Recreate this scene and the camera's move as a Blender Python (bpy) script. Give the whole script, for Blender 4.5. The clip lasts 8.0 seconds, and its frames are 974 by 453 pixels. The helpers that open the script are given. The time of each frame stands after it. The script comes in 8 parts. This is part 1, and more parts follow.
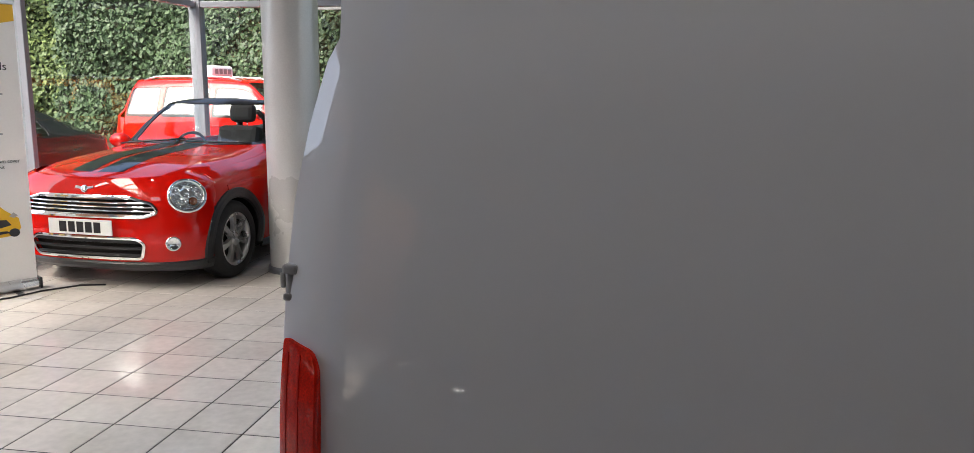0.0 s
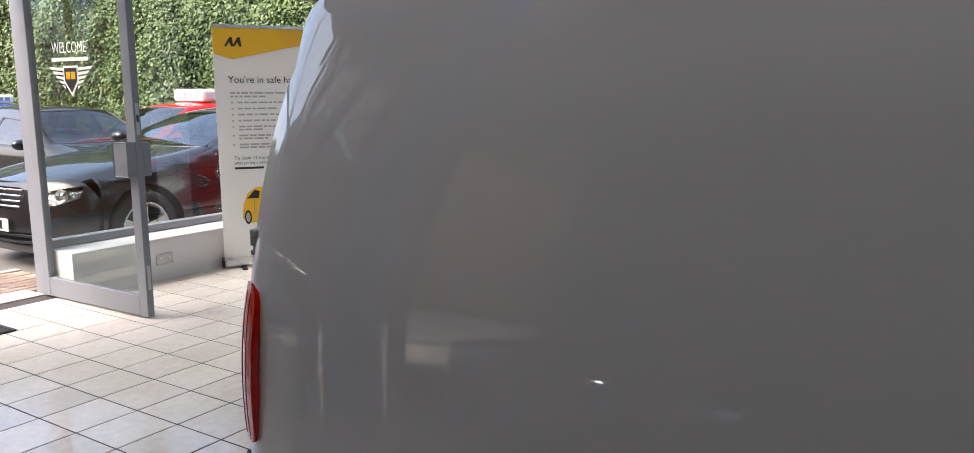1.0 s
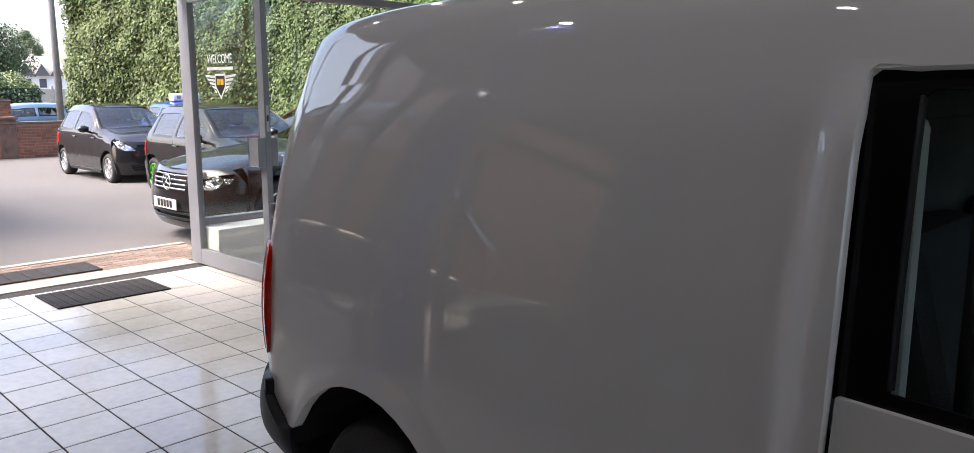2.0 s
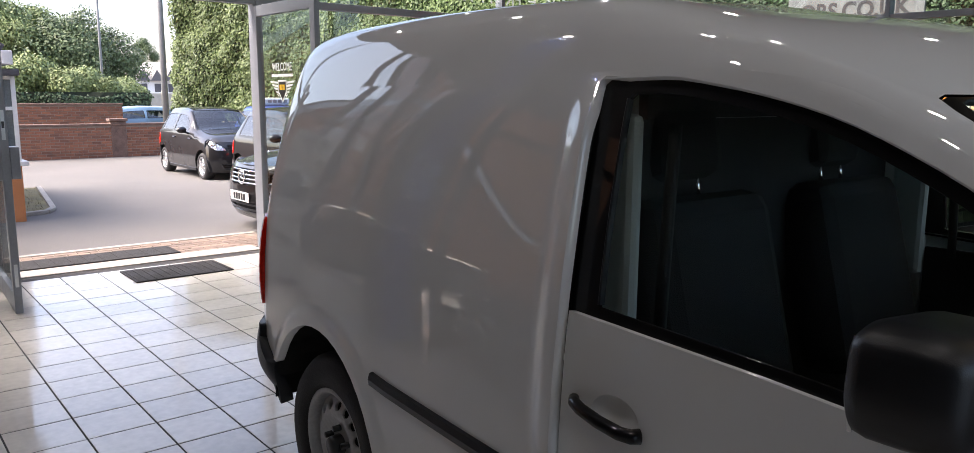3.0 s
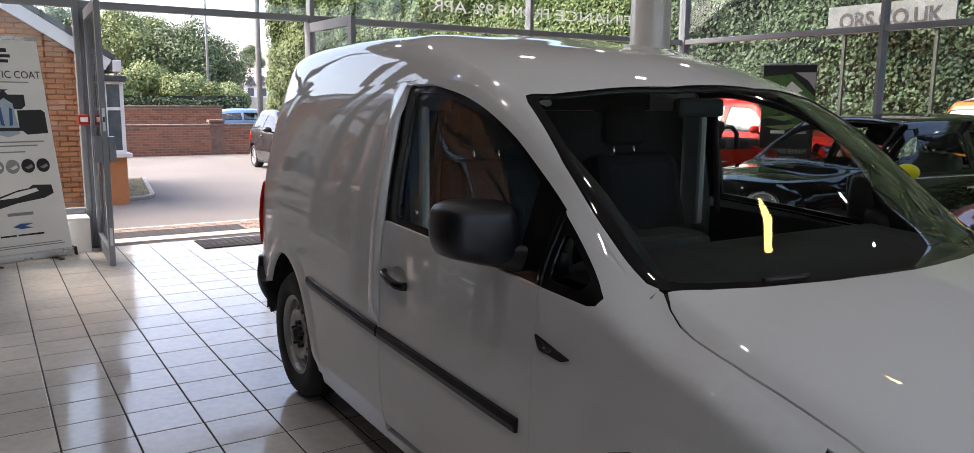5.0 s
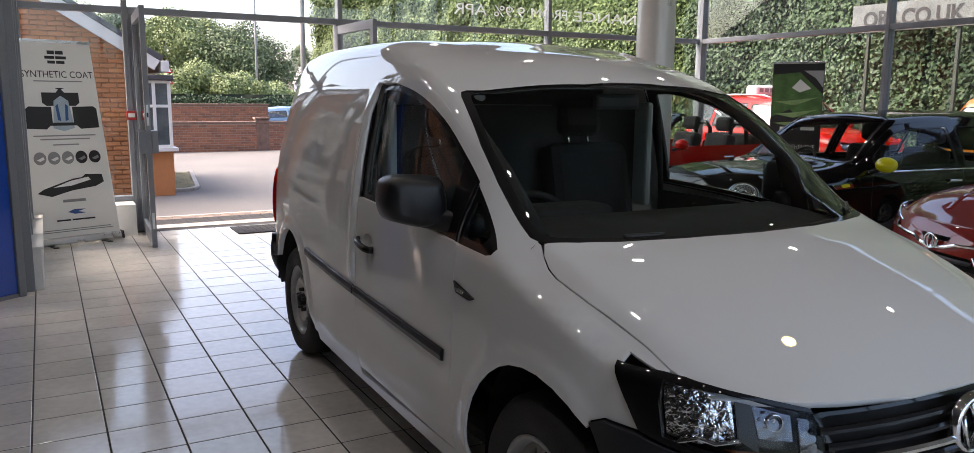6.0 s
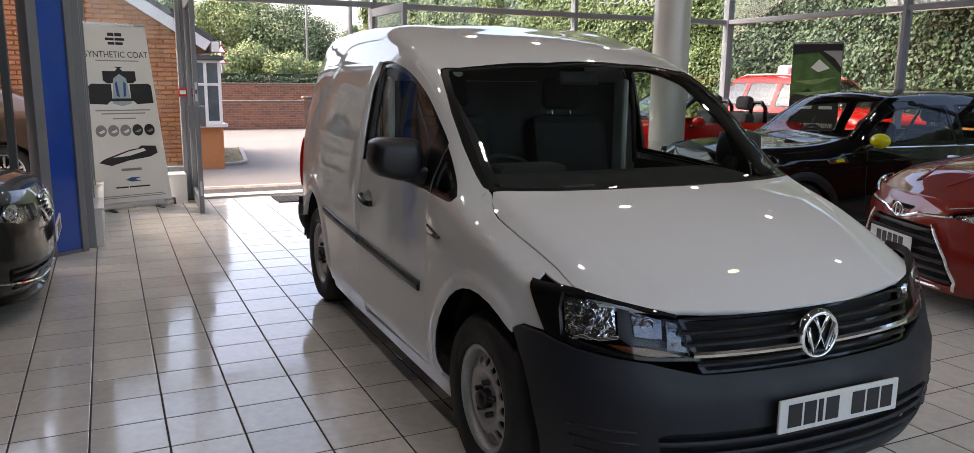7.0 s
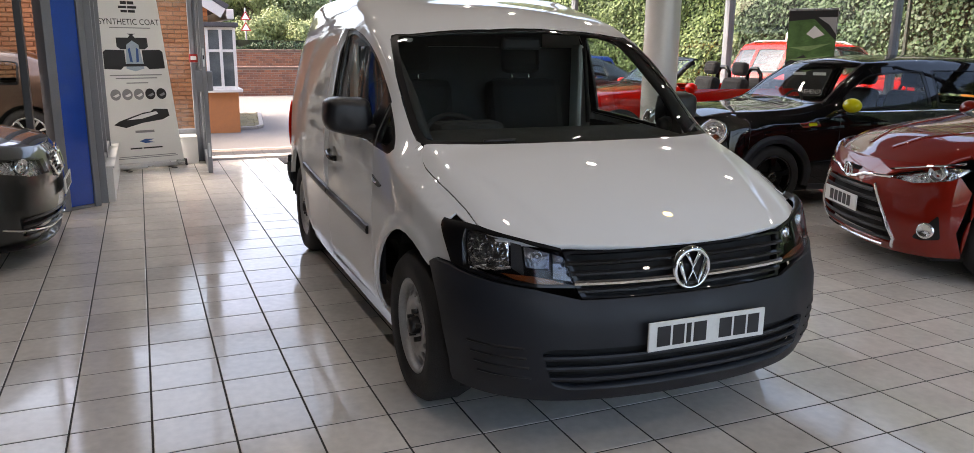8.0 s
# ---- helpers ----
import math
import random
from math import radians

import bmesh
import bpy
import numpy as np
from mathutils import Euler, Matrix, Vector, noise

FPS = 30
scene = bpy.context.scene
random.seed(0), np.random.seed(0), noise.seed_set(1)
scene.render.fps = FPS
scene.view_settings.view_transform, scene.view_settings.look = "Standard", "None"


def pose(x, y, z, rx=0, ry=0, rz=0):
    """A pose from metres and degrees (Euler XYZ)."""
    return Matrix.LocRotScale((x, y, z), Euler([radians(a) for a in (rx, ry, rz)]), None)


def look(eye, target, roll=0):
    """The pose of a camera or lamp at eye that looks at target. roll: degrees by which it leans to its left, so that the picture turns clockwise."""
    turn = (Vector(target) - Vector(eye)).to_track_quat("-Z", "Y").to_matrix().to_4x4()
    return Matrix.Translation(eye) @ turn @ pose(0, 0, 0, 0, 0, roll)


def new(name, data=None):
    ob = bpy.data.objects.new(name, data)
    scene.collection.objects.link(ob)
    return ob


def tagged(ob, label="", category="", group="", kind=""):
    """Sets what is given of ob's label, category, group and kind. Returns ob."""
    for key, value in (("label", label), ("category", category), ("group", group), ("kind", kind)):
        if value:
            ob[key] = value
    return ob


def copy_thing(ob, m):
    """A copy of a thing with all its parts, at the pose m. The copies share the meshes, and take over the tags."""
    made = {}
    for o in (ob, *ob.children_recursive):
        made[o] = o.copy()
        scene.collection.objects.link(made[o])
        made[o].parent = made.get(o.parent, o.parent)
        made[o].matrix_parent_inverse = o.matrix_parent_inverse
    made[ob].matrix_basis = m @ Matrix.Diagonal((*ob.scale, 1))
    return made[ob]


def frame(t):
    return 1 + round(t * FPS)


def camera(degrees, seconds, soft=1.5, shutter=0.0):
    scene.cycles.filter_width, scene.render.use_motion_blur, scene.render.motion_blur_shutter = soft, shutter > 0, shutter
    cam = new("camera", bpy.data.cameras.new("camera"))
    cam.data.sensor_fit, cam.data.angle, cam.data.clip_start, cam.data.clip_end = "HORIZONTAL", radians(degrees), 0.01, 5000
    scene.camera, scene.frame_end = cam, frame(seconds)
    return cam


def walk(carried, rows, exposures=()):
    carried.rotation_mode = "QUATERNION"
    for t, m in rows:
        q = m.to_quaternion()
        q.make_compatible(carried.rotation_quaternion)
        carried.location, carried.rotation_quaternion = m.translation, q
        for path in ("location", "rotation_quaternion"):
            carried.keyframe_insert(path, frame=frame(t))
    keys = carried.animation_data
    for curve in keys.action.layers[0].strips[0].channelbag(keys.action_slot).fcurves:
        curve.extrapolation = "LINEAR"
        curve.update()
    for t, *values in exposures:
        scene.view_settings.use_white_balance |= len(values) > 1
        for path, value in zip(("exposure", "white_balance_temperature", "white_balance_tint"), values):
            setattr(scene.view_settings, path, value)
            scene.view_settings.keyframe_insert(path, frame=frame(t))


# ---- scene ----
cam = camera(62.9, 8.0, 0.8)
# seconds, eye, target, roll
PATH = [
    (0, (0.277, 0.104, 1.458), (-0.042, 2.049, 1.118), 0.4),
    (0.5, (0.719, 0.091, 1.466), (-0.062, 1.901, 1.13), -0.2),
    (1, (1.163, 0.07, 1.485), (0.1, 1.731, 1.152), -0.1),
    (1.5, (1.637, -0.033, 1.544), (0.388, 1.491, 1.204), 0.2),
    (2, (2.021, -0.058, 1.539), (0.647, 1.356, 1.201), 0.1),
    (3.5, (3.145, -0.057, 1.536), (1.575, 1.135, 1.202), 0.3),
    (4, (3.484, -0.069, 1.553), (1.889, 1.086, 1.204), 0.0),
    (4.5, (3.877, -0.105, 1.532), (2.243, 1.002, 1.206), 0.3),
    (6, (4.961, -0.067, 1.515), (3.234, 0.89, 1.196), 0.5),
    (6.5, (5.263, -0.012, 1.504), (3.504, 0.882, 1.182), 0.5),
    (7, (5.637, -0.05, 1.499), (3.861, 0.793, 1.132), 0.6),
    (7.5, (5.927, 0.025, 1.479), (4.147, 0.831, 1.049), 0.6),
    (8, (6.186, 0.156, 1.497), (4.395, 0.927, 1.051), 0.6),
]
walk(cam, [(t, look(eye, target, roll)) for t, eye, target, roll in PATH], exposures=[(0, 2.5, 6750, 14), (2, 2.27, 6680, 15), (4, 2.46, 6850, 16), (6.3, 2.47, 7050, 17), (8, 2.86, 7450, 18)])

# ---- daylight ----
world = bpy.data.worlds.new("sky")
scene.world = world
world.use_nodes = True
wn = world.node_tree.nodes
sky = wn.new("ShaderNodeTexSky")
sky.sky_type, sky.sun_disc = "NISHITA", False
sky.sun_elevation, sky.sun_rotation = radians(48), radians(205)
sky.air_density, sky.dust_density, sky.ozone_density = 0.8, 4.0, 0.8
wn["Background"].inputs["Strength"].default_value = 0.15
world.node_tree.links.new(sky.outputs["Color"], wn["Background"].inputs["Color"])

sun = new("sun", bpy.data.lights.new("sun", "SUN"))
sun.data.energy, sun.data.angle, sun.data.color = 1.3, radians(50), (1.0, 0.96, 0.9)
sun.matrix_world = look((0, 0, 20), (5.6, 12.0, 5.3), 0)
# ---- materials ----
from mathutils import geometry


def mat(name, color, rough=0.5, metal=0.0, vary=0.12, scale=6.0, fine=80.0, bump=0.0, coat=0.0, spec=0.5, rand=0.0, tint=None, emit=0.0, world=False, coat_rough=0.03, coat_ior=1.5, rvary=0.15):
    """A surface with variation at two scales: broad patches and fine grain."""
    m = bpy.data.materials.new(name)
    m.use_nodes = True
    nt = m.node_tree
    n, l = nt.nodes, nt.links
    p = n["Principled BSDF"]
    p.inputs["Metallic"].default_value = metal
    p.inputs["Specular IOR Level"].default_value = spec
    p.inputs["Coat Weight"].default_value = coat
    p.inputs["Coat Roughness"].default_value = coat_rough
    p.inputs["Coat IOR"].default_value = coat_ior
    tc = n.new("ShaderNodeTexCoord")
    big = n.new("ShaderNodeTexNoise")
    big.inputs["Scale"].default_value, big.inputs["Detail"].default_value = scale, 4
    small = n.new("ShaderNodeTexNoise")
    small.inputs["Scale"].default_value, small.inputs["Detail"].default_value = fine, 3
    where = n.new("ShaderNodeNewGeometry").outputs["Position"] if world else tc.outputs["Object"]
    l.new(where, big.inputs["Vector"])
    l.new(where, small.inputs["Vector"])
    ad = n.new("ShaderNodeMath")
    ad.operation = "ADD"
    l.new(big.outputs["Fac"], ad.inputs[0])
    l.new(small.outputs["Fac"], ad.inputs[1])
    last = ad
    if rand:
        oi = n.new("ShaderNodeObjectInfo")
        geo = n.new("ShaderNodeNewGeometry")
        a2 = n.new("ShaderNodeMath")
        a2.operation = "ADD"
        l.new(oi.outputs["Random"], a2.inputs[0])
        l.new(geo.outputs["Random Per Island"], a2.inputs[1])
        a3 = n.new("ShaderNodeMath")
        a3.operation = "FRACT"
        l.new(a2.outputs[0], a3.inputs[0])
        a4 = n.new("ShaderNodeMath")
        a4.operation = "MULTIPLY_ADD"
        a4.inputs[1].default_value = rand
        l.new(a3.outputs[0], a4.inputs[0])
        l.new(ad.outputs[0], a4.inputs[2])
        last = a4
    ramp = n.new("ShaderNodeMapRange")
    ramp.inputs["From Min"].default_value, ramp.inputs["From Max"].default_value = 0.6, 1.4 + rand
    l.new(last.outputs[0], ramp.inputs["Value"])
    mix = n.new("ShaderNodeMix")
    mix.data_type = "RGBA"
    dark = tint if tint else tuple(c * (1 - 2 * vary) for c in color)
    light = tuple(min(1, c * (1 + vary)) for c in color)
    mix.inputs["A"].default_value, mix.inputs["B"].default_value = (*dark, 1), (*light, 1)
    l.new(ramp.outputs["Result"], mix.inputs["Factor"])
    l.new(mix.outputs["Result"], p.inputs["Base Color"])
    rr = n.new("ShaderNodeMapRange")
    rr.inputs["From Min"].default_value, rr.inputs["From Max"].default_value = 0.3, 0.7
    rr.inputs["To Min"].default_value, rr.inputs["To Max"].default_value = max(0.02, rough * (1 - rvary)), min(1, rough * (1 + rvary))
    l.new(big.outputs["Fac"], rr.inputs["Value"])
    l.new(rr.outputs["Result"], p.inputs["Roughness"])
    if bump:
        b = n.new("ShaderNodeBump")
        b.inputs["Strength"].default_value, b.inputs["Distance"].default_value = bump, 0.01
        l.new(small.outputs["Fac"], b.inputs["Height"])
        l.new(b.outputs["Normal"], p.inputs["Normal"])
    if emit:
        p.inputs["Emission Color"].default_value, p.inputs["Emission Strength"].default_value = (*color, 1), emit
    return m


def glass(name, color=(1, 1, 1), ior=1.5, rough=0.0, dirt=0.0):
    """Thin glass: it lets light straight through, tinted, and mirrors by its angle."""
    m = bpy.data.materials.new(name)
    m.use_nodes = True
    n, l = m.node_tree.nodes, m.node_tree.links
    n.clear()
    out, mix, lw = n.new("ShaderNodeOutputMaterial"), n.new("ShaderNodeMixShader"), n.new("ShaderNodeLayerWeight")
    tr, gl, pw, mr = n.new("ShaderNodeBsdfTransparent"), n.new("ShaderNodeBsdfGlossy"), n.new("ShaderNodeMath"), n.new("ShaderNodeMapRange")
    tr.inputs["Color"].default_value, gl.inputs["Roughness"].default_value = (*color, 1), rough
    pw.operation, pw.inputs[1].default_value = "POWER", 5.0
    f0 = ((ior - 1) / (ior + 1)) ** 2
    mr.inputs["To Min"].default_value, mr.inputs["To Max"].default_value = f0, 1.0
    lw.inputs["Blend"].default_value = 0.5
    l.new(lw.outputs["Facing"], pw.inputs[0])
    l.new(pw.outputs[0], mr.inputs["Value"])
    l.new(mr.outputs["Result"], mix.inputs["Fac"])
    l.new(tr.outputs["BSDF"], mix.inputs[1])
    l.new(gl.outputs["BSDF"], mix.inputs[2])
    l.new(mix.outputs["Shader"], out.inputs["Surface"])
    return m


M = {
    "tile": mat("tile_porcelain", (0.73, 0.69, 0.635), 0.11, vary=0.12, scale=3.0, fine=22, bump=0.012, rand=0.4, coat=0.0, spec=0.42, world=True, rvary=0.55),
    "grout": mat("grout", (0.05, 0.047, 0.044), 0.9, vary=0.3, bump=0.3),
    "frame": mat("grey_powder_coat", (0.21, 0.225, 0.255), 0.38, vary=0.06, bump=0.04),
    "frame_dark": mat("dark_powder_coat", (0.06, 0.065, 0.075), 0.4, vary=0.06, bump=0.04),
    "steel": mat("brushed_steel", (0.55, 0.56, 0.57), 0.3, 1.0, vary=0.06),
    "white": mat("white_paint", (0.74, 0.74, 0.73), 0.5, vary=0.05, scale=3, bump=0.05),
    "wall": mat("showroom_wall", (0.13, 0.13, 0.135), 0.7, vary=0.08, scale=1.5, bump=0.05),
    "ceiling": mat("ceiling_board", (0.10, 0.10, 0.10), 0.85, vary=0.06, scale=2, bump=0.05),
    "blue": mat("blue_panel", (0.018, 0.085, 0.48), 0.08, vary=0.06, coat=0.6),
    "brick": mat("brick", (0.52, 0.215, 0.088), 0.85, vary=0.2, scale=14, fine=120, bump=0.5, rand=0.9, tint=(0.38, 0.14, 0.058), world=True),
    "brick_old": mat("old_brick", (0.31, 0.135, 0.075), 0.9, vary=0.25, scale=9, fine=90, bump=0.5, rand=1.0, tint=(0.11, 0.06, 0.045), world=True),
    "mortar_warm": mat("sandy_mortar", (0.40, 0.225, 0.13), 0.95, vary=0.2, bump=0.3),
    "coping": mat("weathered_coping", (0.20, 0.130, 0.100), 0.92, vary=0.35, scale=7, fine=80, bump=0.4, world=True),
    "mortar": mat("mortar", (0.33, 0.28, 0.235), 0.95, vary=0.2, bump=0.3),
    "asphalt": mat("asphalt", (0.15, 0.143, 0.136), 0.92, vary=0.2, scale=0.5, fine=160, bump=0.5),
    "paver": mat("block_paver", (0.28, 0.21, 0.165), 0.9, vary=0.2, scale=9, fine=120, bump=0.4, rand=0.9, tint=(0.14, 0.105, 0.09), world=True),
    "stone": mat("pale_stone", (0.42, 0.39, 0.35), 0.85, vary=0.2, bump=0.3),
    "rubber_mat": mat("rubber_mat", (0.035, 0.034, 0.034), 0.85, vary=0.3, fine=240, bump=0.6),
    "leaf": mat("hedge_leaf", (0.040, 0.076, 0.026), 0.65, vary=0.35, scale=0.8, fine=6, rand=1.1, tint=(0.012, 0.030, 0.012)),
    # lighter copy of the hedge leaf, with sunlight put into its colour
    "leaf_sunlit": mat("sunlit_hedge_leaf", (0.098, 0.135, 0.034), 0.6, vary=0.35, scale=0.8, fine=6, rand=1.3, tint=(0.03, 0.062, 0.017)),
    # brighter tree leaf: sunlight is painted in, against the dark one below
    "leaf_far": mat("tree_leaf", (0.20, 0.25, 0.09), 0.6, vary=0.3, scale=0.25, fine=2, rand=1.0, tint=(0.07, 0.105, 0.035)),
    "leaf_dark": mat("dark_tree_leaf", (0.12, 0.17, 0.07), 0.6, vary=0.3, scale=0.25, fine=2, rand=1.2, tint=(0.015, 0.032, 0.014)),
    # near-black backing for hedges: the shade between leaves put into colour
    "hedge_shade": mat("hedge_depth", (0.02, 0.028, 0.012), 0.95, vary=0.4, bump=0.3),
    "bark": mat("bark", (0.10, 0.075, 0.055), 0.9, vary=0.3, bump=0.6),
    "pane": glass("window_pane", (0.93, 0.96, 0.95)),
    "print_white": mat("banner_vinyl", (0.84, 0.84, 0.82), 0.35, vary=0.02, scale=2),
    "ink": mat("black_ink", (0.02, 0.02, 0.022), 0.4, vary=0.1),
    "ink_grey": mat("grey_ink", (0.28, 0.28, 0.29), 0.4, vary=0.05),
    "ink_light": mat("pale_grey_ink", (0.42, 0.42, 0.43), 0.4, vary=0.05),
    "ink_blue": mat("blue_ink", (0.03, 0.10, 0.30), 0.4, vary=0.05),
    "ink_pale": mat("pale_blue_ink", (0.42, 0.52, 0.60), 0.4, vary=0.1, scale=12),
    "ink_yellow": mat("yellow_ink", (0.80, 0.47, 0.02), 0.4, vary=0.03),
    "film_white": mat("white_film", (0.85, 0.85, 0.84), 0.4, vary=0.02),
    "slate": mat("slate", (0.09, 0.09, 0.10), 0.7, vary=0.2, bump=0.3),
    "rust": mat("galvanised_pole", (0.22, 0.23, 0.23), 0.6, vary=0.15),
    "red_box": mat("red_plastic", (0.42, 0.02, 0.015), 0.35, vary=0.05),
    "dark_post": mat("dark_green_post", (0.03, 0.038, 0.028), 0.6, vary=0.2),
    "grass": mat("verge_grass", (0.22, 0.185, 0.085), 0.9, vary=0.35, scale=3, fine=60, bump=0.6),
    "ply": mat("cream_fence", (0.45, 0.42, 0.35), 0.8, vary=0.1),
}


# ---- mesh helpers ----
def finish(name, me, material, parent=None, label="", smooth=False):
    ob = new(name, me)
    for mm in (material if isinstance(material, (list, tuple)) else [material]):
        me.materials.append(mm)
    if smooth:
        for p in me.polygons:
            p.use_smooth = True
    if parent is not None:
        ob.parent = parent
    return tagged(ob, label)


def part(name, bm, material, parent=None, label="", smooth=False):
    me = bpy.data.meshes.new(name)
    bm.normal_update()
    bm.to_mesh(me)
    bm.free()
    return finish(name, me, material, parent, label, smooth)


def raw(name, verts, faces, material, parent=None, label="", smooth=False):
    me = bpy.data.meshes.new(name)
    me.from_pydata([tuple(v) for v in verts], [], faces)
    return finish(name, me, material, parent, label, smooth)


def thing(name, m, label, category, group="", kind=""):
    e = new(name)
    e.matrix_world = m
    e.empty_display_size = 0.2
    return tagged(e, label, category, group, kind)


def box(bm, x0, y0, z0, x1, y1, z1, bevel=0.0, m=None):
    r = bmesh.ops.create_cube(bm, size=1)
    vs = r["verts"]
    for v in vs:
        v.co = Vector(((x0 + x1) / 2 + v.co.x * (x1 - x0), (y0 + y1) / 2 + v.co.y * (y1 - y0), (z0 + z1) / 2 + v.co.z * (z1 - z0)))
    if bevel:
        es = list({e for v in vs for e in v.link_edges})
        q = bmesh.ops.bevel(bm, geom=es, offset=bevel, segments=2, affect="EDGES", profile=0.5)
        vs = list({v for f in q["faces"] for v in f.verts} | {v for v in vs if v.is_valid})
    if m is not None:
        for v in vs:
            v.co = m @ v.co
    return vs


def boxed(name, dims, material, parent=None, label="", bevel=0.0, m=None):
    bm = bmesh.new()
    box(bm, *dims, bevel=bevel, m=m)
    return part(name, bm, material, parent, label)


def tube(bm, pts, r, n=10, r2=None, caps=True):
    """A round bar along the points; r2 is the radius at its end."""
    rings = []
    k = len(pts)
    for i, p in enumerate(pts):
        p = Vector(p)
        d = (Vector(pts[min(i + 1, k - 1)]) - Vector(pts[max(i - 1, 0)])).normalized()
        a = d.orthogonal().normalized() if not rings else (rings[-1][1] - d * rings[-1][1].dot(d)).normalized()
        b = d.cross(a)
        rr = r if r2 is None else r + (r2 - r) * i / max(1, k - 1)
        rings.append(([bm.verts.new(p + (a * math.cos(t) + b * math.sin(t)) * rr) for t in [2 * math.pi * j / n for j in range(n)]], a))
    for (u, _), (v, _) in zip(rings, rings[1:]):
        for j in range(n):
            bm.faces.new((u[j], u[(j + 1) % n], v[(j + 1) % n], v[j])).smooth = True
    if caps:
        bm.faces.new(rings[0][0][::-1])
        bm.faces.new(rings[-1][0])


def lathe(bm, prof, n=32, m=None, smooth=True):
    """Turns a profile of (radius, along y) round the y axis."""
    rings = []
    for r, y in prof:
        if r < 1e-5:
            rings.append([bm.verts.new((0, y, 0))])
        else:
            rings.append([bm.verts.new((r * math.cos(2 * math.pi * j / n), y, r * math.sin(2 * math.pi * j / n))) for j in range(n)])
    for a, b in zip(rings, rings[1:]):
        for j in range(n):
            q = [a[j % len(a)], a[(j + 1) % len(a)], b[(j + 1) % len(b)], b[j % len(b)]]
            q = [v for i, v in enumerate(q) if v not in q[:i]]
            if len(q) > 2:
                bm.faces.new(q).smooth = smooth
    if m is not None:
        for ring in rings:
            for v in ring:
                v.co = m @ v.co


def text_mesh(body, size, depth=0.0, shear=0.0, align="CENTER", squeeze=1.0, bold=0.0):
    cu = bpy.data.curves.new("writing", "FONT")
    cu.body, cu.size, cu.extrude, cu.shear, cu.align_x, cu.resolution_u = body, size, depth, shear, align, 3
    cu.offset = bold
    ob = bpy.data.objects.new("writing", cu)
    scene.collection.objects.link(ob)
    me = bpy.data.meshes.new_from_object(ob.evaluated_get(bpy.context.evaluated_depsgraph_get()))
    bpy.data.objects.remove(ob)
    if squeeze != 1.0:
        for v in me.vertices:
            v.co.x *= squeeze
    return me


def writing(name, body, size, m, material, parent=None, label="", depth=0.0006, shear=0.0, align="CENTER", squeeze=1.0, bold=0.0):
    ob = finish(name, text_mesh(body, size, depth, shear, align, squeeze, bold), material, parent, label)
    ob.matrix_basis = m
    return ob


def flat_poly(name, pts, m, material, parent=None, label="", thick=0.001):
    """A thin printed shape in its own x, y plane."""
    bm = bmesh.new()
    vs = [bm.verts.new((x, y, 0)) for x, y in pts]
    f = bm.faces.new(vs)
    f.normal_update()
    if f.normal.z < 0:
        f.normal_flip()
    bmesh.ops.triangulate(bm, faces=[f])
    r = bmesh.ops.extrude_face_region(bm, geom=list(bm.faces))
    for v in r["geom"]:
        if isinstance(v, bmesh.types.BMVert):
            v.co.z += thick
    ob = part(name, bm, material, parent, label)
    ob.matrix_basis = m
    return ob


def ring_pts(cx, cy, rx, ry, n=24):
    return [(cx + rx * math.cos(2 * math.pi * i / n), cy + ry * math.sin(2 * math.pi * i / n)) for i in range(n)]


def rect_pts(x0, y0, x1, y1):
    return [(x0, y0), (x1, y0), (x1, y1), (x0, y1)]
# ---- large structure ----
WX, NY, TOP = -4.75, 9.16, 4.3   # west glazing line, north glazing line, ceiling height
GZ = -0.05                        # level of the yard outside

FZ = -0.20                        # level of the far yard, which falls away from the building
ground = raw("ground", [(x, y, z) for x, z in ((-400, FZ), (-14, FZ), (-6.0, GZ), (400, GZ)) for y in (-400, 400)], [(0, 2, 3, 1), (2, 4, 5, 3), (4, 6, 7, 5)], M["asphalt"])


def yard(x):
    """The level of the yard at x."""
    return GZ + (FZ - GZ) * min(1, max(0, (-6.0 - x) / 8.0))


tagged(ground, "grey worn asphalt yard outside the showroom", "ground", kind="structure")
floor = boxed("floor", (WX - 0.2, -6.6, GZ - 0.2, 10.1, NY + 0.1, -0.0022), M["grout"])
tagged(floor, "pale glossy square floor tiles with dark joints", "floor", kind="structure")
ceiling = boxed("ceiling", (WX - 0.3, -6.8, TOP, 10.3, NY + 0.3, TOP + 0.25), M["ceiling"])
tagged(ceiling, "plain dark grey showroom ceiling board", "ceiling", kind="structure")
tagged(boxed("wall_south", (-1.7, -6.8, GZ, 10.1, -6.6, TOP), M["wall"]), "plain grey painted showroom wall", "wall", kind="structure")

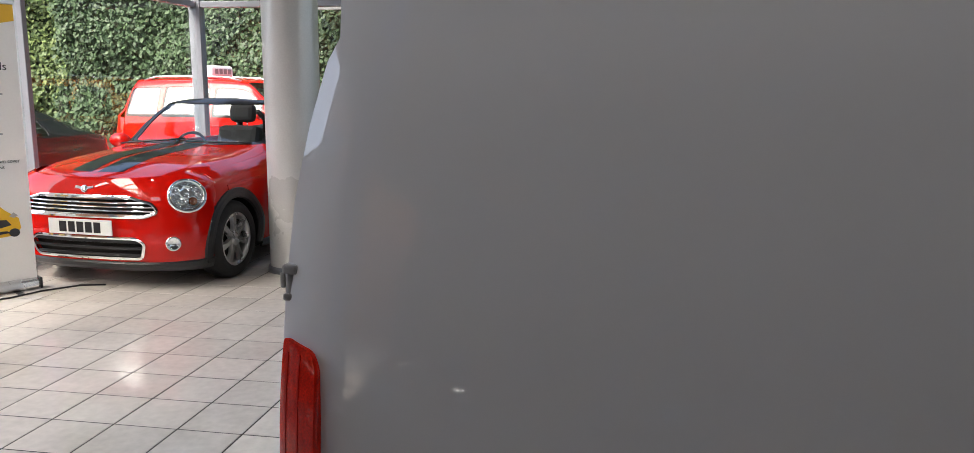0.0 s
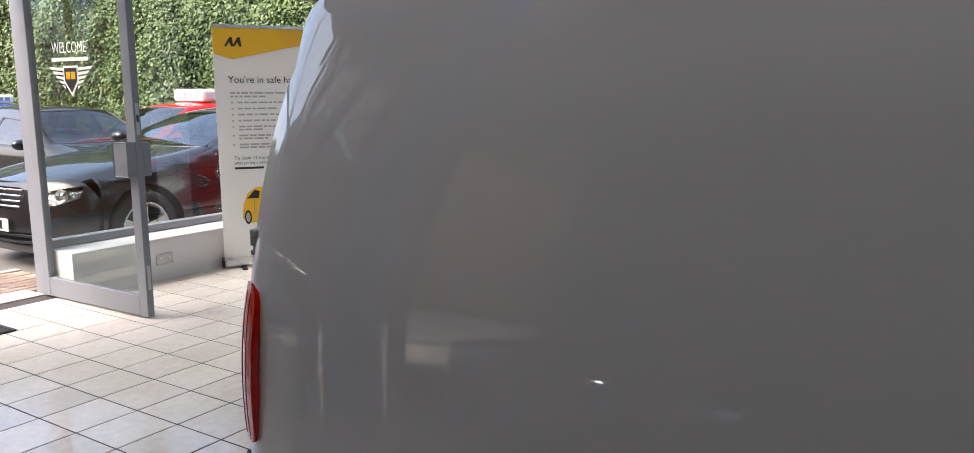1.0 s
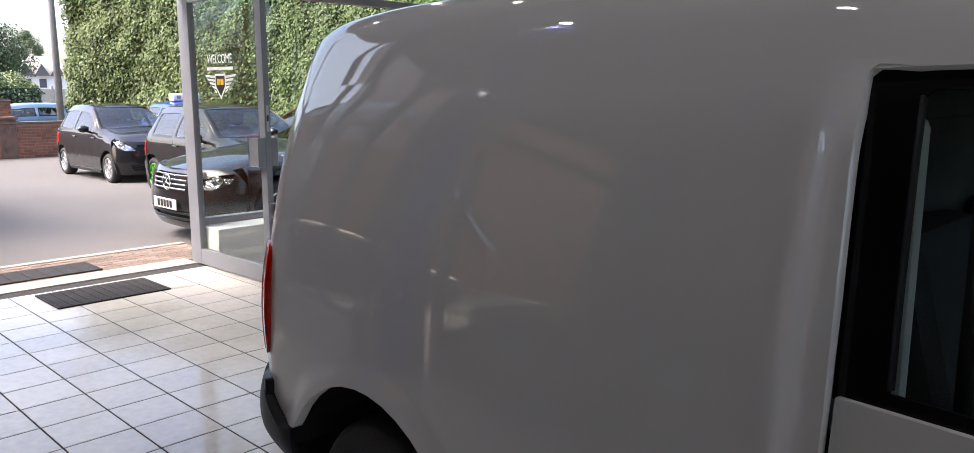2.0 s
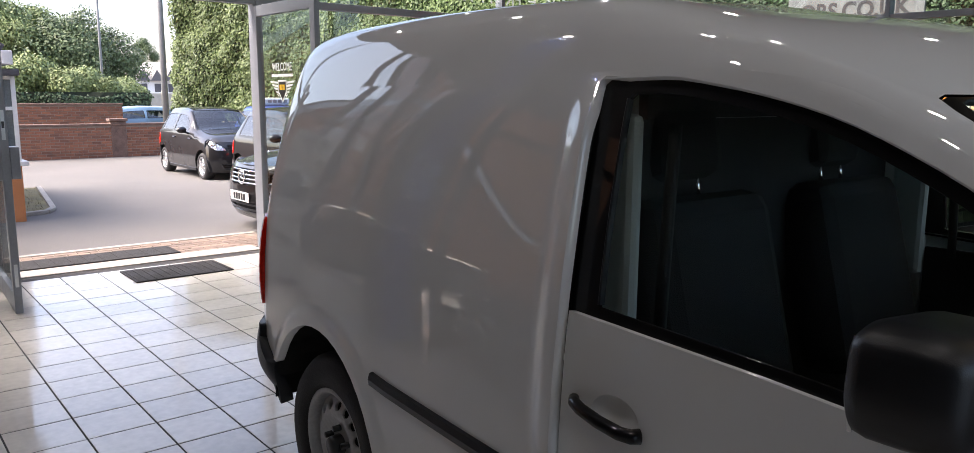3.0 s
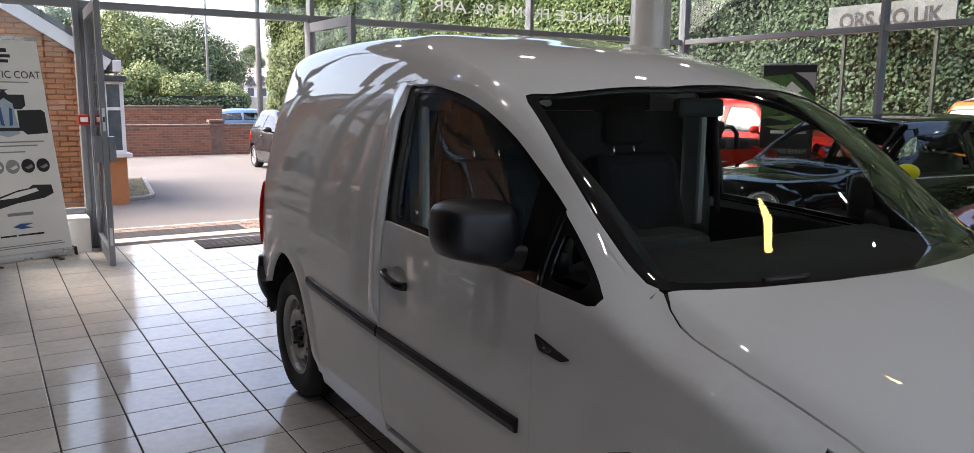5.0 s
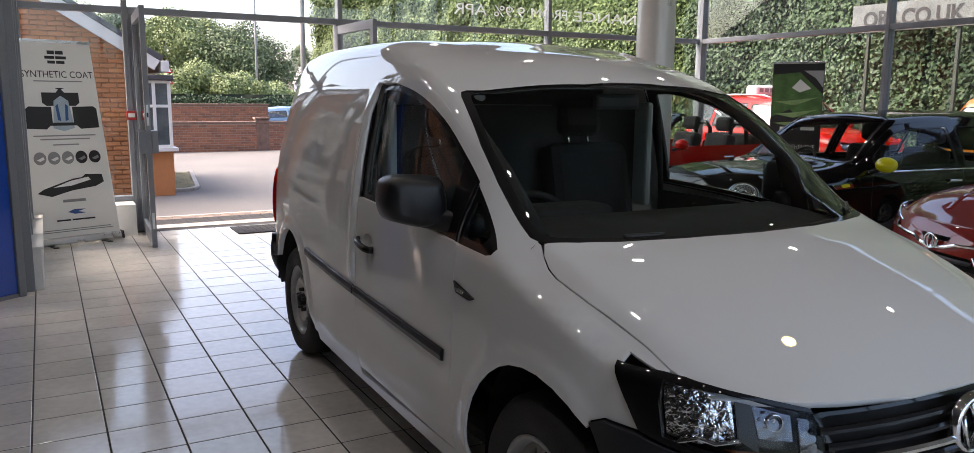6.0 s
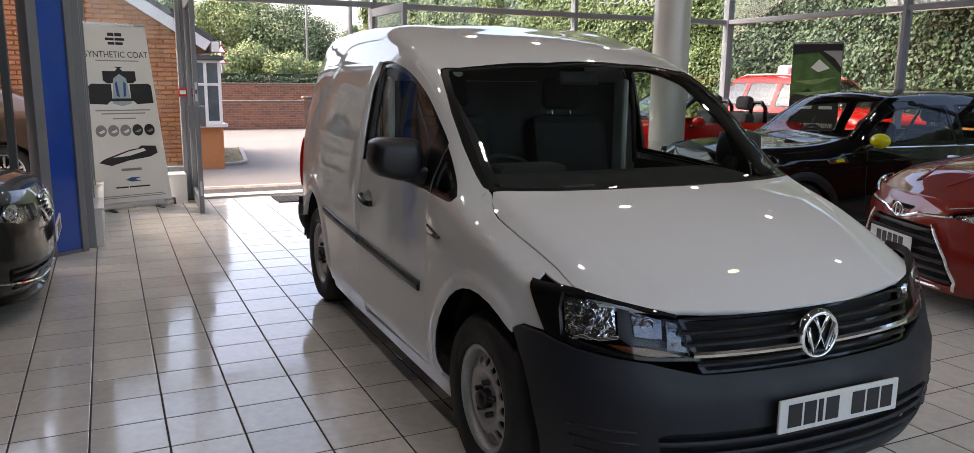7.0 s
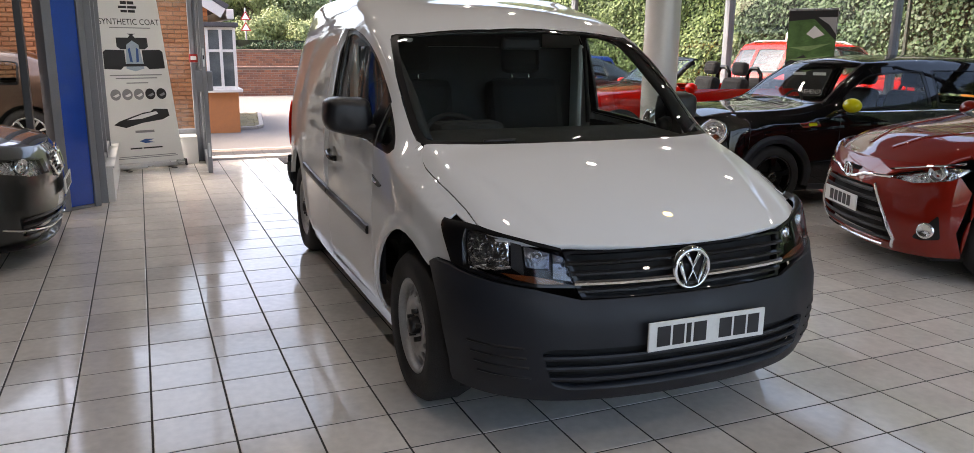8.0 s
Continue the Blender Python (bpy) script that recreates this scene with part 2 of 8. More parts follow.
# downlights set into the ceiling
LAMP = mat("lamp_glow", (1.0, 0.98, 0.94), 0.4, emit=26.0)
first_light = None
for ix in range(7):
    for iy in range(5):
        x, y = -3.9 + ix * 2.15, (-4.6, -0.25, 1.6, 4.2, 7.0)[iy]
        if y < -2 or (x < -2 and y < 0.5) or (ix, iy) == (3, 3):
            continue
        if first_light is None:
            first_light = thing("ceiling_light", pose(x, y, TOP), "round recessed downlight with white rim in ceiling", "ceiling light", "ceiling downlights")
            bm = bmesh.new()
            lathe(bm, [(0.09, 0.0), (0.09, 0.008), (0.068, 0.012), (0.065, 0.004)], 24, pose(0, 0, 0, -90))
            part("rim", bm, M["white"], first_light, "white rim")
            bm = bmesh.new()
            lathe(bm, [(0.0, 0.004), (0.065, 0.0041)], 24, pose(0, 0, 0, -90))
            part("diffuser", bm, LAMP, first_light, "glowing diffuser")
        else:
            copy_thing(first_light, pose(x, y, TOP))
warm = thing("ceiling_light", pose(3.08, 4.42, TOP), "round ceiling lamp with warm yellow glow", "ceiling light", "ceiling downlights")
bm = bmesh.new()
lathe(bm, [(0.11, 0.0), (0.11, 0.010), (0.092, 0.014), (0.088, 0.005)], 28, pose(0, 0, 0, -90))
part("rim", bm, M["white"], warm, "white rim")
bm = bmesh.new()
lathe(bm, [(0.0, 0.005), (0.088, 0.0051)], 28, pose(0, 0, 0, -90))
part("diffuser", bm, mat("warm_lamp_glow", (1.0, 0.78, 0.24), 0.4, emit=7.0), warm, "warm glowing diffuser")


def glazing(name, origin, turn, length, posts, sill, head, top, label, skip=None, plinth=True, plinth_in=0.35, fm=None):
    """A glazed wall along its own x: plinth below, posts, a rail at head height, panes; it faces +y outside."""
    w = thing(name, pose(*origin, 0, 0, turn), label, "window wall", kind="structure")
    fm = fm or M["frame"]
    spans = list(zip(posts, posts[1:]))
    for x in posts:
        boxed("post", (x - 0.028, -0.06, GZ, x + 0.028, 0.06, top), fm, w, "", 0.006)
    for a, b in spans:
        a, b = a + 0.028, b - 0.028
        boxed("transom", (a, -0.05, head - 0.035, b, 0.05, head + 0.035), fm, w, "", 0.005)
        boxed("head_rail", (a, -0.05, top - 0.07, b, 0.05, top), fm, w, "", 0.005)
        boxed("pane", (a, -0.006, head + 0.035, b, 0.006, top - 0.07), M["pane"], w, "clear upper pane").visible_shadow = False
        if skip and skip(a, b):
            continue
        boxed("bottom_rail", (a, -0.05, sill, b, 0.05, sill + 0.06), fm, w, "", 0.005)
        boxed("pane", (a, -0.006, sill + 0.06, b, 0.006, head - 0.035), M["pane"], w, "clear pane").visible_shadow = False
        if plinth:
            boxed("plinth", (a - 0.028 * (a > posts[0] + 0.1), -plinth_in, GZ, b, 0.10, sill - 0.02), M["white"], w, "white painted plinth", 0.004)
            boxed("plinth_cap", (a - 0.028 * (a > posts[0] + 0.1) - 0.004, -plinth_in - 0.015, sill - 0.02, b, 0.12, sill), M["white"], w, "white cap board", 0.004)
    return w


# west front: own x runs south to north, outside is to the west
west = glazing("window_wall_west", (WX, -0.27, 0), 90, NY + 0.27, [0.0, 1.05, 3.47, 6.54, NY + 0.27], 0.34, 2.42, TOP,
               "grey framed shopfront glazing over white plinth", skip=lambda a, b: 1.0 < a < 3.3)
north = glazing("window_wall_north", (10.1, NY, 0), 180, 14.85, [0.0, 2.1, 5.25, 8.4, 11.57, 14.78], 0.34, 2.42, TOP,
                "grey framed shopfront glazing over white plinth")
inner = glazing("window_wall_return", (-1.98, -0.27, 0), 180, 2.77, [0.05, 0.75, 1.75, 2.70], 0.34, 2.42, TOP,
                "grey framed glazed return beside the entrance", plinth_in=0.12)
side = glazing("window_wall_side", (-1.72, -2.4, 0), 90, 1.7, [0.0, 1.65], 0.34, 2.42, TOP,
               "dark framed glazed side wall with dark lower panel", plinth=False, fm=M["frame_dark"])
for a, b in ((0.04, 1.61),):
    boxed("lower_panel", (a, -0.03, 0.0, b, 0.03, 0.34), M["ink"], side, "dark lower panel")
tagged(boxed("wall_southwest", (-1.9, -6.6, GZ, -1.70, -2.44, TOP), M["wall"]), "plain grey painted showroom wall", "wall", kind="structure")
glazing("window_wall_east", (10.1, NY, 0), -90, 10.2, [0.05, 2.6, 5.15, 7.7, 10.2], 0.34, 2.42, TOP,
        "grey framed shopfront glazing over white plinth")
tagged(boxed("wall_east", (10.05, -6.6, GZ, 10.25, NY - 10.24, TOP), M["wall"]), "plain grey painted showroom wall", "wall", kind="structure")
# blue clad pillar at the inner corner
pillar = thing("pillar", pose(-1.80, -0.44, 0, 0, 0, 127), "tall glossy blue panel in a grey frame at wall corner", "pillar", kind="structure")
boxed("panel", (-0.10, -0.02, 0.03, 0.13, 0.06, TOP), M["blue"], pillar, "glossy blue panel", 0.003)
boxed("frame_post", (-0.19, -0.04, 0, -0.102, 0.09, TOP), M["frame"], pillar, "", 0.006)
boxed("frame_post", (0.132, -0.04, 0, 0.19, 0.09, TOP), M["frame"], pillar, "", 0.006)
boxed("foot_rail", (-0.10, -0.03, 0.0, 0.13, 0.07, 0.028), M["frame"], pillar, "", 0.003)

# round column
column = thing("column", pose(-2.27, 6.12, 0), "round satin grey structural column", "column", kind="structure")
bm = bmesh.new()
lathe(bm, [(0.215, 0), (0.215, TOP)], 40, pose(0, 0, 0, 90))
part("shaft", bm, mat("column_steel", (0.62, 0.62, 0.61), 0.3, 0.15, vary=0.05, scale=2), column, smooth=False)
bm = bmesh.new()
lathe(bm, [(0.217, 0.0), (0.232, 0.0), (0.232, 0.04), (0.225, 0.05), (0.217, 0.05)], 40, pose(0, 0, 0, 90))
part("collar", bm, M["frame"], column)


# ---- entrance doors ----
def door_leaf(name, m, label, lettering):
    d = thing(name, m, label, "door", kind="structure")
    L, H = 1.22, 2.36
    boxed("stile", (0, -0.025, 0.012, 0.085, 0.025, H), M["frame"], d, "", 0.004)
    boxed("stile", (L - 0.085, -0.025, 0.012, L, 0.025, H), M["frame"], d, "", 0.004)
    boxed("bottom_rail", (0.085, -0.024, 0.012, L - 0.085, 0.024, 0.15), M["frame"], d, "", 0.004)
    boxed("top_rail", (0.085, -0.024, H - 0.10, L - 0.085, 0.024, H), M["frame"], d, "", 0.004)
    boxed("pane", (0.085, -0.005, 0.15, L - 0.085, 0.005, H - 0.10), M["pane"], d, "clear pane").visible_shadow = False
    for s in (-1, 1):
        boxed("lock_case", (L - 0.15, s * 0.026, 0.95, L - 0.005, s * 0.085, 1.17), M["frame"], d, "grey lock case", 0.006)
    boxed("lock_plate", (L, -0.011, 1.22, L + 0.003, 0.011, 1.42), M["steel"], d, "steel lock plate")
    boxed("lock_bolt", (L, -0.008, 1.30, L + 0.004, 0.008, 1.345), M["ink"], d)
    boxed("lock_plate", (L, -0.011, 0.20, L + 0.003, 0.011, 0.36), M["steel"], d, "steel lock plate")
    if lettering:
        m0 = pose(0.55, -0.0065, 1.75, 90)
        writing("lettering", "WELCOME", 0.105, m0, M["film_white"], d, "white vinyl word", squeeze=0.78)
        flat_poly("bar", rect_pts(-0.21, -0.055, 0.21, -0.03), m0, M["film_white"], d, "white line of lettering")
        for k in range(5):
            w0, w1 = 0.25 - 0.035 * k, 0.075
            for s in (-1, 1):
                flat_poly("wing", [(s * 0.07, -0.10 - 0.03 * k), (s * w0, -0.09 - 0.03 * k), (s * (w0 - 0.02), -0.108 - 0.03 * k), (s * 0.07, -0.12 - 0.03 * k)], m0, M["film_white"], d, "white wing stripe")
        flat_poly("shield", [(-0.085, -0.085), (0.085, -0.085), (0.085, -0.19), (0.0, -0.29), (-0.085, -0.19)], m0, M["film_white"], d, "white shield border")
        flat_poly("shield_face", [(-0.07, -0.10), (0.07, -0.10), (0.07, -0.185), (0.0, -0.265), (-0.07, -0.185)], m0 @ pose(0, 0, 0.0015), M["ink"], d, "black shield")
        flat_poly("monogram", rect_pts(-0.05, -0.175, -0.005, -0.125), m0 @ pose(0, 0, 0.003), M["ink_yellow"], d, "amber monogram")
        flat_poly("monogram", rect_pts(0.006, -0.175, 0.055, -0.125), m0 @ pose(0, 0, 0.003), M["ink_yellow"], d, "amber monogram")
    return d


door_leaf("door_1", pose(-4.70, 3.16, 0, 0, 0, 1.2), "open grey framed glass entrance door with white lettering", True)
door_leaf("door_2", pose(-4.68, 0.865, 0, 0, 0, -2.0), "open grey framed glass entrance door", False)
boxed("door_post", (WX - 0.07, 3.15, GZ, WX + 0.05, 3.235, 2.385), M["frame"], west, "")
boxed("door_post", (WX - 0.07, 0.812, GZ, WX + 0.05, 0.862, 2.385), M["frame"], west, "")
for ob in west.children:
    if ob.name.startswith("door_post"):
        ob.matrix_parent_inverse = west.matrix_world.inverted()
tagged(boxed("threshold", (WX - 0.24, 0.87, GZ, WX + 0.03, 3.15, 0.006), M["stone"]), "pale stone door threshold strip", "threshold", kind="structure")

# red call point on the door jamb
cp = thing("call_point", pose(-4.665, 0.785, 1.29), "small red emergency call point on the jamb", "call point")
boxed("case", (-0.02, -0.05, -0.05, 0.03, 0.05, 0.05), M["red_box"], cp, "", 0.006)
boxed("face", (0.031, -0.034, -0.02, 0.033, 0.034, 0.024), M["film_white"], cp, "white face plate")

# socket on the plinth
so = thing("wall_socket", pose(-4.398, 3.95, 0.17), "white double wall socket on the plinth", "socket")
boxed("plate", (0, -0.075, -0.043, 0.010, 0.075, 0.043), M["steel"], so, "", 0.003)
for s in (-1, 1):
    boxed("rocker", (0.0105, s * 0.037 - 0.012, 0.0, 0.014, s * 0.037 + 0.012, 0.02), M["white"], so)

# mats
for nm, d, lab in (("door_mat", (-4.47, 1.74, 0.0005, -3.96, 2.56, 0.012), "dark ribbed rubber mat on the tiles inside the door"),
                   ("outdoor_mat", (-5.66, 0.98, GZ + 0.001, -5.24, 2.52, GZ + 0.02), "dark rubber mat on block paving outside")):
    t = thing(nm, pose(0, 0, 0), lab, "mat")
    boxed("pad", d, M["rubber_mat"], t, "", 0.004)
    for k in range(12):
        y = d[1] + 0.03 + k * (d[4] - d[1] - 0.06) / 11
        boxed("rib", (d[0] + 0.02, y - 0.006, d[5], d[3] - 0.02, y + 0.006, d[5] + 0.003), M["rubber_mat"], t)


# lettering on the glass, read from outside
def glass_text(body, size, m, nm, lab):
    t = thing(nm, m, lab, "window lettering")
    writing("lettering", body, size, pose(0, 0, 0, 90), M["film_white"], t, align="LEFT", squeeze=1.25)


FILM = bpy.data.materials.new("translucent_film")
FILM.use_nodes = True
fn_, fl_ = FILM.node_tree.nodes, FILM.node_tree.links
fn_.clear()
fo_, fa_, fd_, ft_ = fn_.new("ShaderNodeOutputMaterial"), fn_.new("ShaderNodeMixShader"), fn_.new("ShaderNodeBsdfDiffuse"), fn_.new("ShaderNodeBsdfTranslucent")
fd_.inputs["Color"].default_value = ft_.inputs["Color"].default_value = (0.85, 0.85, 0.84, 1)
fl_.new(fd_.outputs["BSDF"], fa_.inputs[1])
fl_.new(ft_.outputs["BSDF"], fa_.inputs[2])
fl_.new(fa_.outputs["Shader"], fo_.inputs["Surface"])
ws_ = thing("window_sign", pose(WX - 0.012, 8.12, 2.615, 0, 0, -90), "white vinyl words on the glass, read from outside", "window lettering")
for word, at, wide in (("FINANCE", 0.0, 1.40), ("FROM", 1.50, 0.62), ("9.9%", 2.22, 0.50), ("APR", 2.83, 0.50)):
    wo = writing("word", word, 0.205, pose(at, 0, 0, 90), FILM, ws_, align="LEFT")
    k = wide / max(v.co.x for v in wo.data.vertices)
    for v in wo.data.vertices:
        v.co.x *= k
# lettering mirrored in the glass, built as an added board, greyed to its dimness
sg = thing("sign_board", pose(-4.62, 13.45, GZ + 0.12), "added grey board with dark letters, standing in for a glass reflection", "sign")
SIGN_GREY = mat("weathered_sign_face", (0.13, 0.14, 0.138), 0.55, vary=0.3, scale=4, fine=60)
boxed("board", (-0.62, -0.02, 2.70, 1.72, 0.03, 3.20), SIGN_GREY, sg, "grey board dimmed like a reflection", 0.004)
writing("lettering", "ORS.CO.UK", 0.38, pose(1.50, -0.026, 2.80, 90), M["ink"], sg, "dark letters", align="RIGHT", squeeze=0.95, bold=0.012)
for px in (-0.30, 1.40):
    boxed("sign_post", (px - 0.03, 0.031, 0, px + 0.03, 0.09, 3.16), M["dark_post"], sg, "dark post added under the stand-in board", 0.005)

# ---- yard outside ----
tagged(boxed("kerb_strip", (-6.02, -0.3, GZ, -5.93, 3.6, GZ + 0.012), M["stone"]), "flush edging stones between paving and asphalt", "kerb", kind="structure")


def hedge(name, pts, height, depth, n, size, material, label, seed):
    """A clipped tall hedge: a dark uneven mass for its inner shade, clad in many single leaves."""
    rng = random.Random(seed)
    t = thing(name, pose(0, 0, 0), label, "hedge", kind="stuff")
    V, F, CV, CF = [], [], [], []
    seg = [(Vector((*a, 0)), Vector((*b, 0))) for a, b in zip(pts, pts[1:])]
    tot = sum((b - a).length for a, b in seg)

    def bulge(s, z):
        return 0.45 * noise.noise(Vector((s * 0.45, z * 0.5, seed))) + 0.22 * noise.noise(Vector((s * 1.3, z * 1.4, seed + 5)))

    s0 = 0
    for a, b in seg:
        d = (b - a).normalized()
        nrm = Vector((d.y, -d.x, 0))
        L = (b - a).length
        k = int(n * L / tot)
        m_, h_ = int(L / 0.4) + 1, int(height / 0.4) + 1
        base = len(CV)
        for i in range(m_ + 1):
            for j in range(h_ + 1):
                s, z = L * i / m_, height * j / h_
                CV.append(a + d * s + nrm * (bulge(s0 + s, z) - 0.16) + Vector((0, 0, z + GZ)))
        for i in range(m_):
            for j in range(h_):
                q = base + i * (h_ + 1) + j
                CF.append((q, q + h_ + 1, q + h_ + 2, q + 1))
        for _ in range(k):
            s, z = rng.random() * L, rng.random() ** 0.9 * height
            top = height + 0.5 * noise.noise(Vector((s0 + s, 3, seed)) * 0.7)
            z = min(z, top)
            c = a + d * s + nrm * (bulge(s0 + s, z) - rng.random() ** 2 * 0.22 + 0.04) + Vector((0, 0, z + GZ))
            up = Vector((rng.gauss(0, 0.5), rng.gauss(0, 0.5), rng.gauss(-0.7, 0.45))).normalized()
            out = (nrm + Vector((rng.gauss(0, 0.55), rng.gauss(0, 0.55), 0.35 + rng.gauss(0, 0.5)))).normalized()
            sd = out.cross(up).normalized()
            up = sd.cross(out)
            w = size * (0.6 + 0.8 * rng.random())
            q = len(V)
            V += [c, c + up * w * 0.5 + sd * w * 0.36, c + up * w * 1.1, c + up * w * 0.5 - sd * w * 0.36]
            F.append((q, q + 1, q + 2, q + 3))
        s0 += L
    raw("foliage_mass", CV, CF, M["hedge_shade"], t, "dark sheet coloured as the shade inside the hedge")
    raw("leaves", V, F, material, t, "small green leaves")
    return t


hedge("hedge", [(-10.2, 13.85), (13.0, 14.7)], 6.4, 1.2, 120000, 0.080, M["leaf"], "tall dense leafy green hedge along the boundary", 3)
hedge("hedge", [(-25.2, 9.0), (-10.0, 13.9)], 6.8, 1.4, 125000, 0.080, M["leaf_sunlit"], "tall loose yard hedge, light green with sunlight in its colour", 4)


def tree(name, x, y, h, r, seed, material, label, clumps=26, per=420, trunk=0.28, leaf=0.30):
    rng = random.Random(seed)
    t = thing(name, pose(x, y, GZ), label, "tree")
    bm = bmesh.new()
    lean = rng.gauss(0, 0.2)
    tube(bm, [(0, 0, 0), (lean * 0.2, 0, h * 0.25), (lean * 0.6, 0.1, h * 0.5), (lean, 0.1, h * 0.78)], trunk, 8, trunk * 0.25)
    cs = []
    for i in range(clumps):
        a, u = rng.random() * 6.283, rng.random()
        z = h * (0.30 + 0.66 * u)
        rr = r * math.sqrt(max(0.05, 1 - (2 * abs(u - 0.42)) ** 2)) * (0.45 + 0.55 * rng.random())
        c = Vector((math.cos(a) * rr, math.sin(a) * rr, z))
        cs.append((c, r * (0.26 + 0.22 * rng.random())))
        if i % 3 == 0:
            tube(bm, [(lean * 0.4, 0.05, h * 0.3 + 0.3 * u * h), (c.x * 0.5, c.y * 0.5, (c.z + h * 0.35) / 2), tuple(c)], trunk * 0.3, 5, 0.02)
    part("trunk", bm, M["bark"], t, smooth=True)
    V, F = [], []
    for c, cr in cs:
        for _ in range(per):
            d = Vector((rng.gauss(0, 1), rng.gauss(0, 1), rng.gauss(0, 1))).normalized()
            p = c + d * cr * (0.55 + 0.5 * rng.random())
            o = (d + Vector((rng.gauss(0, 0.5), rng.gauss(0, 0.5), rng.gauss(0.3, 0.5)))).normalized()
            sd = o.cross(Vector((0.2, 0.1, 1))).normalized()
            up = sd.cross(o)
            w = leaf * (0.6 + 0.8 * rng.random())
            q = len(V)
            V += [p - sd * w * 0.5, p - up * w * 0.6, p + sd * w * 0.5, p + up * w * 0.6]
            F.append((q, q + 1, q + 2, q + 3))
    raw("crown", V, F, material, t, "leafy crown")
    return t


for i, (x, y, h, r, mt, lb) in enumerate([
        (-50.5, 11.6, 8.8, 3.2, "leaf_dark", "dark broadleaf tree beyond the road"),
        (-54.0, 10.2, 8.6, 2.9, "leaf_far", "broadleaf tree beyond the road with leaves coloured as sunlit"),
        (-51.5, 7.4, 8.8, 3.0, "leaf_far", "broadleaf tree beyond the road with leaves coloured as sunlit"),
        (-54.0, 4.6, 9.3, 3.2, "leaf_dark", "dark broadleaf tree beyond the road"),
        (-50.0, 1.8, 9.0, 3.0, "leaf_far", "broadleaf tree beyond the road with leaves coloured as sunlit"),
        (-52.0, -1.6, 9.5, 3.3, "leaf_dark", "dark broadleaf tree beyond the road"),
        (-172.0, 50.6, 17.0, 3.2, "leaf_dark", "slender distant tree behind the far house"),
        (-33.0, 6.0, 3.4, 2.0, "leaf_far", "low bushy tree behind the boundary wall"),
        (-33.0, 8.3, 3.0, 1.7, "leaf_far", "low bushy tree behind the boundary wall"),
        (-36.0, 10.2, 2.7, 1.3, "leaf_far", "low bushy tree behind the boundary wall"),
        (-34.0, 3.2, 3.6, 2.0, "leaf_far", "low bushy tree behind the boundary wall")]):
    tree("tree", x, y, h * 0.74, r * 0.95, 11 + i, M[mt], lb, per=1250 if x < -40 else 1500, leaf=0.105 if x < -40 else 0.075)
hedge("low_hedge", [(-27.5, -6), (-27.5, 9.0)], 1.62, 0.6, 12000, 0.08, M["leaf"], "low clipped hedge behind the boundary wall", 9)
for x, y, r, h in ((-37.5, 9.77, 0.06, 9.0), (-23.6, 8.20, 0.10, 9.0)):
    pl = thing("lamp_post", pose(x, y, FZ), "tall plain grey pole beside the road", "pole")
    bm = bmesh.new()
    tube(bm, [(0, 0, 0), (0, 0, h * 0.5), (0, 0, h)], r, 12, r * 0.75)
    part("shaft", bm, M["rust"], pl, smooth=True)
    bm = bmesh.new()
    tube(bm, [(0, 0, 0), (0, 0, 0.6)], r * 1.5, 12)
    part("base", bm, M["rust"], pl)


# ---- brick work ----
PARTS_LAST = []


def brick_wall(name, m, length, height, thick, label, material, keep, openings=(), top_line=None, cap=True, bl=0.215, bh=0.065, joint=0.010, kind="structure"):
    """A wall of single bricks in stretcher bond along its own x; its face looks to -y."""
    w = thing(name, m, label, "wall" if kind else "", kind=kind)
    if top_line is None:
        boxed("core", (0, 0.012, 0, length, thick, height), M["mortar"], w, "mortar")
    PARTS_LAST.append((w, length, height, thick, material, keep, openings, top_line, bl, bh, joint))
    if cap:
        boxed("coping", (-0.02, -0.03, height, length + 0.02, thick + 0.03, height + 0.06), M["coping"], w, "weathered coping", 0.01)
    return w


brick_wall("boundary_wall", pose(-20.7, -6.5, FZ, 0, 0, 90), 16.8, 0.86, 0.22, "weathered red brick boundary wall of the yard", M["brick_old"], lambda x: 9.6 < x < 13.5)
brick_wall("back_wall", pose(-23.4, -6.5, FZ, 0, 0, 90), 13.35, 1.38, 0.22, "higher weathered red brick wall behind", M["brick_old"], lambda x: 9.5 < x < 12.4)
pier = thing("wall_pier", pose(-20.72, 6.0, FZ), "square brick pier in the boundary wall", "wall pier", kind="structure")
boxed("pier_body", (-0.25, -0.2, 0, 0.03, 0.2, 0.98), M["coping"], pier, "", 0.01)
boxed("pier_cap", (-0.29, -0.24, 0.98, 0.07, 0.24, 1.05), M["coping"], pier, "", 0.012)

# brick house beside the yard, gable towards the showroom
house = thing("house", pose(-8.85, 1.31, yard(-8.8), 0, 0, 0), "orange brick house with white bargeboard and bay window", "house")
gab = lambda x: 2.30 + 0.64 * min(x, 9.0 - x)
hw_ = brick_wall("gable_wall", pose(0, 0, 0), 9.0, 5.2, 0.25, "orange brick gable wall", M["brick"], lambda x: x < 2.4,
                 openings=[(0.0, 0.75, 0.08, 1.93)], top_line=gab, cap=False, kind="")
hw_.parent = house
hw_.matrix_basis = pose(0, 0, 0, 0, 0, 90) @ Matrix.Diagonal((-1, 1, 1, 1))
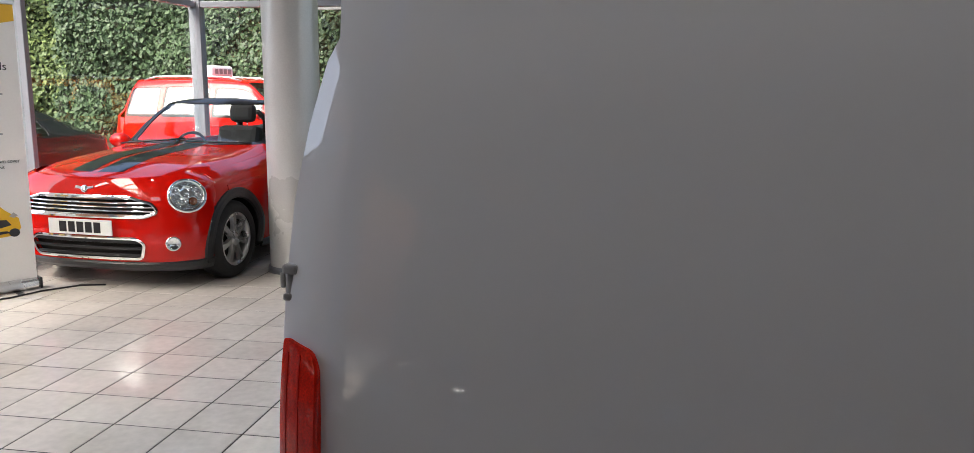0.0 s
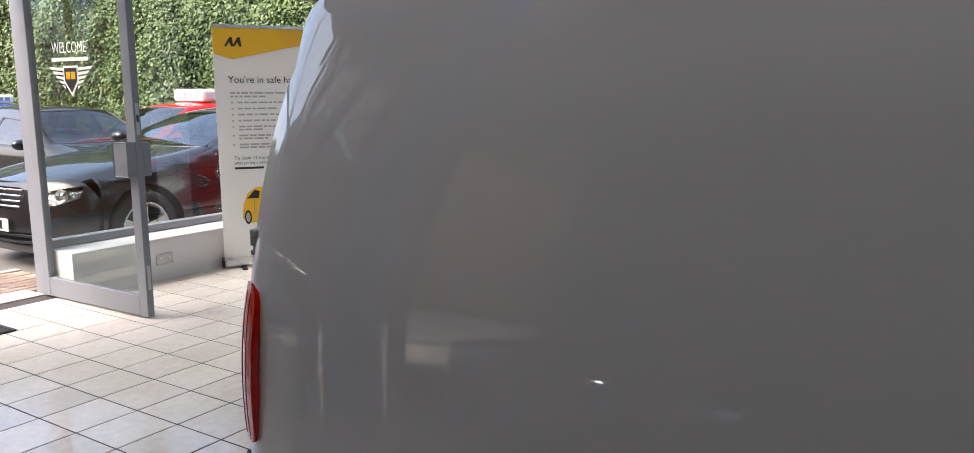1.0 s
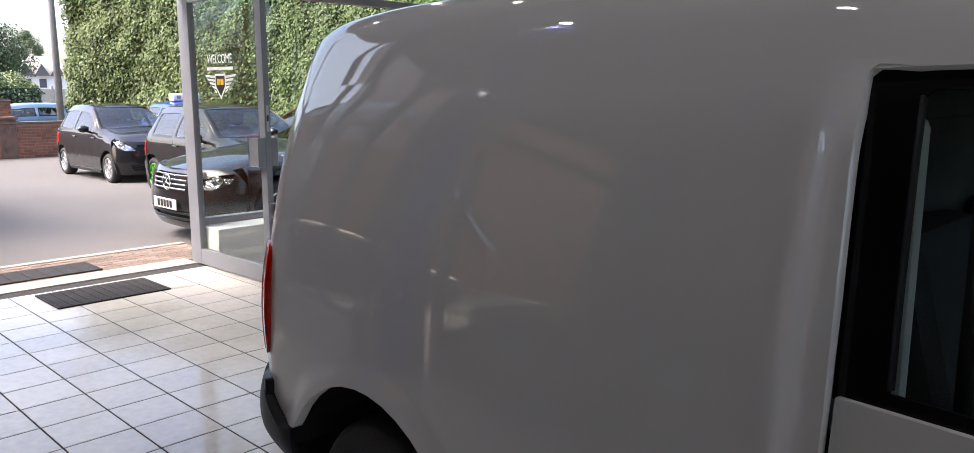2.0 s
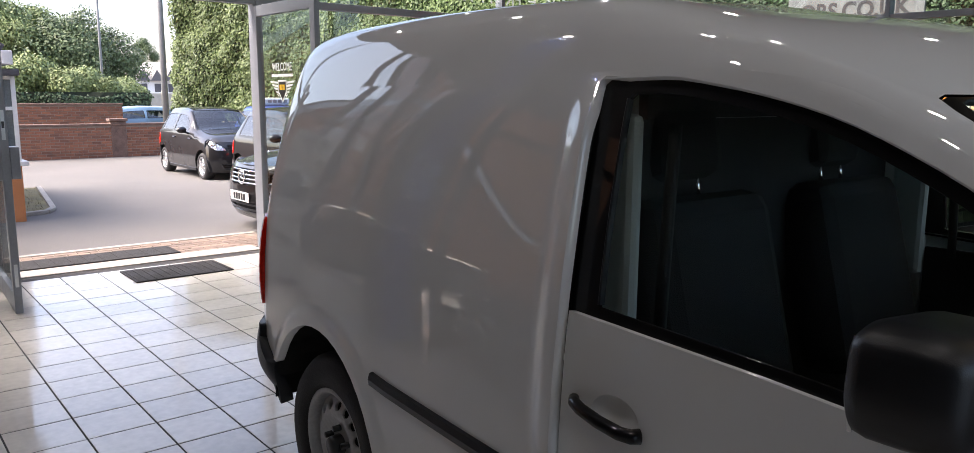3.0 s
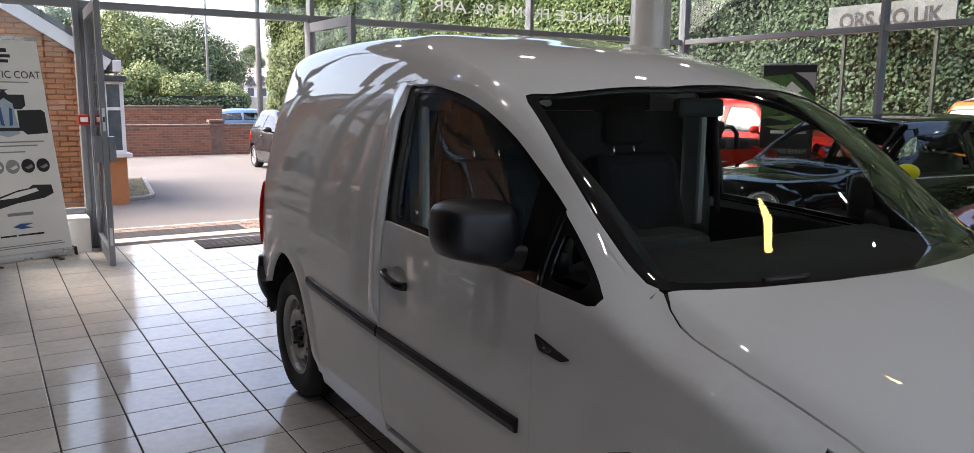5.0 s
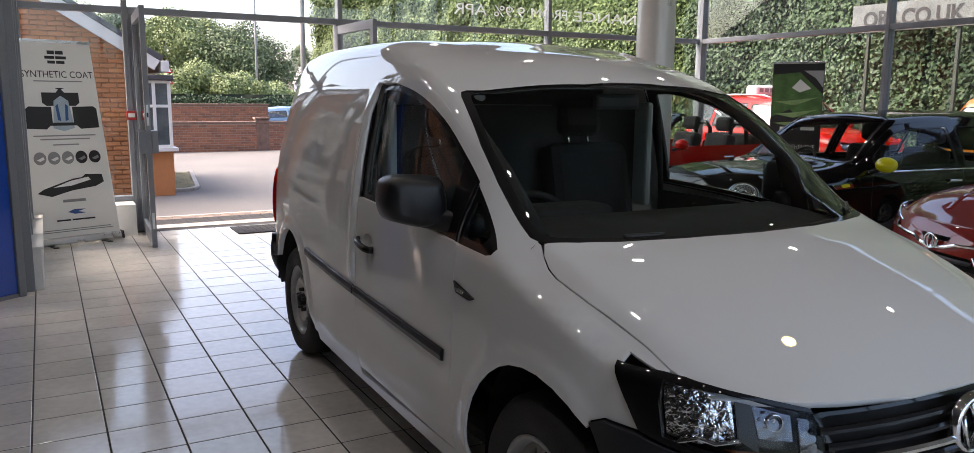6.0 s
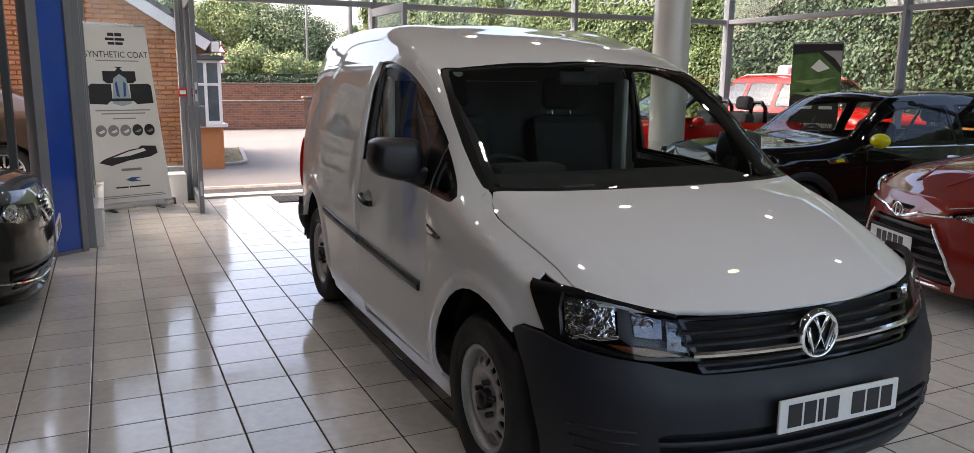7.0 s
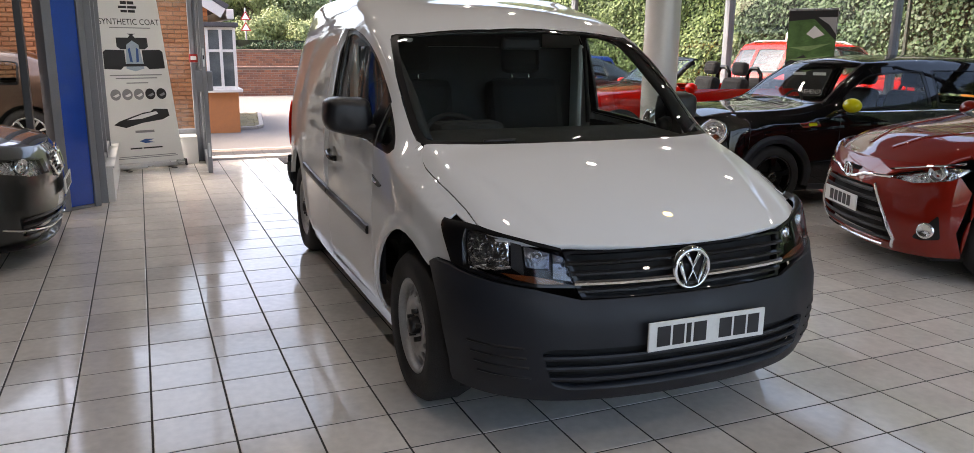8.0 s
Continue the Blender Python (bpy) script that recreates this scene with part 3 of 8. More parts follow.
raw("wall_core", [(x, y, z) for x in (-0.02, -5.0) for y, z in ((0, 0), (-9, 0), (-9, 2.3), (-4.5, 5.18), (0, 2.3))],
    [(0, 1, 2, 3, 4), (9, 8, 7, 6, 5), (0, 4, 9, 5), (1, 6, 7, 2)], M["mortar_warm"], house, "mortar")
sl = math.degrees(math.atan(0.64))
for nm, d, mt in (("roof", (-5.2, -9.5, 0.02, 0.16, 0.35, 0.10), M["slate"]), ("bargeboard", (0.10, -9.5, -0.16, 0.15, 0.34, 0.015), M["white"]), ("soffit", (0.02, -9.5, -0.05, 0.098, 0.32, 0.015), M["white"])):
    d = (d[0], -5.345, *d[2:])
    o = boxed(nm, d, mt, house, "white painted bargeboard" if nm != "roof" else "dark slate roof", 0.004)
    o.matrix_basis = pose(0, 0, 2.32, -sl)
    o = boxed(nm, (d[0], -d[4], d[2], d[3], -d[1], d[5]), mt, house, "white painted bargeboard" if nm != "roof" else "dark slate roof", 0.004)
    o.matrix_basis = pose(0, -9.0, 2.32, sl)
boxed("eave_box", (-5.2, 0.30, 1.98, 0.17, 0.42, 2.15), M["white"], house, "white eaves box", 0.01)
bay = new("bay_window")
bay.parent, bay.location = house, (0, 0.35, 0)
boxed("bay_base", (-0.9, -0.42, 0.0, 0.02, 0.09, 0.72), M["brick"], bay, "brick base", 0.004)
boxed("sill", (-0.95, -0.46, 0.72, 0.10, 0.16, 0.78), M["white"], bay, "white sill", 0.006)
for y in (-0.42, -0.19, 0.04):
    boxed("mullion", (-0.01, y, 0.78, 0.05, y + 0.05, 1.84), M["white"], bay, "", 0.004)
for z in (0.78, 1.42, 1.80):
    boxed("glazing_bar", (0.0, -0.37, z, 0.045, 0.04, z + 0.045), M["white"], bay, "", 0.004)
boxed("bay_pane", (0.012, -0.37, 0.825, 0.02, 0.04, 1.80), mat("house_window", (0.10, 0.12, 0.13), 0.08, vary=0.2, coat=0.5), bay, "reflecting window pane")
boxed("return_frame", (-0.9, 0.045, 0.78, -0.012, 0.09, 1.84), M["white"], bay, "white frame", 0.004)
boxed("bay_roof", (-0.95, -0.46, 1.845, 0.10, 0.14, 1.93), M["slate"], bay, "dark lead roof", 0.02)

# plain unseen wall past the house, added to close off the open sky
nb = thing("neighbour_wall", pose(-9.2, -7.6, yard(-9.2)), "added unseen plain orange brick wall closing off beyond the house", "wall", kind="structure")
boxed("wall_body", (-5.25, -22.0, 0, -5.0, 3.6, 12.4), M["brick"], nb)
boxed("wall_end", (-5.0, -16.0, 0, 14.0, -15.75, 7.4), M["brick"], nb)

# small verge with white kerb at the house corner
verge = thing("verge", pose(-9.85, 1.70, yard(-9.6)), "small grass verge with pale kerb at house corner", "verge", kind="structure")
vp = [(0.35, -0.4), (0.42, 0.1), (0.30, 0.42), (0.0, 0.55), (-0.6, 0.62), (-3.0, 0.9), (-3.0, -0.4)]
flat_poly("turf", vp, pose(0, 0, 0.0), M["grass"], verge, "rough grass", 0.03)
rng = random.Random(8)
V, Fc = [], []
while len(Fc) < 900:
    x, y = rng.uniform(-2.9, 0.4), rng.uniform(-0.4, 0.85)
    if not (y < 0.50 - 0.12 * x and x < 0.33):
        continue
    a, h = rng.random() * 6.28, rng.uniform(0.008, 0.035)
    dx, dy, k = 0.006 * math.cos(a), 0.006 * math.sin(a), len(V)
    V += [(x - dx, y - dy, 0.028), (x + dx, y + dy, 0.028), (x + dy * 4 * rng.random(), y - dx * 4, 0.028 + h)]
    Fc.append((k, k + 1, k + 2))
tagged(raw("grass_blades", V, Fc, M["grass"], verge, "dry grass blades"), kind="stuff")
for a, b in zip(vp[:5], vp[1:6]):
    d = Vector((b[0] - a[0], b[1] - a[1], 0))
    o = boxed("kerb_stone", (0, -0.04, 0, d.length, 0.04, 0.055), M["stone"], verge, "pale kerb stone", 0.012)
    o.matrix_basis = pose(a[0], a[1], 0, 0, 0, math.degrees(math.atan2(d.y, d.x)))

# far houses and road signs
fh = thing("far_house", pose(-152, 47.2, FZ, 0, 0, -17), "distant white house with dark gabled roof", "house")
boxed("wall", (-3, -3.6, 0, 3, 3.6, 4.3), M["white"], fh, "white wall")
bm = bmesh.new()
pv = [bm.verts.new(p) for p in ((3.2, -4.0, 4.1), (3.2, 4.0, 4.1), (0.0, 2.6, 7.4), (0.0, -2.6, 7.4), (-3.2, -4.0, 4.1), (-3.2, 4.0, 4.1))]
for f in ((0, 1, 2, 3), (5, 4, 3, 2), (0, 3, 4), (1, 5, 2)):
    bm.faces.new([pv[i] for i in f])
part("roof", bm, M["stone"], fh, "pale weathered roof")
for y in (-2.3, 0.0, 2.3):
    bm = bmesh.new()
    pv = [bm.verts.new(p) for p in ((3.9, y - 1.15, 4.0), (3.9, y + 1.15, 4.0), (3.9, y, 6.0), (0.6, y - 1.15, 4.0), (0.6, y + 1.15, 4.0), (0.6, y, 6.0))]
    for f in ((0, 1, 2), (3, 5, 4), (0, 2, 5, 3), (1, 4, 5, 2)):
        bm.faces.new([pv[i] for i in f])
    gb = part("gable", bm, M["slate"], fh, "dark slate gable")
    boxed("window", (3.0, y - 0.55, 2.0, 3.06, y + 0.55, 3.5), M["slate"], fh, "dark window")
ff = thing("garden_fence", pose(-40.0, 11.95, FZ), "pale weathered panel fence beyond the road", "fence")
for k in range(3):
    boxed("fence_panel", (-0.03, k * 1.3, 0.0, 0.03, k * 1.3 + 1.2, 1.75), M["ply"], ff, "", 0.01)
    boxed("fence_post", (-0.05, k * 1.3 + 1.2, 0.0, 0.05, k * 1.3 + 1.3, 1.9), M["ply"], ff, "", 0.01)
sgn = thing("road_sign", pose(-30.0, 4.45, FZ), "pole with two white triangular road signs", "road sign")
bm = bmesh.new()
tube(bm, [(0, 0, 0), (0, 0, 3.1)], 0.035, 8)
part("pole", bm, M["rust"], sgn)
for z in (2.15, 2.6):
    o = flat_poly("triangle", [(-0.22, 0), (0.22, 0), (0, 0.38)], pose(0.05, 0, z, 90, 0, 90), M["red_box"], sgn, "red bordered triangle", 0.004)
    o = flat_poly("triangle_face", [(-0.15, 0.04), (0.15, 0.04), (0, 0.30)], pose(0.056, 0, z, 90, 0, 90), M["film_white"], sgn, "white face", 0.002)
# ---- vehicles ----
def paint(name, color, rough=0.45, metal=0.0, vary=0.03, coat=1.0, spec=0.12, ior=1.5):
    """Car paint: a coloured coat under a clear, mirror smooth lacquer."""
    return mat(name, color, max(0.42, rough), metal, vary=vary, scale=1.2, fine=900, coat=coat, spec=spec, coat_rough=0.008, coat_ior=ior)


M.update({
    "tyre": mat("tyre_rubber", (0.018, 0.018, 0.019), 0.75, vary=0.2, fine=150, bump=0.25),
    "mirror_bowl": mat("bright_reflector", (0.92, 0.92, 0.93), 0.11, 1.0, vary=0.03),
    "lamp_silver": mat("lamp_silver", (0.80, 0.805, 0.82), 0.10, 1.0, vary=0.10, scale=25, fine=38, bump=1.0),
    "lamp_smoke": mat("lamp_smoke", (0.12, 0.125, 0.14), 0.12, 1.0, vary=0.25, scale=30, fine=22, bump=0.7),
    "alloy": mat("alloy_silver", (0.62, 0.63, 0.64), 0.28, 0.9, vary=0.05),
    "steelrim": mat("steel_rim_paint", (0.42, 0.425, 0.43), 0.36, 0.4, vary=0.12),
    "hinge": mat("hinge_grey", (0.40, 0.40, 0.39), 0.42, 0.3, vary=0.15),
    "chrome": mat("chrome", (0.86, 0.87, 0.88), 0.06, 1.0, vary=0.02),
    "plastic": mat("black_grained_plastic", (0.009, 0.010, 0.013), 0.38, vary=0.12, fine=420, bump=0.07),
    "bumper": mat("grey_bumper_plastic", (0.0070, 0.0095, 0.0155), 0.5, vary=0.1, fine=420, bump=0.1, spec=0.45),
    "gloss_black": paint("gloss_black", (0.004, 0.004, 0.005), 0.2, coat=0.6, spec=0.1),
    "dark": mat("dark_underbody", (0.012, 0.012, 0.012), 0.9, vary=0.2),
    "cabin": mat("cabin_trim", (0.025, 0.026, 0.028), 0.75, vary=0.15, fine=200, bump=0.2),
    "cloth": mat("seat_cloth", (0.030, 0.031, 0.033), 0.95, vary=0.25, fine=350, bump=0.4),
    "trim_light": mat("pale_pillar_trim", (0.62, 0.66, 0.65), 0.7, vary=0.08, fine=200, bump=0.1),
    "carglass": glass("car_glass", (0.78, 0.83, 0.81), 1.5),
    "tint": glass("dark_car_glass", (0.16, 0.18, 0.18), 1.55),
    "lens": glass("lamp_lens", (0.92, 0.93, 0.94), 1.25),
    "redlens": mat("red_lamp_lens", (0.88, 0.018, 0.006), 0.12, vary=0.3, scale=30, fine=300, coat=0.6, spec=0.18, coat_rough=0.01),
    "redrib": mat("dark_red_lens", (0.55, 0.010, 0.004), 0.15, vary=0.1, coat=0.5, spec=0.2),
    "amber": mat("amber_lens", (0.11, 0.026, 0.006), 0.15, vary=0.05, coat=0.6),
    "plate": mat("number_plate_face", (0.76, 0.77, 0.75), 0.3, vary=0.03),
    "platebar": mat("plate_lettering", (0.012, 0.012, 0.014), 0.4, vary=0.05),
    "van_white": paint("white_van_paint", (0.78, 0.79, 0.795), 0.5, vary=0.012, coat=1.0, spec=0.0, ior=1.65),
})


def inside(poly, X, Y):
    r = np.zeros(len(X), bool)
    n = len(poly)
    for i in range(n):
        x1, y1 = poly[i]
        x2, y2 = poly[(i + 1) % n]
        c = (y1 > Y) != (y2 > Y)
        with np.errstate(divide="ignore", invalid="ignore"):
            r ^= c & (X < (x2 - x1) * (Y - y1) / (y2 - y1 + 1e-15) + x1)
    return r


def resample(poly, step, closed=True):
    out = []
    n = len(poly)
    for i in range(n if closed else n - 1):
        a, b = np.array(poly[i], float), np.array(poly[(i + 1) % n], float)
        k = max(1, int(np.ceil(np.hypot(*(b - a)) / step)))
        out += [tuple(a + (b - a) * j / k) for j in range(k)]
    if not closed:
        out.append(tuple(poly[-1]))
    return out


def rounded(poly, r, n=4):
    """The polygon with its corners rounded by about r."""
    out = []
    k = len(poly)
    for i in range(k):
        p, a, b = Vector(poly[i]), Vector(poly[i - 1]), Vector(poly[(i + 1) % k])
        da, db = a - p, b - p
        q = min(r, da.length * 0.45, db.length * 0.45)
        s, e = p + da.normalized() * q, p + db.normalized() * q
        for j in range(n + 1):
            t = j / n
            out.append(tuple(s * (1 - t) ** 2 + p * 2 * t * (1 - t) + e * t * t))
    return out


def panel(name, outline, holes, fn, material, parent, label="", step=0.05, flange=0.015, flip=False, lift=0.0, clean=True):
    """A sheet cut to an outline, with holes, laid on the surface fn(u, v), with its edges turned in."""
    loops = [resample(outline, step * 0.7)] + [resample(h, step * 0.7) for h in holes]
    pts, edges = [], []
    for lp in loops:
        b = len(pts)
        pts += lp
        edges += [(b + i, b + (i + 1) % len(lp)) for i in range(len(lp))]
    nb = len(pts)
    P = np.array(pts)
    u0, v0 = P[:, 0].min(), P[:, 1].min()
    u1, v1 = P[:, 0].max(), P[:, 1].max()
    U, Vv = np.meshgrid(np.arange(u0 + step / 2, u1, step), np.arange(v0 + step / 2, v1, step))
    U, Vv = U.ravel(), Vv.ravel()
    ok = inside(outline, U, Vv)
    for h in holes:
        ok &= ~inside(h, U, Vv)
    U, Vv = U[ok], Vv[ok]
    if len(U):
        d = np.min(np.hypot(U[:, None] - P[None, :, 0], Vv[:, None] - P[None, :, 1]), axis=1)
        U, Vv = U[d > step * 0.42], Vv[d > step * 0.42]
    allp = pts + list(zip(U.tolist(), Vv.tolist()))
    vo, _, fo, _, _, _ = geometry.delaunay_2d_cdt([Vector(p) for p in allp], edges, [], 0, 1e-6)
    A = np.array([tuple(v) for v in vo])
    T = np.array([f for f in fo if len(f) == 3])
    C = A[T].mean(axis=1)
    ok = inside(outline, C[:, 0], C[:, 1])
    for h in holes:
        ok &= ~inside(h, C[:, 0], C[:, 1])
    T = T[ok]
    X = fn(A[:, 0], A[:, 1])
    e = 0.02
    N = np.cross(fn(A[:, 0] + e, A[:, 1]) - fn(A[:, 0] - e, A[:, 1]), fn(A[:, 0], A[:, 1] + e) - fn(A[:, 0], A[:, 1] - e))
    N /= np.linalg.norm(N, axis=1, keepdims=True) + 1e-12
    a, b, c = A[T[:, 0]], A[T[:, 1]], A[T[:, 2]]
    cc = (b[:, 0] - a[:, 0]) * (c[:, 1] - a[:, 1]) - (b[:, 1] - a[:, 1]) * (c[:, 0] - a[:, 0])
    T[cc < 0] = T[cc < 0][:, ::-1]
    if flip:
        N, T = -N, T[:, ::-1]
    X = X + N * lift
    faces = [tuple(int(i) for i in t) for t in T]
    verts, norms = list(map(tuple, X)), list(map(tuple, N))
    if flange:
        cnt = {}
        for t in faces:
            for i in range(3):
                ed = (t[i], t[(i + 1) % 3])
                cnt[ed] = 1
        border = [ed for ed in cnt if (ed[1], ed[0]) not in cnt]
        inn, away = {}, {}
        for a_, b_ in border:
            o = np.cross(X[b_] - X[a_], N[a_])
            o /= np.linalg.norm(o) + 1e-12
            for i in (a_, b_):
                away[i] = away.get(i, 0) + o
        for a_, b_ in border:
            q = []
            for i in (a_, b_):
                if i not in inn:
                    inn[i] = len(verts)
                    o = away[i] / (np.linalg.norm(away[i]) + 1e-12)
                    verts += [tuple(X[i]), tuple(X[i] - N[i] * flange)]
                    norms += [tuple((N[i] + o) / (np.linalg.norm(N[i] + o) + 1e-12)), tuple(o)]
                q.append(inn[i])
            faces.append((q[1], q[0], q[0] + 1, q[1] + 1))
    me = bpy.data.meshes.new(name)
    me.from_pydata(verts, [], faces)
    ob = finish(name, me, material, parent, label, True)
    me.normals_split_custom_set_from_vertices(norms)
    return ob


def pchip(xs, ys, x):
    xs, ys = np.array(xs, float), np.array(ys, float)
    h, d = np.diff(xs), np.diff(ys) / np.diff(xs)
    m = np.zeros(len(xs))
    m[0], m[-1] = d[0], d[-1]
    for i in range(1, len(xs) - 1):
        if d[i - 1] * d[i] > 0:
            w1, w2 = 2 * h[i] + h[i - 1], h[i] + 2 * h[i - 1]
            m[i] = (w1 + w2) / (w1 / d[i - 1] + w2 / d[i])
    x = np.clip(x, xs[0], xs[-1])
    k = np.clip(np.searchsorted(xs, x) - 1, 0, len(h) - 1)
    t = (x - xs[k]) / h[k]
    return ((2 * t ** 3 - 3 * t ** 2 + 1) * ys[k] + (t ** 3 - 2 * t ** 2 + t) * h[k] * m[k] + (-2 * t ** 3 + 3 * t ** 2) * ys[k + 1] + (t ** 3 - t ** 2) * h[k] * m[k + 1])


class Shape:
    """The skin of a car from its cross sections. Rows: x, half width, belt height, edge half width, edge height, shoulder half width,
    shoulder height, height on the centre line."""

    def __init__(self, rows, nose, tail, xa, xb, power=2.6, zsill=0.22, round_tail=3.0, hip=0.02):
        R = np.array(rows, float)
        self.x0, self.x1 = R[0, 0], R[-1, 0]
        self.gx = np.linspace(self.x0, self.x1, 220)
        c = [pchip(R[:, 0], R[:, i], self.gx) for i in range(1, 8)]
        self.ctrl = c
        self.gz = np.linspace(0.05, R[:, 7].max() + 0.02, 150)
        self.gy = np.linspace(0, R[:, 1].max(), 90)
        self.W, self.H = np.zeros((220, 150)), np.zeros((220, 90))
        for i in range(220):
            hw, zb, ye, ze, yt, zt, zc = [q[i] for q in c]
            zb = min(zb, ze - 0.05)
            P = [(hw - 0.10, 0.0), (hw - 0.035, zsill), (hw - 0.008, zsill + 0.14), (hw, 0.5 * zb + 0.08), (hw - hip, zb), ((hw - hip) * 0.45 + ye * 0.55 + 0.012, zb * 0.42 + ze * 0.58), (ye, ze), (yt, zt), (yt * 0.5, zt + (zc - zt) * 0.72), (0, zc), (-yt * 0.5, zt + (zc - zt) * 0.72)]
            P = np.array(P)
            S = []
            for k in range(len(P) - 2):
                p0, p1, p2, p3 = P[max(k - 1, 0)], P[k], P[k + 1], P[min(k + 2, len(P) - 1)]
                t = np.linspace(0, 1, 14, endpoint=False)[:, None]
                S.append(0.5 * (2 * p1 + (p2 - p0) * t + (2 * p0 - 5 * p1 + 4 * p2 - p3) * t ** 2 + (3 * p1 - p0 - 3 * p2 + p3) * t ** 3))
            S = np.vstack(S + [P[-2:-1]])
            y, z = S[:, 0], np.maximum.accumulate(S[:, 1] + np.arange(len(S)) * 1e-6)
            self.W[i] = np.interp(self.gz, z, y)
            k = int(np.argmax(y))
            yy, zz = y[k:][::-1], z[k:][::-1]
            yy = np.maximum.accumulate(yy + np.arange(len(yy)) * 1e-6)
            self.H[i] = np.interp(self.gy, yy, zz)
        for _ in range(2):
            for G_ in (self.W, self.H):
                G_[:, 1:-1] = (G_[:, :-2] + 2 * G_[:, 1:-1] + G_[:, 2:]) / 4
                G_[1:-1] = (G_[:-2] + 2 * G_[1:-1] + G_[2:]) / 4
        self.nose, self.tail, self.xa, self.xb, self.power, self.rt = nose, tail, xa, xb, power, round_tail

    def look_up(self, G_, g2, a, b):
        """The table's value between its nodes, smooth in both ways."""
        P = np.pad(G_, 1, mode="reflect")
        i = np.clip((a - self.gx[0]) / (self.gx[1] - self.gx[0]), 0, G_.shape[0] - 1.001)
        j = np.clip((b - g2[0]) / (g2[1] - g2[0]), 0, len(g2) - 1.001)
        i0, j0 = i.astype(int), j.astype(int)

        def weights(t):
            return (-t ** 3 + 2 * t ** 2 - t) / 2, (3 * t ** 3 - 5 * t ** 2 + 2) / 2, (-3 * t ** 3 + 4 * t ** 2 + t) / 2, (t ** 3 - t ** 2) / 2

        wi, wj = weights(i - i0), weights(j - j0)
        return sum(wi[k] * wj[q] * P[i0 + k, j0 + q] for k in range(4) for q in range(4))

    def w(self, x, z):
        return self.look_up(self.W, self.gz, np.asarray(x, float), np.asarray(z, float))

    def h(self, x, y):
        return self.look_up(self.H, self.gy, np.asarray(x, float), np.abs(np.asarray(y, float)))

    def side(self, s):
        """The side, laid out by x and z; s is -1 for the right side and 1 for the left."""
        return lambda u, v: np.stack([u, s * self.w(u, v), v], 1)

    def top(self):
        return lambda u, v: np.stack([u, v, self.h(u, v)], 1)

    def edge(self, i, x):
        return float(np.interp(x, self.gx, self.ctrl[i]))

    def way(self, tab, xs, cx, cy):
        """Lengths round the front or rear at mid height."""
        m = np.array([0.6])
        X0, Y0 = (pchip([q[0] for q in tab], [q[1] for q in tab], m)[0] - xs) * cx, self.w(np.array([xs]), m)[0] * cy
        return np.concatenate([[0], np.cumsum(np.hypot(np.diff(X0), np.diff(Y0)))])

    def around(self, y, z):
        """The way round the front at which the half width y is reached at height z."""
        th = np.linspace(0, np.pi / 2, 200)
        cx, cy = np.cos(th) ** (2 / self.power), np.sin(th) ** (2 / self.power)
        ln = self.way(self.nose, self.xa, cx, cy)
        return float(np.interp(abs(y) / self.w(np.array([self.xa]), np.array([z]))[0], cy, ln)) * (1 if y >= 0 else -1)

    def around_x(self, x, z):
        """The way round the front at which x is reached at height z."""
        u = np.linspace(0.3, 1.5, 400)
        q = self.plan(True)(u, np.full(400, z))[:, 0]
        return float(np.interp(-x, -q, u))

    def plan(self, front):
        """The front or rear, laid out by the way round from the centre line and z."""
        tab = self.nose if front else self.tail
        xs = self.xa if front else self.xb
        pw = self.power if front else self.rt
        th = np.linspace(0, np.pi / 2, 200)

        def f(u, v):
            u, v = np.asarray(u, float), np.asarray(v, float)
            xn = pchip([q[0] for q in tab], [q[1] for q in tab], v)
            hw = self.w(np.full(len(v), xs), v)
            cx, cy = np.cos(th) ** (2 / pw), np.sin(th) ** (2 / pw)
            ln = self.way(tab, xs, cx, cy)
            t = np.interp(np.abs(u), ln, th)
            over = np.maximum(0, np.abs(u) - ln[-1])
            return np.stack([xs + (xn - xs) * np.cos(t) ** (2 / pw) - np.sign(xn - xs) * over, np.sign(u) * hw * np.sin(t) ** (2 / pw), v], 1)

        return f


def arch(cx, cz, r, zs, n=18, flat=1.0):
    """The wheel opening from its front foot over the top to its rear foot, down to the sill line zs."""
    a0 = math.asin(max(-0.95, min(0.95, (zs - cz) / r)))
    return [(cx + r * math.cos(a), cz + r * flat * math.sin(a)) for a in np.linspace(a0, math.pi - a0, n)]


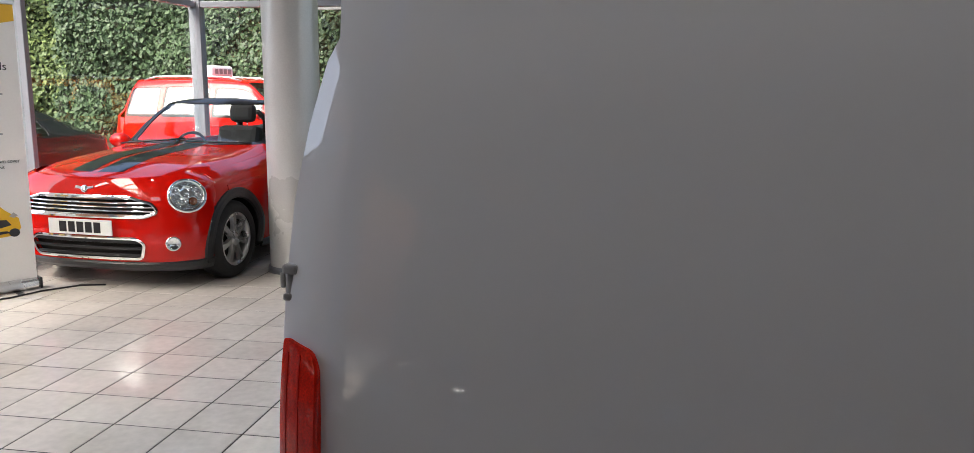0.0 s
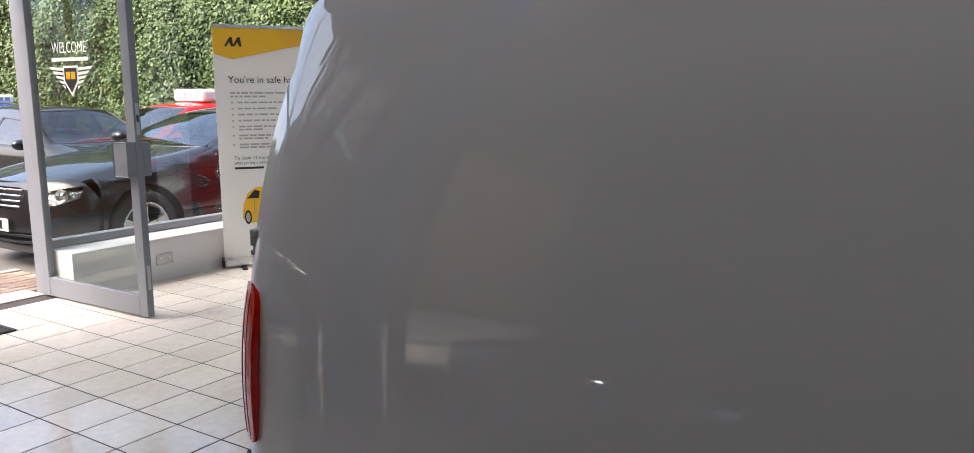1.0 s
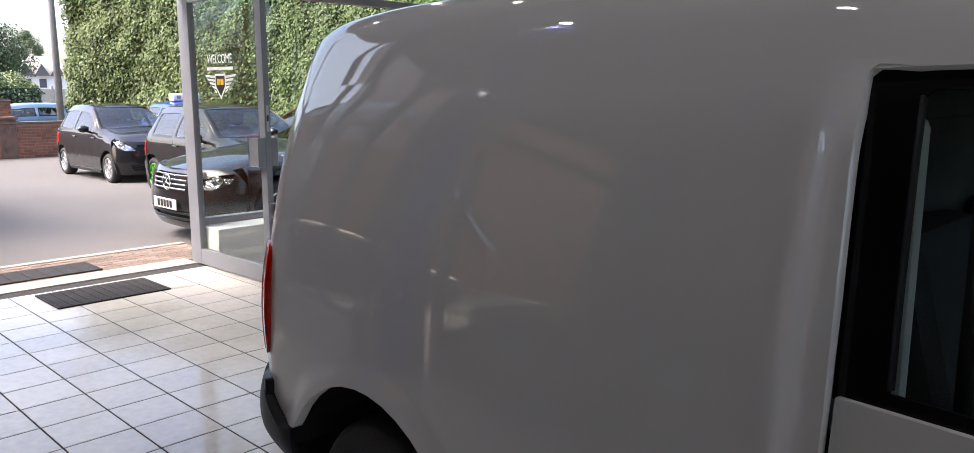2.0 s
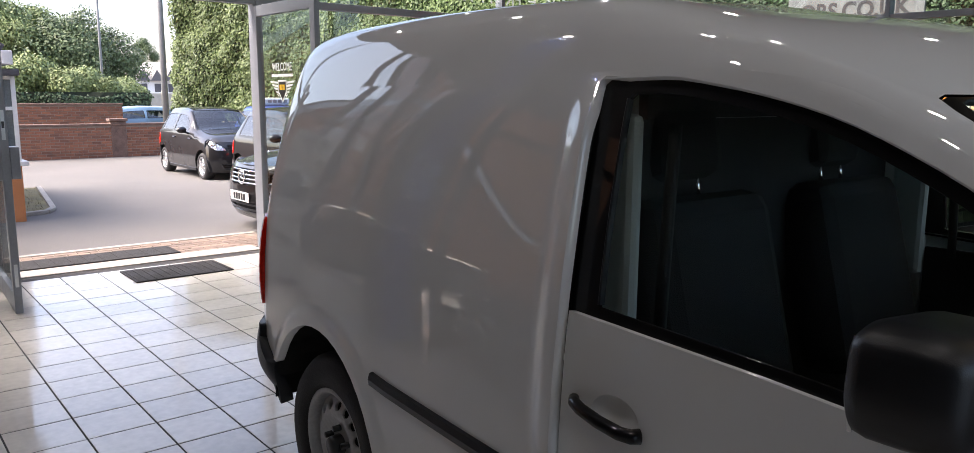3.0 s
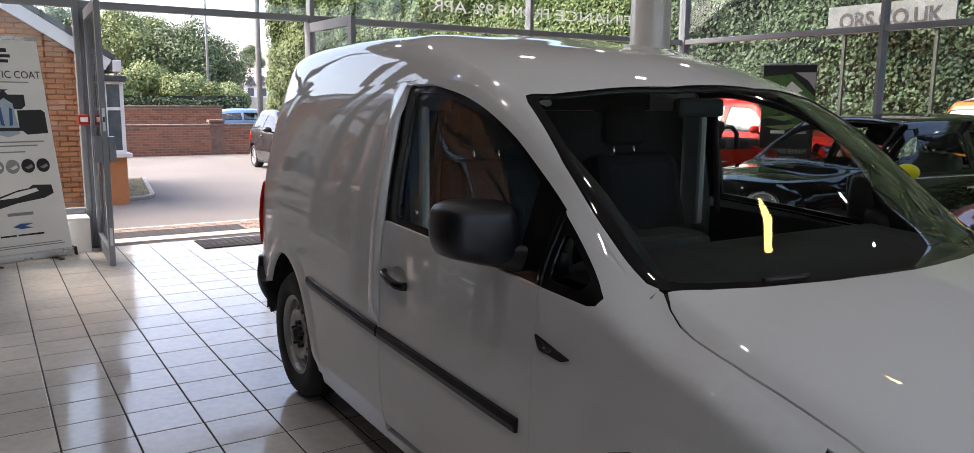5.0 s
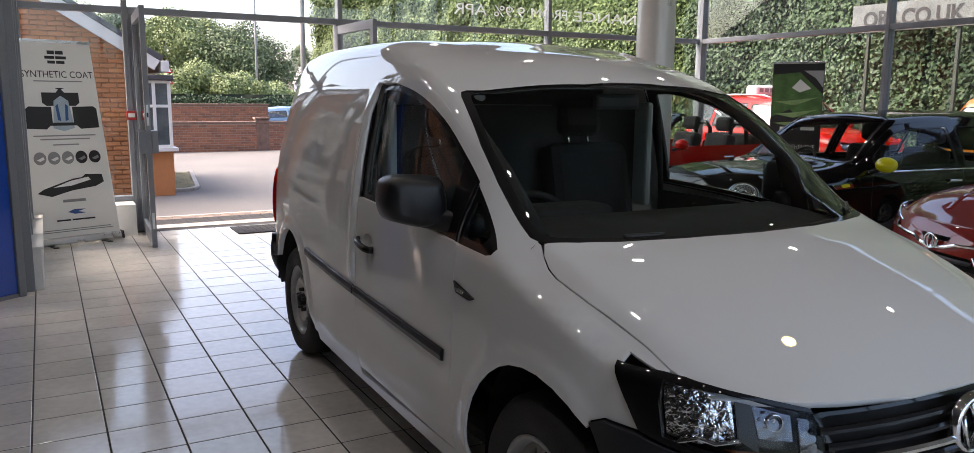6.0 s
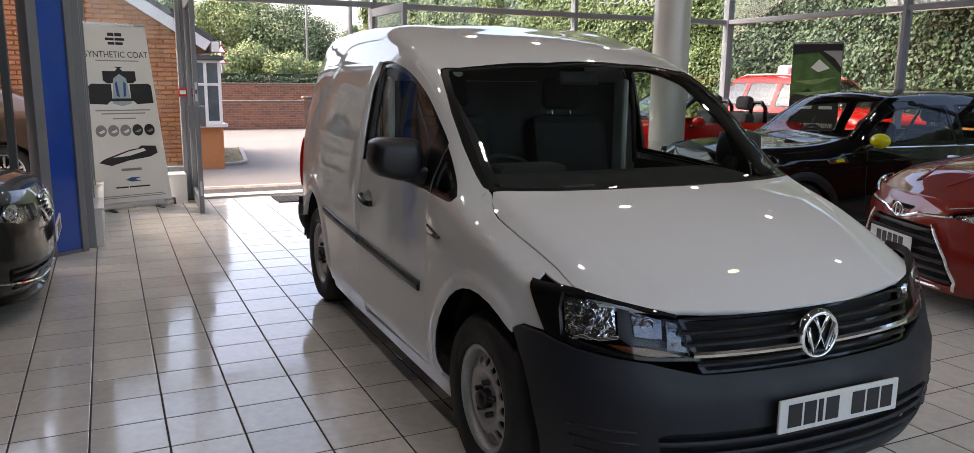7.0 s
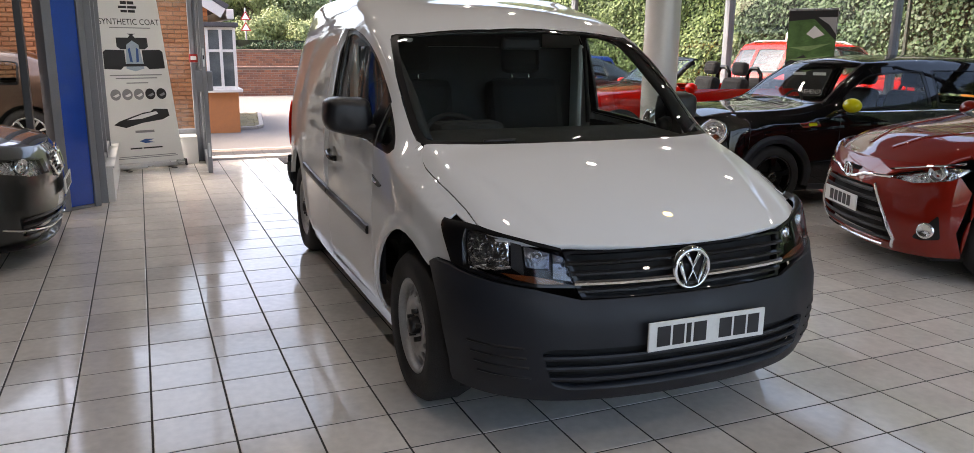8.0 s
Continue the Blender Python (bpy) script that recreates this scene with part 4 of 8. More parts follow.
def wheel(parent, x, y, side, R, kind, rim_mat, width=0.2, rim=0.62):
    """A wheel with tyre, rim and hub; side is the way its face looks along y."""
    w = new("wheel")
    w.parent, w.location = parent, (x, y, R)
    w.rotation_euler = (0, 0, 0 if side < 0 else math.pi)
    rr = R * rim
    bm = bmesh.new()
    lathe(bm, [(rr, 0.012), (rr + 0.012, -0.006), (R - 0.035, -0.010), (R - 0.014, 0.012), (R - 0.002, 0.030), (R, 0.06), (R, width - 0.05), (R - 0.02, width), (rr, width)], 48)
    part("tyre", bm, M["tyre"], w, "black rubber tyre")
    bm = bmesh.new()
    lathe(bm, [(rr + 0.003, 0.004), (rr - 0.006, 0.0), (rr - 0.016, 0.006), (rr - 0.024, 0.03), (rr - 0.03, 0.075), (rr - 0.03, width - 0.02)], 48)
    part("rim", bm, rim_mat, w, "wheel rim")
    bm = bmesh.new()
    lathe(bm, [(0.0, 0.10), (rr - 0.03, 0.10)], 32)
    part("brake", bm, M["dark"], w, "dark brake disc")
    if kind == "steel":
        holes = [ring_pts((rr - 0.058) * math.cos(a), (rr - 0.058) * math.sin(a), 0.019, 0.019, 10) for a in np.linspace(0, 2 * math.pi, 17)[:-1]]

        def dish(u, v):
            r = np.hypot(u, v)
            return np.stack([u, 0.030 - 0.018 * np.exp(-((r - 0.115) / 0.03) ** 2) + 0.012 * np.clip((r - rr + 0.05) / 0.03, 0, 1), v], 1)

        panel("rim_disc", ring_pts(0, 0, rr - 0.022, rr - 0.022, 40), holes, dish, rim_mat, w, "pressed steel disc with round holes", 0.02, 0.012)
        bm = bmesh.new()
        lathe(bm, [(0.0, -0.012), (0.03, -0.012), (0.036, 0.0), (0.038, 0.03)], 20)
        part("hub_cap", bm, M["plastic"], w, "black hub cap")
        for k in range(5):
            a = k * 2 * math.pi / 5 + 0.3
            bm = bmesh.new()
            lathe(bm, [(0.0, 0.0), (0.011, 0.001), (0.012, 0.03)], 8, pose(0.062 * math.cos(a), 0, 0.062 * math.sin(a)))
            part("wheel_bolt", bm, M["plastic"], w)
    else:
        n = {"five": 5, "ten": 10, "seven": 7}[kind]
        for k in range(n):
            a = k * 2 * math.pi / n + math.pi / 2
            bm = bmesh.new()
            wd = {5: 0.036, 7: 0.028, 10: 0.017}[n]
            vs = []
            for r, hw_, yy in ((0.035, wd * 1.1, 0.014), (rr * 0.55, wd * 0.75, 0.010), (rr - 0.014, wd * 1.15, 0.012)):
                for sgn in (-1, 1):
                    for dy in (0.0, 0.03):
                        vs.append(bm.verts.new((r * math.cos(a) - sgn * hw_ * (1 - 0.25 * (dy == 0)) * math.sin(a), yy + dy, r * math.sin(a) + sgn * hw_ * (1 - 0.25 * (dy == 0)) * math.cos(a))))
            for i in (0, 4):
                q = vs[i:i + 8]
                for f in ((0, 2, 6, 4), (1, 0, 4, 5), (2, 3, 7, 6)):
                    bm.faces.new([q[j] for j in f])
            bmesh.ops.recalc_face_normals(bm, faces=bm.faces)
            part("spoke", bm, rim_mat, w)
        bm = bmesh.new()
        lathe(bm, [(0.0, 0.002), (0.03, 0.003), (0.05, 0.012), (0.055, 0.035)], 20)
        part("hub_cap", bm, rim_mat, w)
    return w


def number_plate(parent, m, blocks, mat_face=None):
    p = boxed("number_plate", (-0.26, -0.055, 0, 0.26, 0.055, 0.010), mat_face or M["plate"], parent, "white plate with dark bars", 0.003)
    p.matrix_basis = m
    for a, b in blocks:
        q = boxed("plate_bar", (a, -0.038, 0.0102, b, 0.038, 0.0115), M["platebar"], p, "dark bar")
    return p


def seat(parent, x, y, w=0.5, z=0.5, head=True, mt=None):
    mt = mt or M["cloth"]
    s = new("seat")
    s.parent, s.location = parent, (x, y, z)
    boxed("cushion", (-0.25, -w / 2, -0.14, 0.27, w / 2, 0.04), mt, s, "", 0.05)
    boxed("backrest", (-0.09, -w / 2, 0, 0.09, w / 2, 0.58), mt, s, "", 0.06, pose(-0.26, 0, 0.02, 0, -14))
    if head:
        boxed("headrest", (-0.06, -0.14, 0.0, 0.06, 0.14, 0.19), mt, s, "", 0.05, pose(-0.43, 0, 0.62, 0, -10))
        for k in (-0.06, 0.06):
            bm = bmesh.new()
            tube(bm, [(-0.41, k, 0.55), (-0.43, k, 0.66)], 0.007, 6)
            part("headrest_bar", bm, M["chrome"], s)
    return s


def strip_on(name, pts, fn, material, parent, label="", width=0.02, lift=0.006, side_v=True):
    """A narrow moulding along points of the surface fn."""
    P = np.array(resample(pts, 0.04, False))
    A = fn(P[:, 0], P[:, 1])
    e = 0.01
    N = np.cross(fn(P[:, 0] + e, P[:, 1]) - fn(P[:, 0] - e, P[:, 1]), fn(P[:, 0], P[:, 1] + e) - fn(P[:, 0], P[:, 1] - e))
    N /= np.linalg.norm(N, axis=1, keepdims=True) + 1e-12
    if isinstance(lift, float) and lift < 0:
        N, lift = -N, -lift
    T = np.gradient(A, axis=0)
    T /= np.linalg.norm(T, axis=1, keepdims=True) + 1e-12
    B = np.cross(N, T)
    V, F = [], []
    for a, n_, b in zip(A, N, B):
        for k, q in ((-0.5, -0.6), (-0.42, 0.75), (0.0, 1.0), (0.42, 0.75), (0.5, -0.6)):
            V.append(tuple(a + b * k * width + n_ * lift * q))
    for i in range(len(A) - 1):
        for k in range(4):
            F.append((i * 5 + k, i * 5 + k + 1, i * 5 + k + 6, i * 5 + k + 5))
    F += [(4, 3, 2, 1, 0), tuple(len(V) - 5 + k for k in range(5))]
    bm = bmesh.new()
    vs = [bm.verts.new(v) for v in V]
    for f in F:
        bm.faces.new([vs[i] for i in f])
    bmesh.ops.recalc_face_normals(bm, faces=bm.faces)
    return part(name, bm, material, parent, label, False)
# ---- the white van ----
def mirrored(half):
    return half + [(x, -y) for x, y in half[::-1] if abs(y) > 1e-6]


def loft(bm, rings):
    """Closes a row of equal rings into one skin with end faces."""
    n = len(rings[0])
    for a, b in zip(rings, rings[1:]):
        for i in range(n):
            bm.faces.new((a[i], a[(i + 1) % n], b[(i + 1) % n], b[i]))
    bm.faces.new(rings[0])
    bm.faces.new(rings[-1])
    bmesh.ops.recalc_face_normals(bm, faces=bm.faces)


def clear_dups(p):
    out = []
    for q in p:
        if not out or abs(q[0] - out[-1][0]) + abs(q[1] - out[-1][1]) > 1e-4:
            out.append(q)
    return out


def build_van():
    v = thing("van", pose(0.428, 2.03, 0, 0, 0, -0.7), "white panel van with dark plastic bumpers on the tiled floor", "van")
    S = Shape([
        (-0.70, 0.765, 1.00, 0.640, 1.48, 0.550, 1.620, 1.680),
        (-0.64, 0.812, 1.00, 0.655, 1.52, 0.560, 1.680, 1.725),
        (-0.56, 0.838, 1.01, 0.680, 1.55, 0.585, 1.720, 1.760),
        (-0.40, 0.853, 1.015, 0.700, 1.565, 0.605, 1.745, 1.780),
        (-0.10, 0.872, 1.02, 0.722, 1.575, 0.622, 1.762, 1.795),
        (0.40, 0.892, 1.03, 0.748, 1.58, 0.642, 1.768, 1.80),
        (1.00, 0.900, 1.03, 0.758, 1.585, 0.648, 1.758, 1.793),
        (1.35, 0.900, 1.03, 0.757, 1.595, 0.660, 1.690, 1.742),
        (1.64, 0.900, 1.02, 0.748, 1.567, 0.695, 1.602, 1.692),
        (1.90, 0.900, 1.01, 0.752, 1.450, 0.700, 1.492, 1.605),
        (2.20, 0.898, 1.00, 0.760, 1.258, 0.705, 1.300, 1.41),
        (2.44, 0.895, 0.98, 0.772, 1.088, 0.708, 1.122, 1.225),
        (2.60, 0.892, 0.93, 0.780, 1.01, 0.705, 1.055, 1.105),
        (2.75, 0.888, 0.90, 0.782, 0.965, 0.70, 1.01, 1.062),
        (3.00, 0.856, 0.815, 0.764, 0.872, 0.660, 0.928, 0.982),
        (3.20, 0.812, 0.760, 0.700, 0.812, 0.59, 0.850, 0.895),
        (3.36, 0.760, 0.70, 0.610, 0.742, 0.50, 0.776, 0.802),
        (3.46, 0.740, 0.64, 0.500, 0.675, 0.40, 0.705, 0.735)],
        [(0.16, 3.38), (0.26, 3.452), (0.34, 3.482), (0.46, 3.484), (0.562, 3.478), (0.60, 3.452), (0.64, 3.432), (0.70, 3.415), (0.77, 3.385), (0.86, 3.33)],
        [(0.2, -0.735), (0.6, -0.735), (1.1, -0.725), (1.35, -0.70), (1.55, -0.66), (1.70, -0.60)], 2.97, -0.45, 2.45, 0.24, 3.6)
    W, PL, BK = M["van_white"], M["plastic"], M["gloss_black"]
    ze = lambda x: S.edge(3, x)
    ye = lambda x: S.edge(2, x)
    fa, fb = arch(2.69, 0.33, 0.405, 0.25, 20, 1.02), arch(-0.03, 0.33, 0.42, 0.25, 24, 1.0)
    pil = lambda x: float(pchip([1.21, 1.33, 1.45, 1.67, 1.865, 2.06, 2.21, 2.405], [1.566, 1.568, 1.553, 1.503, 1.421, 1.303, 1.199, 1.046], np.array([x]))[0])
    edge_w = lambda a, b, off, n=16: [(x, pil(x) + off) for x in np.linspace(a, b, n)]
    door_r = [(1.172, 0.30), (1.172, 0.80), (1.176, 1.06), (1.172, 1.20), (1.165, 1.35), (1.158, 1.5), (1.155, 1.570)]
    topx = lambda a, b, n: [(x, ze(x)) for x in np.linspace(a, b, n)]
    door_top = edge_w(1.225, 2.168, 0.007, 22)
    for s, nm in ((-1, "right"), (1, "left")):
        fn, fl = S.side(s), s > 0
        # load side
        low = [(-0.668, 0.645), (-0.62, 0.622), (-0.567, 0.590), (-0.515, 0.552), (-0.47, 0.526), (-0.412, 0.524)] + [p for p in fb[::-1] if p[1] > 0.535 or p[0] > 0] + [(0.47, 0.25), (1.169, 0.25)]
        out = low + [(x - 0.001, z) for x, z in door_r] + [(1.166, 1.580), (1.190, 1.579)] + edge_w(1.222, 2.176, 0.009, 22) + topx(2.176, -0.590, 60) + [(-0.612, 1.50), (-0.635, 1.40), (-0.655, 1.28), (-0.664, 1.12)]
        def pressed(u, w, f=fn, s=s):
            """The load side, with the pressed lip along the door opening and the flared wheel opening."""
            p = f(u, w).copy()
            a = np.clip((u - 1.075) / 0.07, 0, 1)
            c = np.clip((w - 0.66) / 0.12, 0, 1) * np.clip((1.60 - w) / 0.16, 0, 1)
            p[:, 1] += s * 0.026 * a * a * (3 - 2 * a) * np.clip((1.24 - u) / 0.05, 0, 1) * c * c * (3 - 2 * c)
            k = np.clip((0.075 - (np.hypot(u + 0.03, w - 0.33) - 0.42)) / 0.05, 0, 1) * np.clip((w - 0.26) / 0.1, 0, 1)
            p[:, 1] += s * 0.014 * k * k * (3 - 2 * k)
            return p
        panel("load_side", clear_dups(out), [], pressed, W, v, "white side panel", 0.022, 0.032, fl)
        # door
        out = [(1.176, 0.285), (2.170, 0.285), (2.170, 0.70), (2.170, 1.028), (1.64, 1.060), (1.181, 1.077), (1.177, 0.80)]
        dw = [(1.170, 1.070), (1.166, 1.20), (1.159, 1.35), (1.152, 1.5), (1.149, 1.575), (1.160, 1.592), (1.195, 1.593)] + edge_w(1.222, 2.167, 0.022, 22) + [(2.168, 1.020), (1.64, 1.050)]
        cup = ring_pts(1.335, 0.888, 0.064, 0.044, 24)
        d = panel("door", clear_dups(out), [cup], fn, W, v, "white front door", 0.035, 0.03, fl)
        hol = [(1.250, 1.098), (1.232, 1.535), (1.245, 1.549)] + edge_w(1.27, 2.035, -0.018, 18) + [(2.04, 1.06), (1.64, 1.082)]
        panel("window_frame", dw, [hol], fn, BK, d, "black window frame", 0.03, 0.01, fl, -0.018)
        panel("window_pane", hol, [], fn, M["carglass"], d, "door window", 0.04, 0.0, fl, -0.027)
        strip_on("glass_channel", [(1.250, 1.10), (1.232, 1.53)], fn, M["plastic"], d, "dark glass channel", 0.008, 0.010 * (-1 if fl else 1)).location.y = -s * 0.024
        # handle
        def dished(u, w_, f=fn, s=s):
            q = f(u, w_).copy()
            q[:, 1] -= s * 0.024 * np.clip(1 - ((u - 1.335) / 0.064) ** 2 - ((w_ - 0.888) / 0.044) ** 2, 0, 1) ** 0.6
            return q
        panel("handle_cup", cup, [], dished, W, d, "pressed handle recess", 0.008, 0.0, fl)
        bm = bmesh.new()
        yb = lambda x, z: float(S.w(np.array([x]), np.array([z]))[0])
        tube(bm, [(x, s * (yb(x, z) + o), z) for x, z, o in ((1.222, 0.894, 0.004), (1.236, 0.893, 0.018), (1.262, 0.889, 0.026), (1.32, 0.880, 0.030), (1.375, 0.874, 0.028), (1.398, 0.873, 0.020), (1.408, 0.873, 0.004))], 0.0125, 10, 0.016)
        part("door_handle", bm, BK, d, "black grip handle", True)
        # front wing
        low = [(2.174, 0.285), (2.30, 0.285)] + [p for p in fa[::-1] if p[1] > 0.285 and (p[0] < 2.8 or p[1] > 0.655)]
        ftop = [(2.94, 0.680), (2.99, 0.704), (3.103, 0.708), (3.065, 0.763), (3.022, 0.820), (3.000, 0.850), (2.99, ze(2.99))]
        out = low + ftop + topx(2.97, 2.176, 26)
        tri = [(2.177, 1.030), (2.177, pil(2.177))] + edge_w(2.20, 2.39, 0.0, 7) + [(2.408, 1.045), (2.40, 1.026), (2.37, 1.020), (2.25, 1.026)]
        def flared(u, w, f=fn, s=s):
            """The wing, flared out to the edge of the wheel opening."""
            p = f(u, w).copy()
            k = np.clip((0.070 - (np.hypot(u - 2.69, (w - 0.33) / 1.02) - 0.405)) / 0.045, 0, 1) * np.clip((2.98 - u) / 0.1, 0, 1) * np.clip((w - 0.28) / 0.1, 0, 1)
            p[:, 1] += s * 0.013 * k * k * (3 - 2 * k)
            return p
        w_ = panel("front_wing", clear_dups(out), [clear_dups(tri)], flared, W, v, "white front wing", 0.024, 0.012, fl)
        th = rounded([(2.20, 1.175), (2.23, 1.165), (2.345, 1.075), (2.335, 1.05), (2.20, 1.052)], 0.015, 3)
        panel("quarter_frame", clear_dups(tri), [th], fn, BK, w_, "black window frame", 0.03, 0.02, fl, -0.003)
        panel("quarter_pane", th, [], fn, M["carglass"], w_, "small fixed window", 0.05, 0.0, fl, -0.008)
        strip_on("window_seal", [(2.1715, 1.033), (2.1715, 1.12), (2.1715, pil(2.17) - 0.004)], fn, BK, d, "black rubber seal", 0.022, 0.005 * (-1 if fl else 1))
        # side repeater
        rep = rounded([(2.178, 0.905), (2.335, 0.872), (2.30, 0.858), (2.20, 0.865)], 0.01, 3)
        panel("side_repeater", rep, [], fn, PL, w_, "black indicator housing", 0.02, 0.01, fl, 0.004)
        panel("repeater_lens", rounded([(2.195, 0.895), (2.262, 0.88), (2.25, 0.868), (2.202, 0.872)], 0.006, 3), [], fn, M["mirror_bowl"], w_, "clear indicator lens", 0.02, 0.004, fl, 0.007)
        # sill
        panel("sill", [(0.41, 0.20), (2.38, 0.20), (2.36, 0.28), (2.17, 0.278), (1.17, 0.243), (0.41, 0.243)], [], fn, W, v, "white sill", 0.06, 0.02, fl, -0.004)
        sg_ = -1 if fl else 1
        # rub strip
        strip_on("rub_strip", [(0.355, 0.686), (0.45, 0.678), (1.165, 0.650)], fn, PL, v, "black side moulding", 0.046, 0.016 * sg_)
        strip_on("rub_strip", [(1.18, 0.650), (2.12, 0.622)], fn, PL, v, "black side moulding", 0.046, 0.016 * sg_)
        # rear bumper corner and lamp
        def swelled(u, w, f=fn, s=s):
            """The bumper, standing proud of the body with a rounded section."""
            p = f(u, w).copy()
            p[:, 1] += s * 0.034 * (1 - np.clip(np.abs(w - 0.53) / 0.13, 0, 1) ** 2.2) * np.clip((-0.40 - u) / 0.05, 0.15, 1)
            return p
        rb = [(-0.698, 0.50), (-0.655, 0.485), (-0.58, 0.455), (-0.51, 0.41), (-0.455, 0.34), (-0.438, 0.34), (-0.424, 0.516), (-0.47, 0.519), (-0.515, 0.546), (-0.567, 0.584), (-0.62, 0.616), (-0.668, 0.638), (-0.698, 0.645)]
        panel("bumper_corner", rb, [], swelled, M["bumper"], v, "dark grey rear bumper corner", 0.025, 0.05, fl, 0.002)
        lampo = rounded([(-0.655, 0.705), (-0.606, 0.705), (-0.592, 0.74), (-0.588, 0.90), (-0.589, 1.030), (-0.600, 1.054), (-0.655, 1.066)], 0.010, 3)
        def domed(u, w, f=fn, s=s):
            p = f(u, w).copy()
            p[:, 1] += s * 0.016 * np.sin(np.pi * np.clip((w - 0.70) / 0.37, 0, 1)) ** 0.7
            return p
        panel("tail_lamp", lampo, [], domed, M["redlens"], v, "tall red tail lamp", 0.02, 0.02, fl, 0.006)
        for xa_, xb_ in ((-0.645, -0.641), (-0.620, -0.617)):
            panel("lamp_rib", [(xa_, 0.72), (xb_, 0.72), (xb_, 1.045), (xa_, 1.045)], [], domed, M["redrib"], v, "dark red lamp rib", 0.03, 0.001, fl, 0.007)
        # wheel wells
        for cx, r, wy in ((-0.03, 0.428, 0.855), (2.69, 0.44, 0.80)):
            bm = bmesh.new()
            n = 18
            ra = [bm.verts.new((cx + r * math.cos(a), s * wy, 0.33 + r * 1.05 * math.sin(a))) for a in np.linspace(-0.25, math.pi + (0.25 if cx > 1 else -0.08), n)]
            rb_ = [bm.verts.new((p.co.x, s * 0.50, p.co.z)) for p in ra]
            for i in range(n - 1):
                bm.faces.new((ra[i], ra[i + 1], rb_[i + 1], rb_[i]))
            bm.faces.new(rb_)
            part("wheel_well", bm, M["dark"], v, "black wheel arch liner")
        for cx in (0.0, 2.69):
            wheel(v, cx, s * (0.845 if cx < 1 else 0.862), s, 0.325, "steel", M["steelrim"], 0.2, 0.62)
        # door mirror
        mm = new("door_mirror")
        mm.parent = v
        face = rounded([(0.835, 1.062), (0.93, 1.056), (1.045, 1.088), (1.064, 1.14), (1.056, 1.228), (1.010, 1.246), (0.850, 1.238), (0.832, 1.15)], 0.024, 4)
        bm = bmesh.new()
        rings = []
        for x, k in ((1.895, 0.90), (1.900, 0.955), (1.918, 1.0), (1.965, 1.0), (2.000, 0.965), (2.022, 0.90), (2.036, 0.79), (2.043, 0.60)):
            rings.append([bm.verts.new((x + 0.10 * (0.95 - y), s * (0.95 + (y - 0.95) * k), 1.15 + (z - 1.15) * k)) for y, z in face])
        loft(bm, rings)
        part("housing", bm, PL, mm, "black mirror housing", True)
        bm = bmesh.new()
        rings = []
        for y, x, z, hx, hz in ((0.955, 1.972, 1.094, 0.036, 0.028), (0.90, 1.990, 1.088, 0.042, 0.036), (0.84, 2.030, 1.078, 0.046, 0.042), (0.79, 2.075, 1.070, 0.048, 0.044), (0.755, 2.10, 1.066, 0.05, 0.046)):
            rings.append([bm.verts.new((x + hx * math.copysign(abs(math.cos(a)) ** 0.6, math.cos(a)), s * y, z + hz * math.copysign(abs(math.sin(a)) ** 0.6, math.sin(a)))) for a in np.linspace(0, 2 * math.pi, 17)[:-1]])
        loft(bm, rings)
        part("arm", bm, PL, mm, "black mirror arm", True)
        boxed("mirror_glass", (1.880, s * 0.87 if s > 0 else -1.03, 1.085, 1.888, 1.03 if s > 0 else -0.87, 1.222), M["chrome"], mm, "mirror glass", 0.002)
    top = S.top()
    ws = [(1.957, 0), (1.950, 0.20), (1.920, 0.33), (1.880, 0.50), (1.852, 0.60), (1.820, 0.655), (1.820, 0.678), (1.855, 0.694), (1.95, 0.714), (2.10, 0.740), (2.25, 0.753), (2.40, 0.758), (2.47, 0.758),
          (2.505, 0.748), (2.53, 0.715), (2.56, 0.65), (2.60, 0.52), (2.65, 0.30), (2.675, 0.12), (2.683, 0)]
    F = S.plan(True)
    on_front = lambda y, z: tuple(float(c) for c in F(np.array([S.around(y, z)]), np.array([z]))[0][:2])
    shut = [(2.522, 0.744), (2.555, 0.765), (2.60, 0.776), (2.65, 0.780), (2.72, 0.778), (2.80, 0.771), (2.93, 0.750), (3.01, 0.738), (3.098, 0.730)]
    hood = [(x + 0.006, y) for x, y in ws[:13:-1]] + shut + [on_front(y, z) for y, z in ((0.70, 0.843), (0.62, 0.822), (0.55, 0.804), (0.50, 0.792), (0.40, 0.788))] + [(3.385, 0.18), (3.39, 0)]

    def pressed_top(u, w_):
        """The bonnet, raised between two soft creases that run to the lamps."""
        q = top(u, w_).copy()
        yc = pchip([2.50, 2.70, 2.80, 2.975, 3.17, 3.31, 3.40], [0.715, 0.672, 0.648, 0.587, 0.522, 0.490, 0.470], u)
        k = 1 / (1 + np.exp(np.clip((np.abs(w_) - yc) / 0.009, -30, 30)))
        q[:, 2] += 0.008 * k * np.clip((u - 2.60) / 0.2, 0, 1) * np.clip((3.36 - u) / 0.12, 0, 1)
        return q

    inner_ws = [(2.26 + (x - 2.26) * 0.95, y * 0.962) for x, y in ws]
    panel("windscreen", mirrored(inner_ws), [], top, M["carglass"], v, "wide windscreen", 0.07, 0.0, False, -0.004)
    panel("windscreen_border", mirrored(ws), [mirrored(inner_ws)], top, BK, v, "black windscreen border", 0.04, 0.012, False, -0.004)
